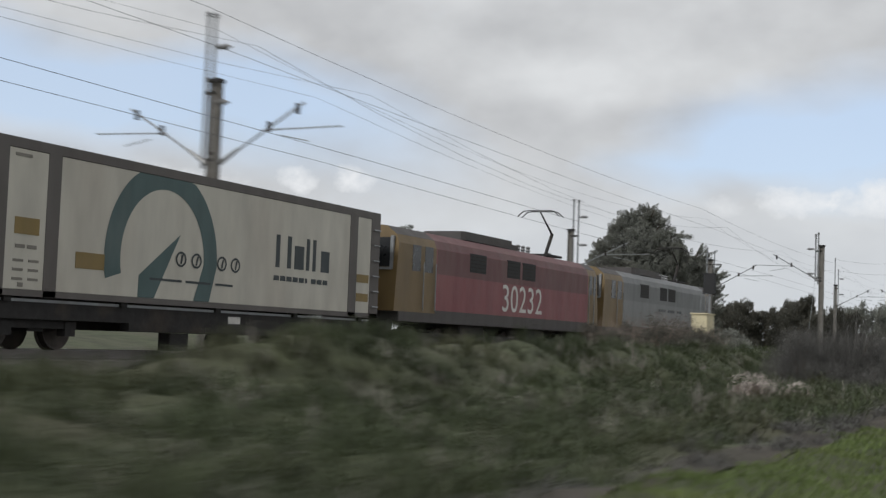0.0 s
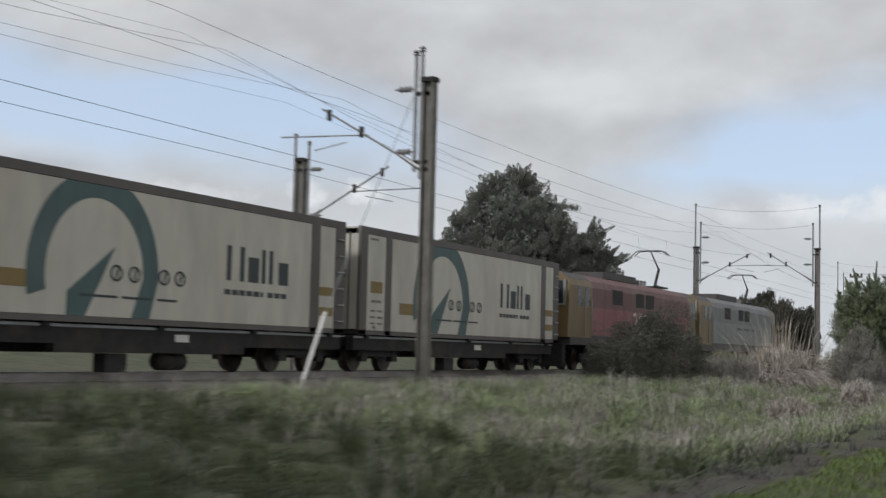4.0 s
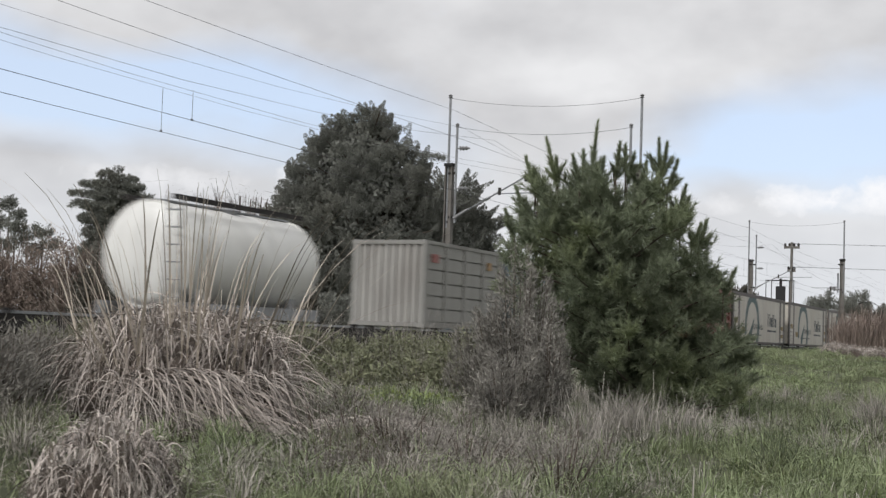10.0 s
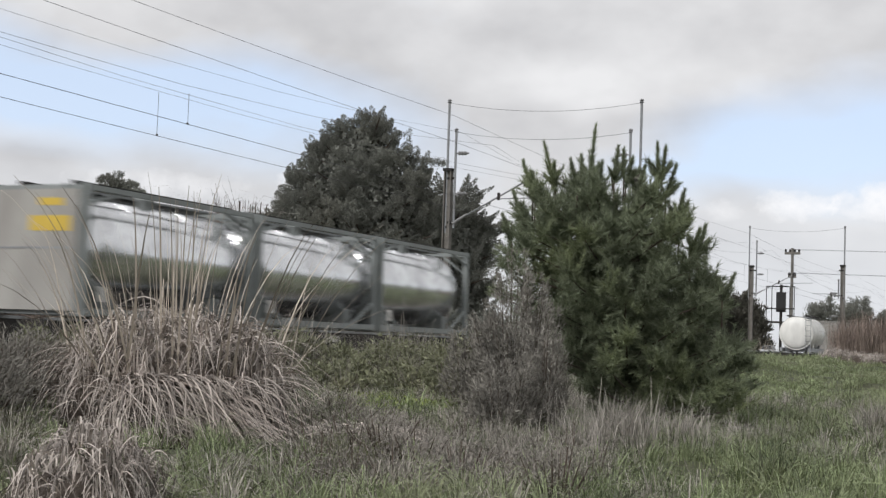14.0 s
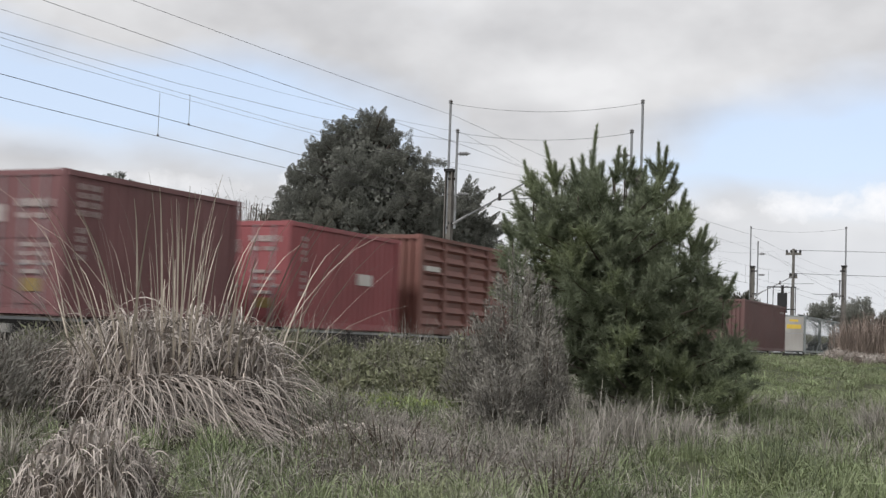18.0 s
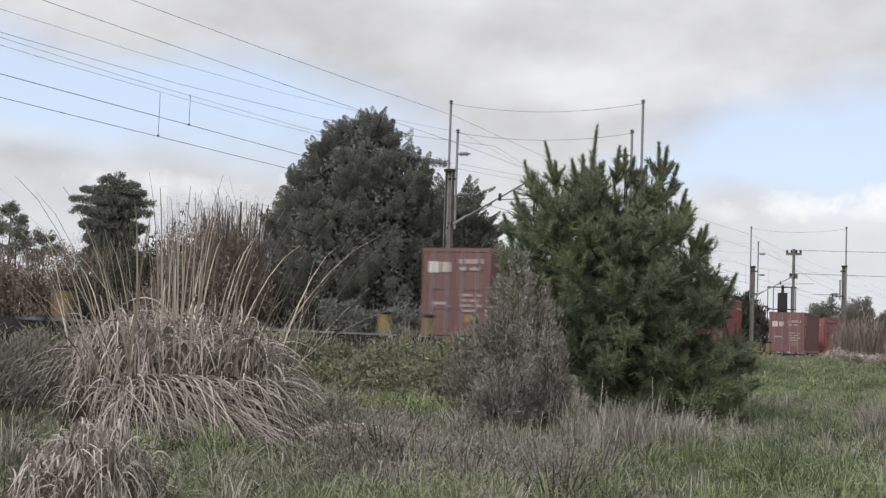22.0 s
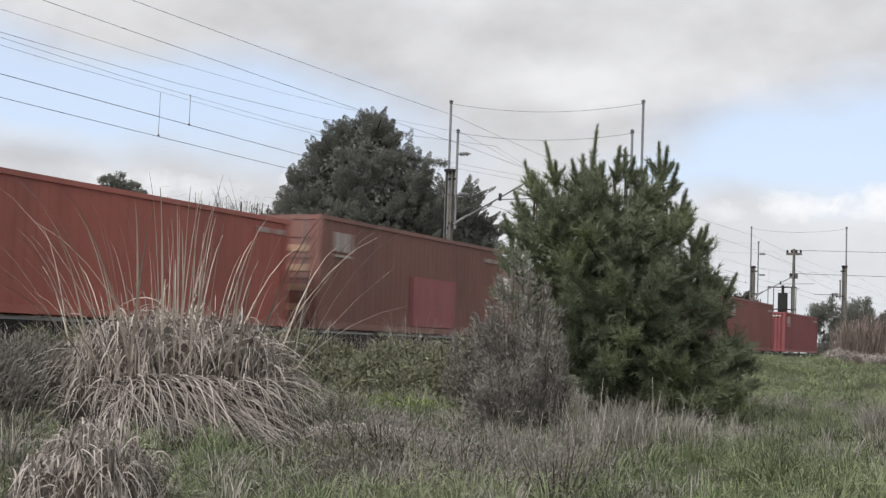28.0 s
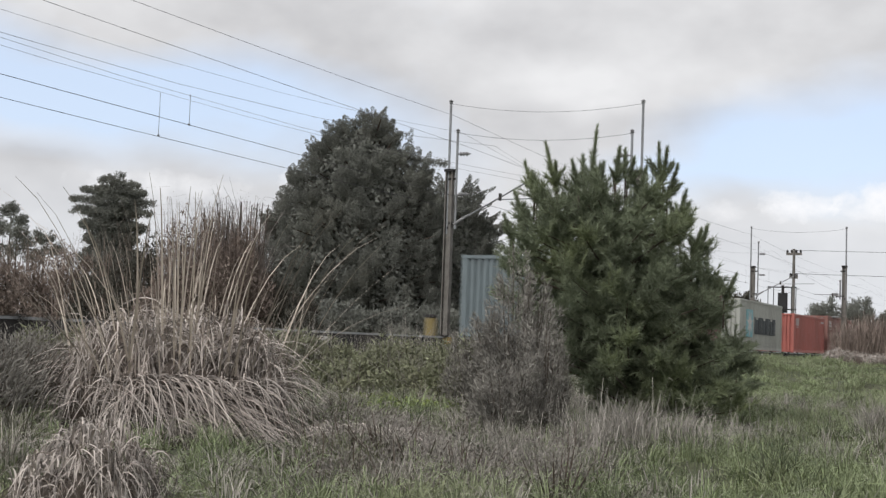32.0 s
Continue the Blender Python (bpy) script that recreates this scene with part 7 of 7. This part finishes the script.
def make_grass():
    rng = np.random.default_rng(5)

    def scatter(n, x0, x1, y0, y1):
        x, y = rng.uniform(x0, x1, n), rng.uniform(y0, y1, n)
        return x, y

    def patch(x, y):
        return np.sin(x * 0.8 + 1.7 * np.sin(y * 0.23)) + np.sin(y * 0.51 + 0.6 * x) + 0.7 * np.sin(1.9 * y - 1.1 * x)

    # short undergrowth over the whole strip
    sets = [scatter(n, *b) for n, *b in ((75000, -15.6, -3.7, -103, 8), (45000, -15.5, -1.0, 8, 36), (45000, -14.8, 0.5, 36, 74))]
    x, y = (np.concatenate(c) for c in zip(*sets))
    pt = patch(x, y)
    keep = (rng.uniform(-2.2, 2.0, len(x)) < pt + 0.8) & ~((x > -3.9) & (y < 12))
    x, y, pt = x[keep], y[keep], pt[keep]
    P = np.stack([x, y, ground_z(x, y) - 0.01], 1)
    Hh = rng.uniform(0.08, 0.20, len(x)) * (1 + 0.22 * pt)
    heath = y < -20 + 4 * np.sin(x)
    for sel, nm, mm, lab in ((~heath, "green_grass", grass_green, "rough green grass on uneven ground"), (heath, "heath_grass", grass_heath, "dark rough grass along the first stretch")):
        m = int(sel.sum())
        tagged(new(nm, blade_mesh(nm, P[sel], np.clip(Hh[sel], 0.05, 0.4), rng.uniform(0.010, 0.022, m), rng.uniform(0.25, 0.9, m), mm, rng)), lab, "grass", kind="stuff")
    # bright verge beside the road
    x, y = scatter(150000, -4.4, -0.9, -100, 24)
    edge = np.where(y < 0, -3.05, -3.9) - 0.25 * np.sin(y * 0.6) - 0.15 * np.sin(y * 1.9)
    k = (x > edge) & (x < -0.9)
    x, y = x[k], y[k]
    P = np.stack([x, y, ground_z(x, y) - 0.01], 1)
    tagged(new("verge_grass", blade_mesh("verge_grass", P, rng.uniform(0.05, 0.13, len(x)), rng.uniform(0.010, 0.020, len(x)), rng.uniform(0.2, 0.8, len(x)), grass_bright, rng)), "short bright green verge grass by the road", "grass", kind="stuff")
    # tufts: dark heath, the middle stretch, the meadow by the stopping place
    x, y = scatter(3100, -15.4, -3.7, -103, -20)
    n = len(x)
    clumps("heath_tufts", x, y, rng.uniform(0.25, 0.6, n), rng.uniform(0.2, 0.6, n), 34, grass_heath, "dark tufts of rough grass and heath", rng, 0.018)
    x, y = scatter(800, -15.4, -4.0, -22, 9)
    n = len(x)
    clumps("green_tufts", x, y, rng.uniform(0.2, 0.45, n), rng.uniform(0.2, 0.45, n), 34, grass_meadow, "green tufts of rough grass", rng, 0.016)
    x, y = scatter(380, -15.4, -4.0, -22, 9)
    clumps("pale_tufts", x, y, rng.uniform(0.2, 0.5, len(x)), rng.uniform(0.3, 0.6, len(x)), 26, grass_dry, "pale dry tufts among the green", rng, 0.013)
    x, y = scatter(550, -15.4, -4.0, -103, 9)
    n = len(x)
    clumps("dry_tufts", x, y, rng.uniform(0.2, 0.5, n), rng.uniform(0.25, 0.65, n), 22, leaf_dead, "dry brown tufts among the grass", rng, 0.012)
    x, y = scatter(2900, -14.5, -0.8, 9, 38)
    pt, n = patch(x * 1.3, y * 1.3), len(x)
    road = sm(-9.5, -5.5, x) * sm(8, 13, y)
    sel = rng.uniform(-1.8, 1.8, n) < pt * 0.7 + 1.6 * road - 0.75
    clumps("meadow_tufts", x[sel], y[sel], rng.uniform(0.18, 0.55, sel.sum()), rng.uniform(0.10, 0.50, sel.sum()), 46, grass_meadow, "fresh green tufts of meadow grass", rng, 0.012)
    sel = ~sel & (rng.uniform(0, 1, n) < 0.8)
    clumps("straw_tufts", x[sel], y[sel], rng.uniform(0.2, 0.5, sel.sum()), rng.uniform(0.2, 0.55, sel.sum()), 40, grass_dry, "grey dry tufts among the green", rng, 0.010, 1.2)
    x, y = scatter(230, -13.5, -0.8, 10, 38)
    clumps("rush_tufts", x, y, rng.uniform(0.3, 0.7, len(x)), rng.uniform(0.25, 0.6, len(x)), 60, mat("dark_rush", (0.095, 0.115, 0.06), 0.7, 0, 0.3, 1.0, (0.17, 0.15, 0.10), 0.4, 0.6, island=0.4, trans=0.15), "dark green tufts of rush in the meadow", rng, 0.011)
    # low bright moss and clover in the hollow before the scrub
    x, y = scatter(16000, -14.6, -9.6, 20.5, 28.5)
    w = np.exp(-(((x + 12.1) / 1.9) ** 2 + ((y - 24.4) / 2.6) ** 2) * 1.4)
    k = rng.uniform(0.1, 0.9, len(x)) < w
    x, y = x[k], y[k]
    P = np.stack([x, y, ground_z(x, y) + rng.uniform(0, 0.12, len(x))], 1)
    tagged(new("clover_patch", leaf_cloud("clover_patch", P, 0.07, rng, mat("clover_leaves", (0.30, 0.36, 0.10), 0.6, 0, 0.25, 2.0, (0.22, 0.26, 0.08), 0.4, 0.8, island=0.4, trans=0.2), 1.3, None)), "low bright green clover patch", "groundcover", kind="stuff")
    x, y = scatter(1500, -14, 0, 36, 74)
    n = len(x)
    clumps("mound_tufts", x, y, rng.uniform(0.25, 0.6, n), rng.uniform(0.18, 0.4, n), 26, grass_meadow, "green tufts on the mound ahead", rng, 0.022)
    # taller pale tufts in front of the pine
    for px, dep, n, hh in ((1085, 20.0, 330, 1.05), (1120, 19.4, 260, 0.85), (1045, 19.0, 180, 0.8), (1215, 19.5, 160, 0.7), (900, 18, 160, 0.6), (1000, 15.5, 200, 0.6), (760, 16, 200, 0.5), (1285, 20.5, 150, 0.6), (1380, 24, 150, 0.6), (1545, 24, 420, 1.0), (1240, 21.5, 120, 0.8)):
        gx, gy = along(px, dep)
        t = thing("grass_tuft", "tuft of tall dry grass among the scrub", "grass tuft", "dry grass tufts", (gx, gy, float(ground_z(gx, gy)) - 0.02))
        a, r = rng.uniform(0, 2 * np.pi, n), rng.uniform(0, 0.36, n)
        P = np.stack([np.cos(a) * r, np.sin(a) * r, np.zeros(n)], 1)
        part("blade_mass", blade_mesh("blade_mass", P, rng.uniform(0.4, 1.1, n) * hh, rng.uniform(0.008, 0.016, n), rng.uniform(0.1, 0.7, n), grass_dry, rng), grass_dry, t, kind="stuff")
    px, dep = rng.uniform(960, 1330, 46), rng.uniform(17.5, 22.5, 46)
    xy = np.array([along(a, d) for a, d in zip(px, dep)])
    clumps("tall_stems", xy[:, 0], xy[:, 1], rng.uniform(0.3, 0.9, 46), rng.uniform(0.6, 1.25, 46), 9, grass_dry, "tall arching dry stems before the pine", rng, 0.009)
    x, y = scatter(420, -4.1, -2.9, -99, -12)
    clumps("edge_tufts", x, y, rng.uniform(0.15, 0.4, len(x)), rng.uniform(0.12, 0.3, len(x)), 30, leaf_scrub, "brown tufts along the verge", rng, 0.014)
    # bare earth along the edge of the verge
    ys = np.arange(-98, -14, 0.7)
    V, F = [], []
    for i, yy in enumerate(ys):
        for xx in (-3.6 - 0.2 * math.sin(yy * 0.9), -3.35, -3.0 - 0.2 * math.sin(yy * 0.6)):
            V.append((xx, yy, float(ground_z(xx, yy)) + 0.02))
    for i in range(len(ys) - 1):
        F += [(3 * i + c, 3 * i + c + 1, 3 * i + c + 4, 3 * i + c + 3) for c in (0, 1)]
    tagged(new("dirt_edge", np_mesh("dirt_edge", V, F, mat("bare_brown_earth", (0.055, 0.046, 0.035), 0.95, 0, 0.3, 4, (0.035, 0.035, 0.02), 0.5, 1.0, 0.7, 30))), "bare brown earth along the verge", "ground", kind="structure")


make_grass()

# ---- what moves ----


def motions():
    for ob, s in MOVERS:
        walk(ob, [(t, pose(XT, s + SPEED * t, 0)) for t in (0, 8, 16, 24, 32)])
    walk(car, [(t, pose(-41.0, 79 - 25 * (t - 19), 1.31, 0, 0, 180)) for t in (0, 8, 16, 24, 32)])


motions()
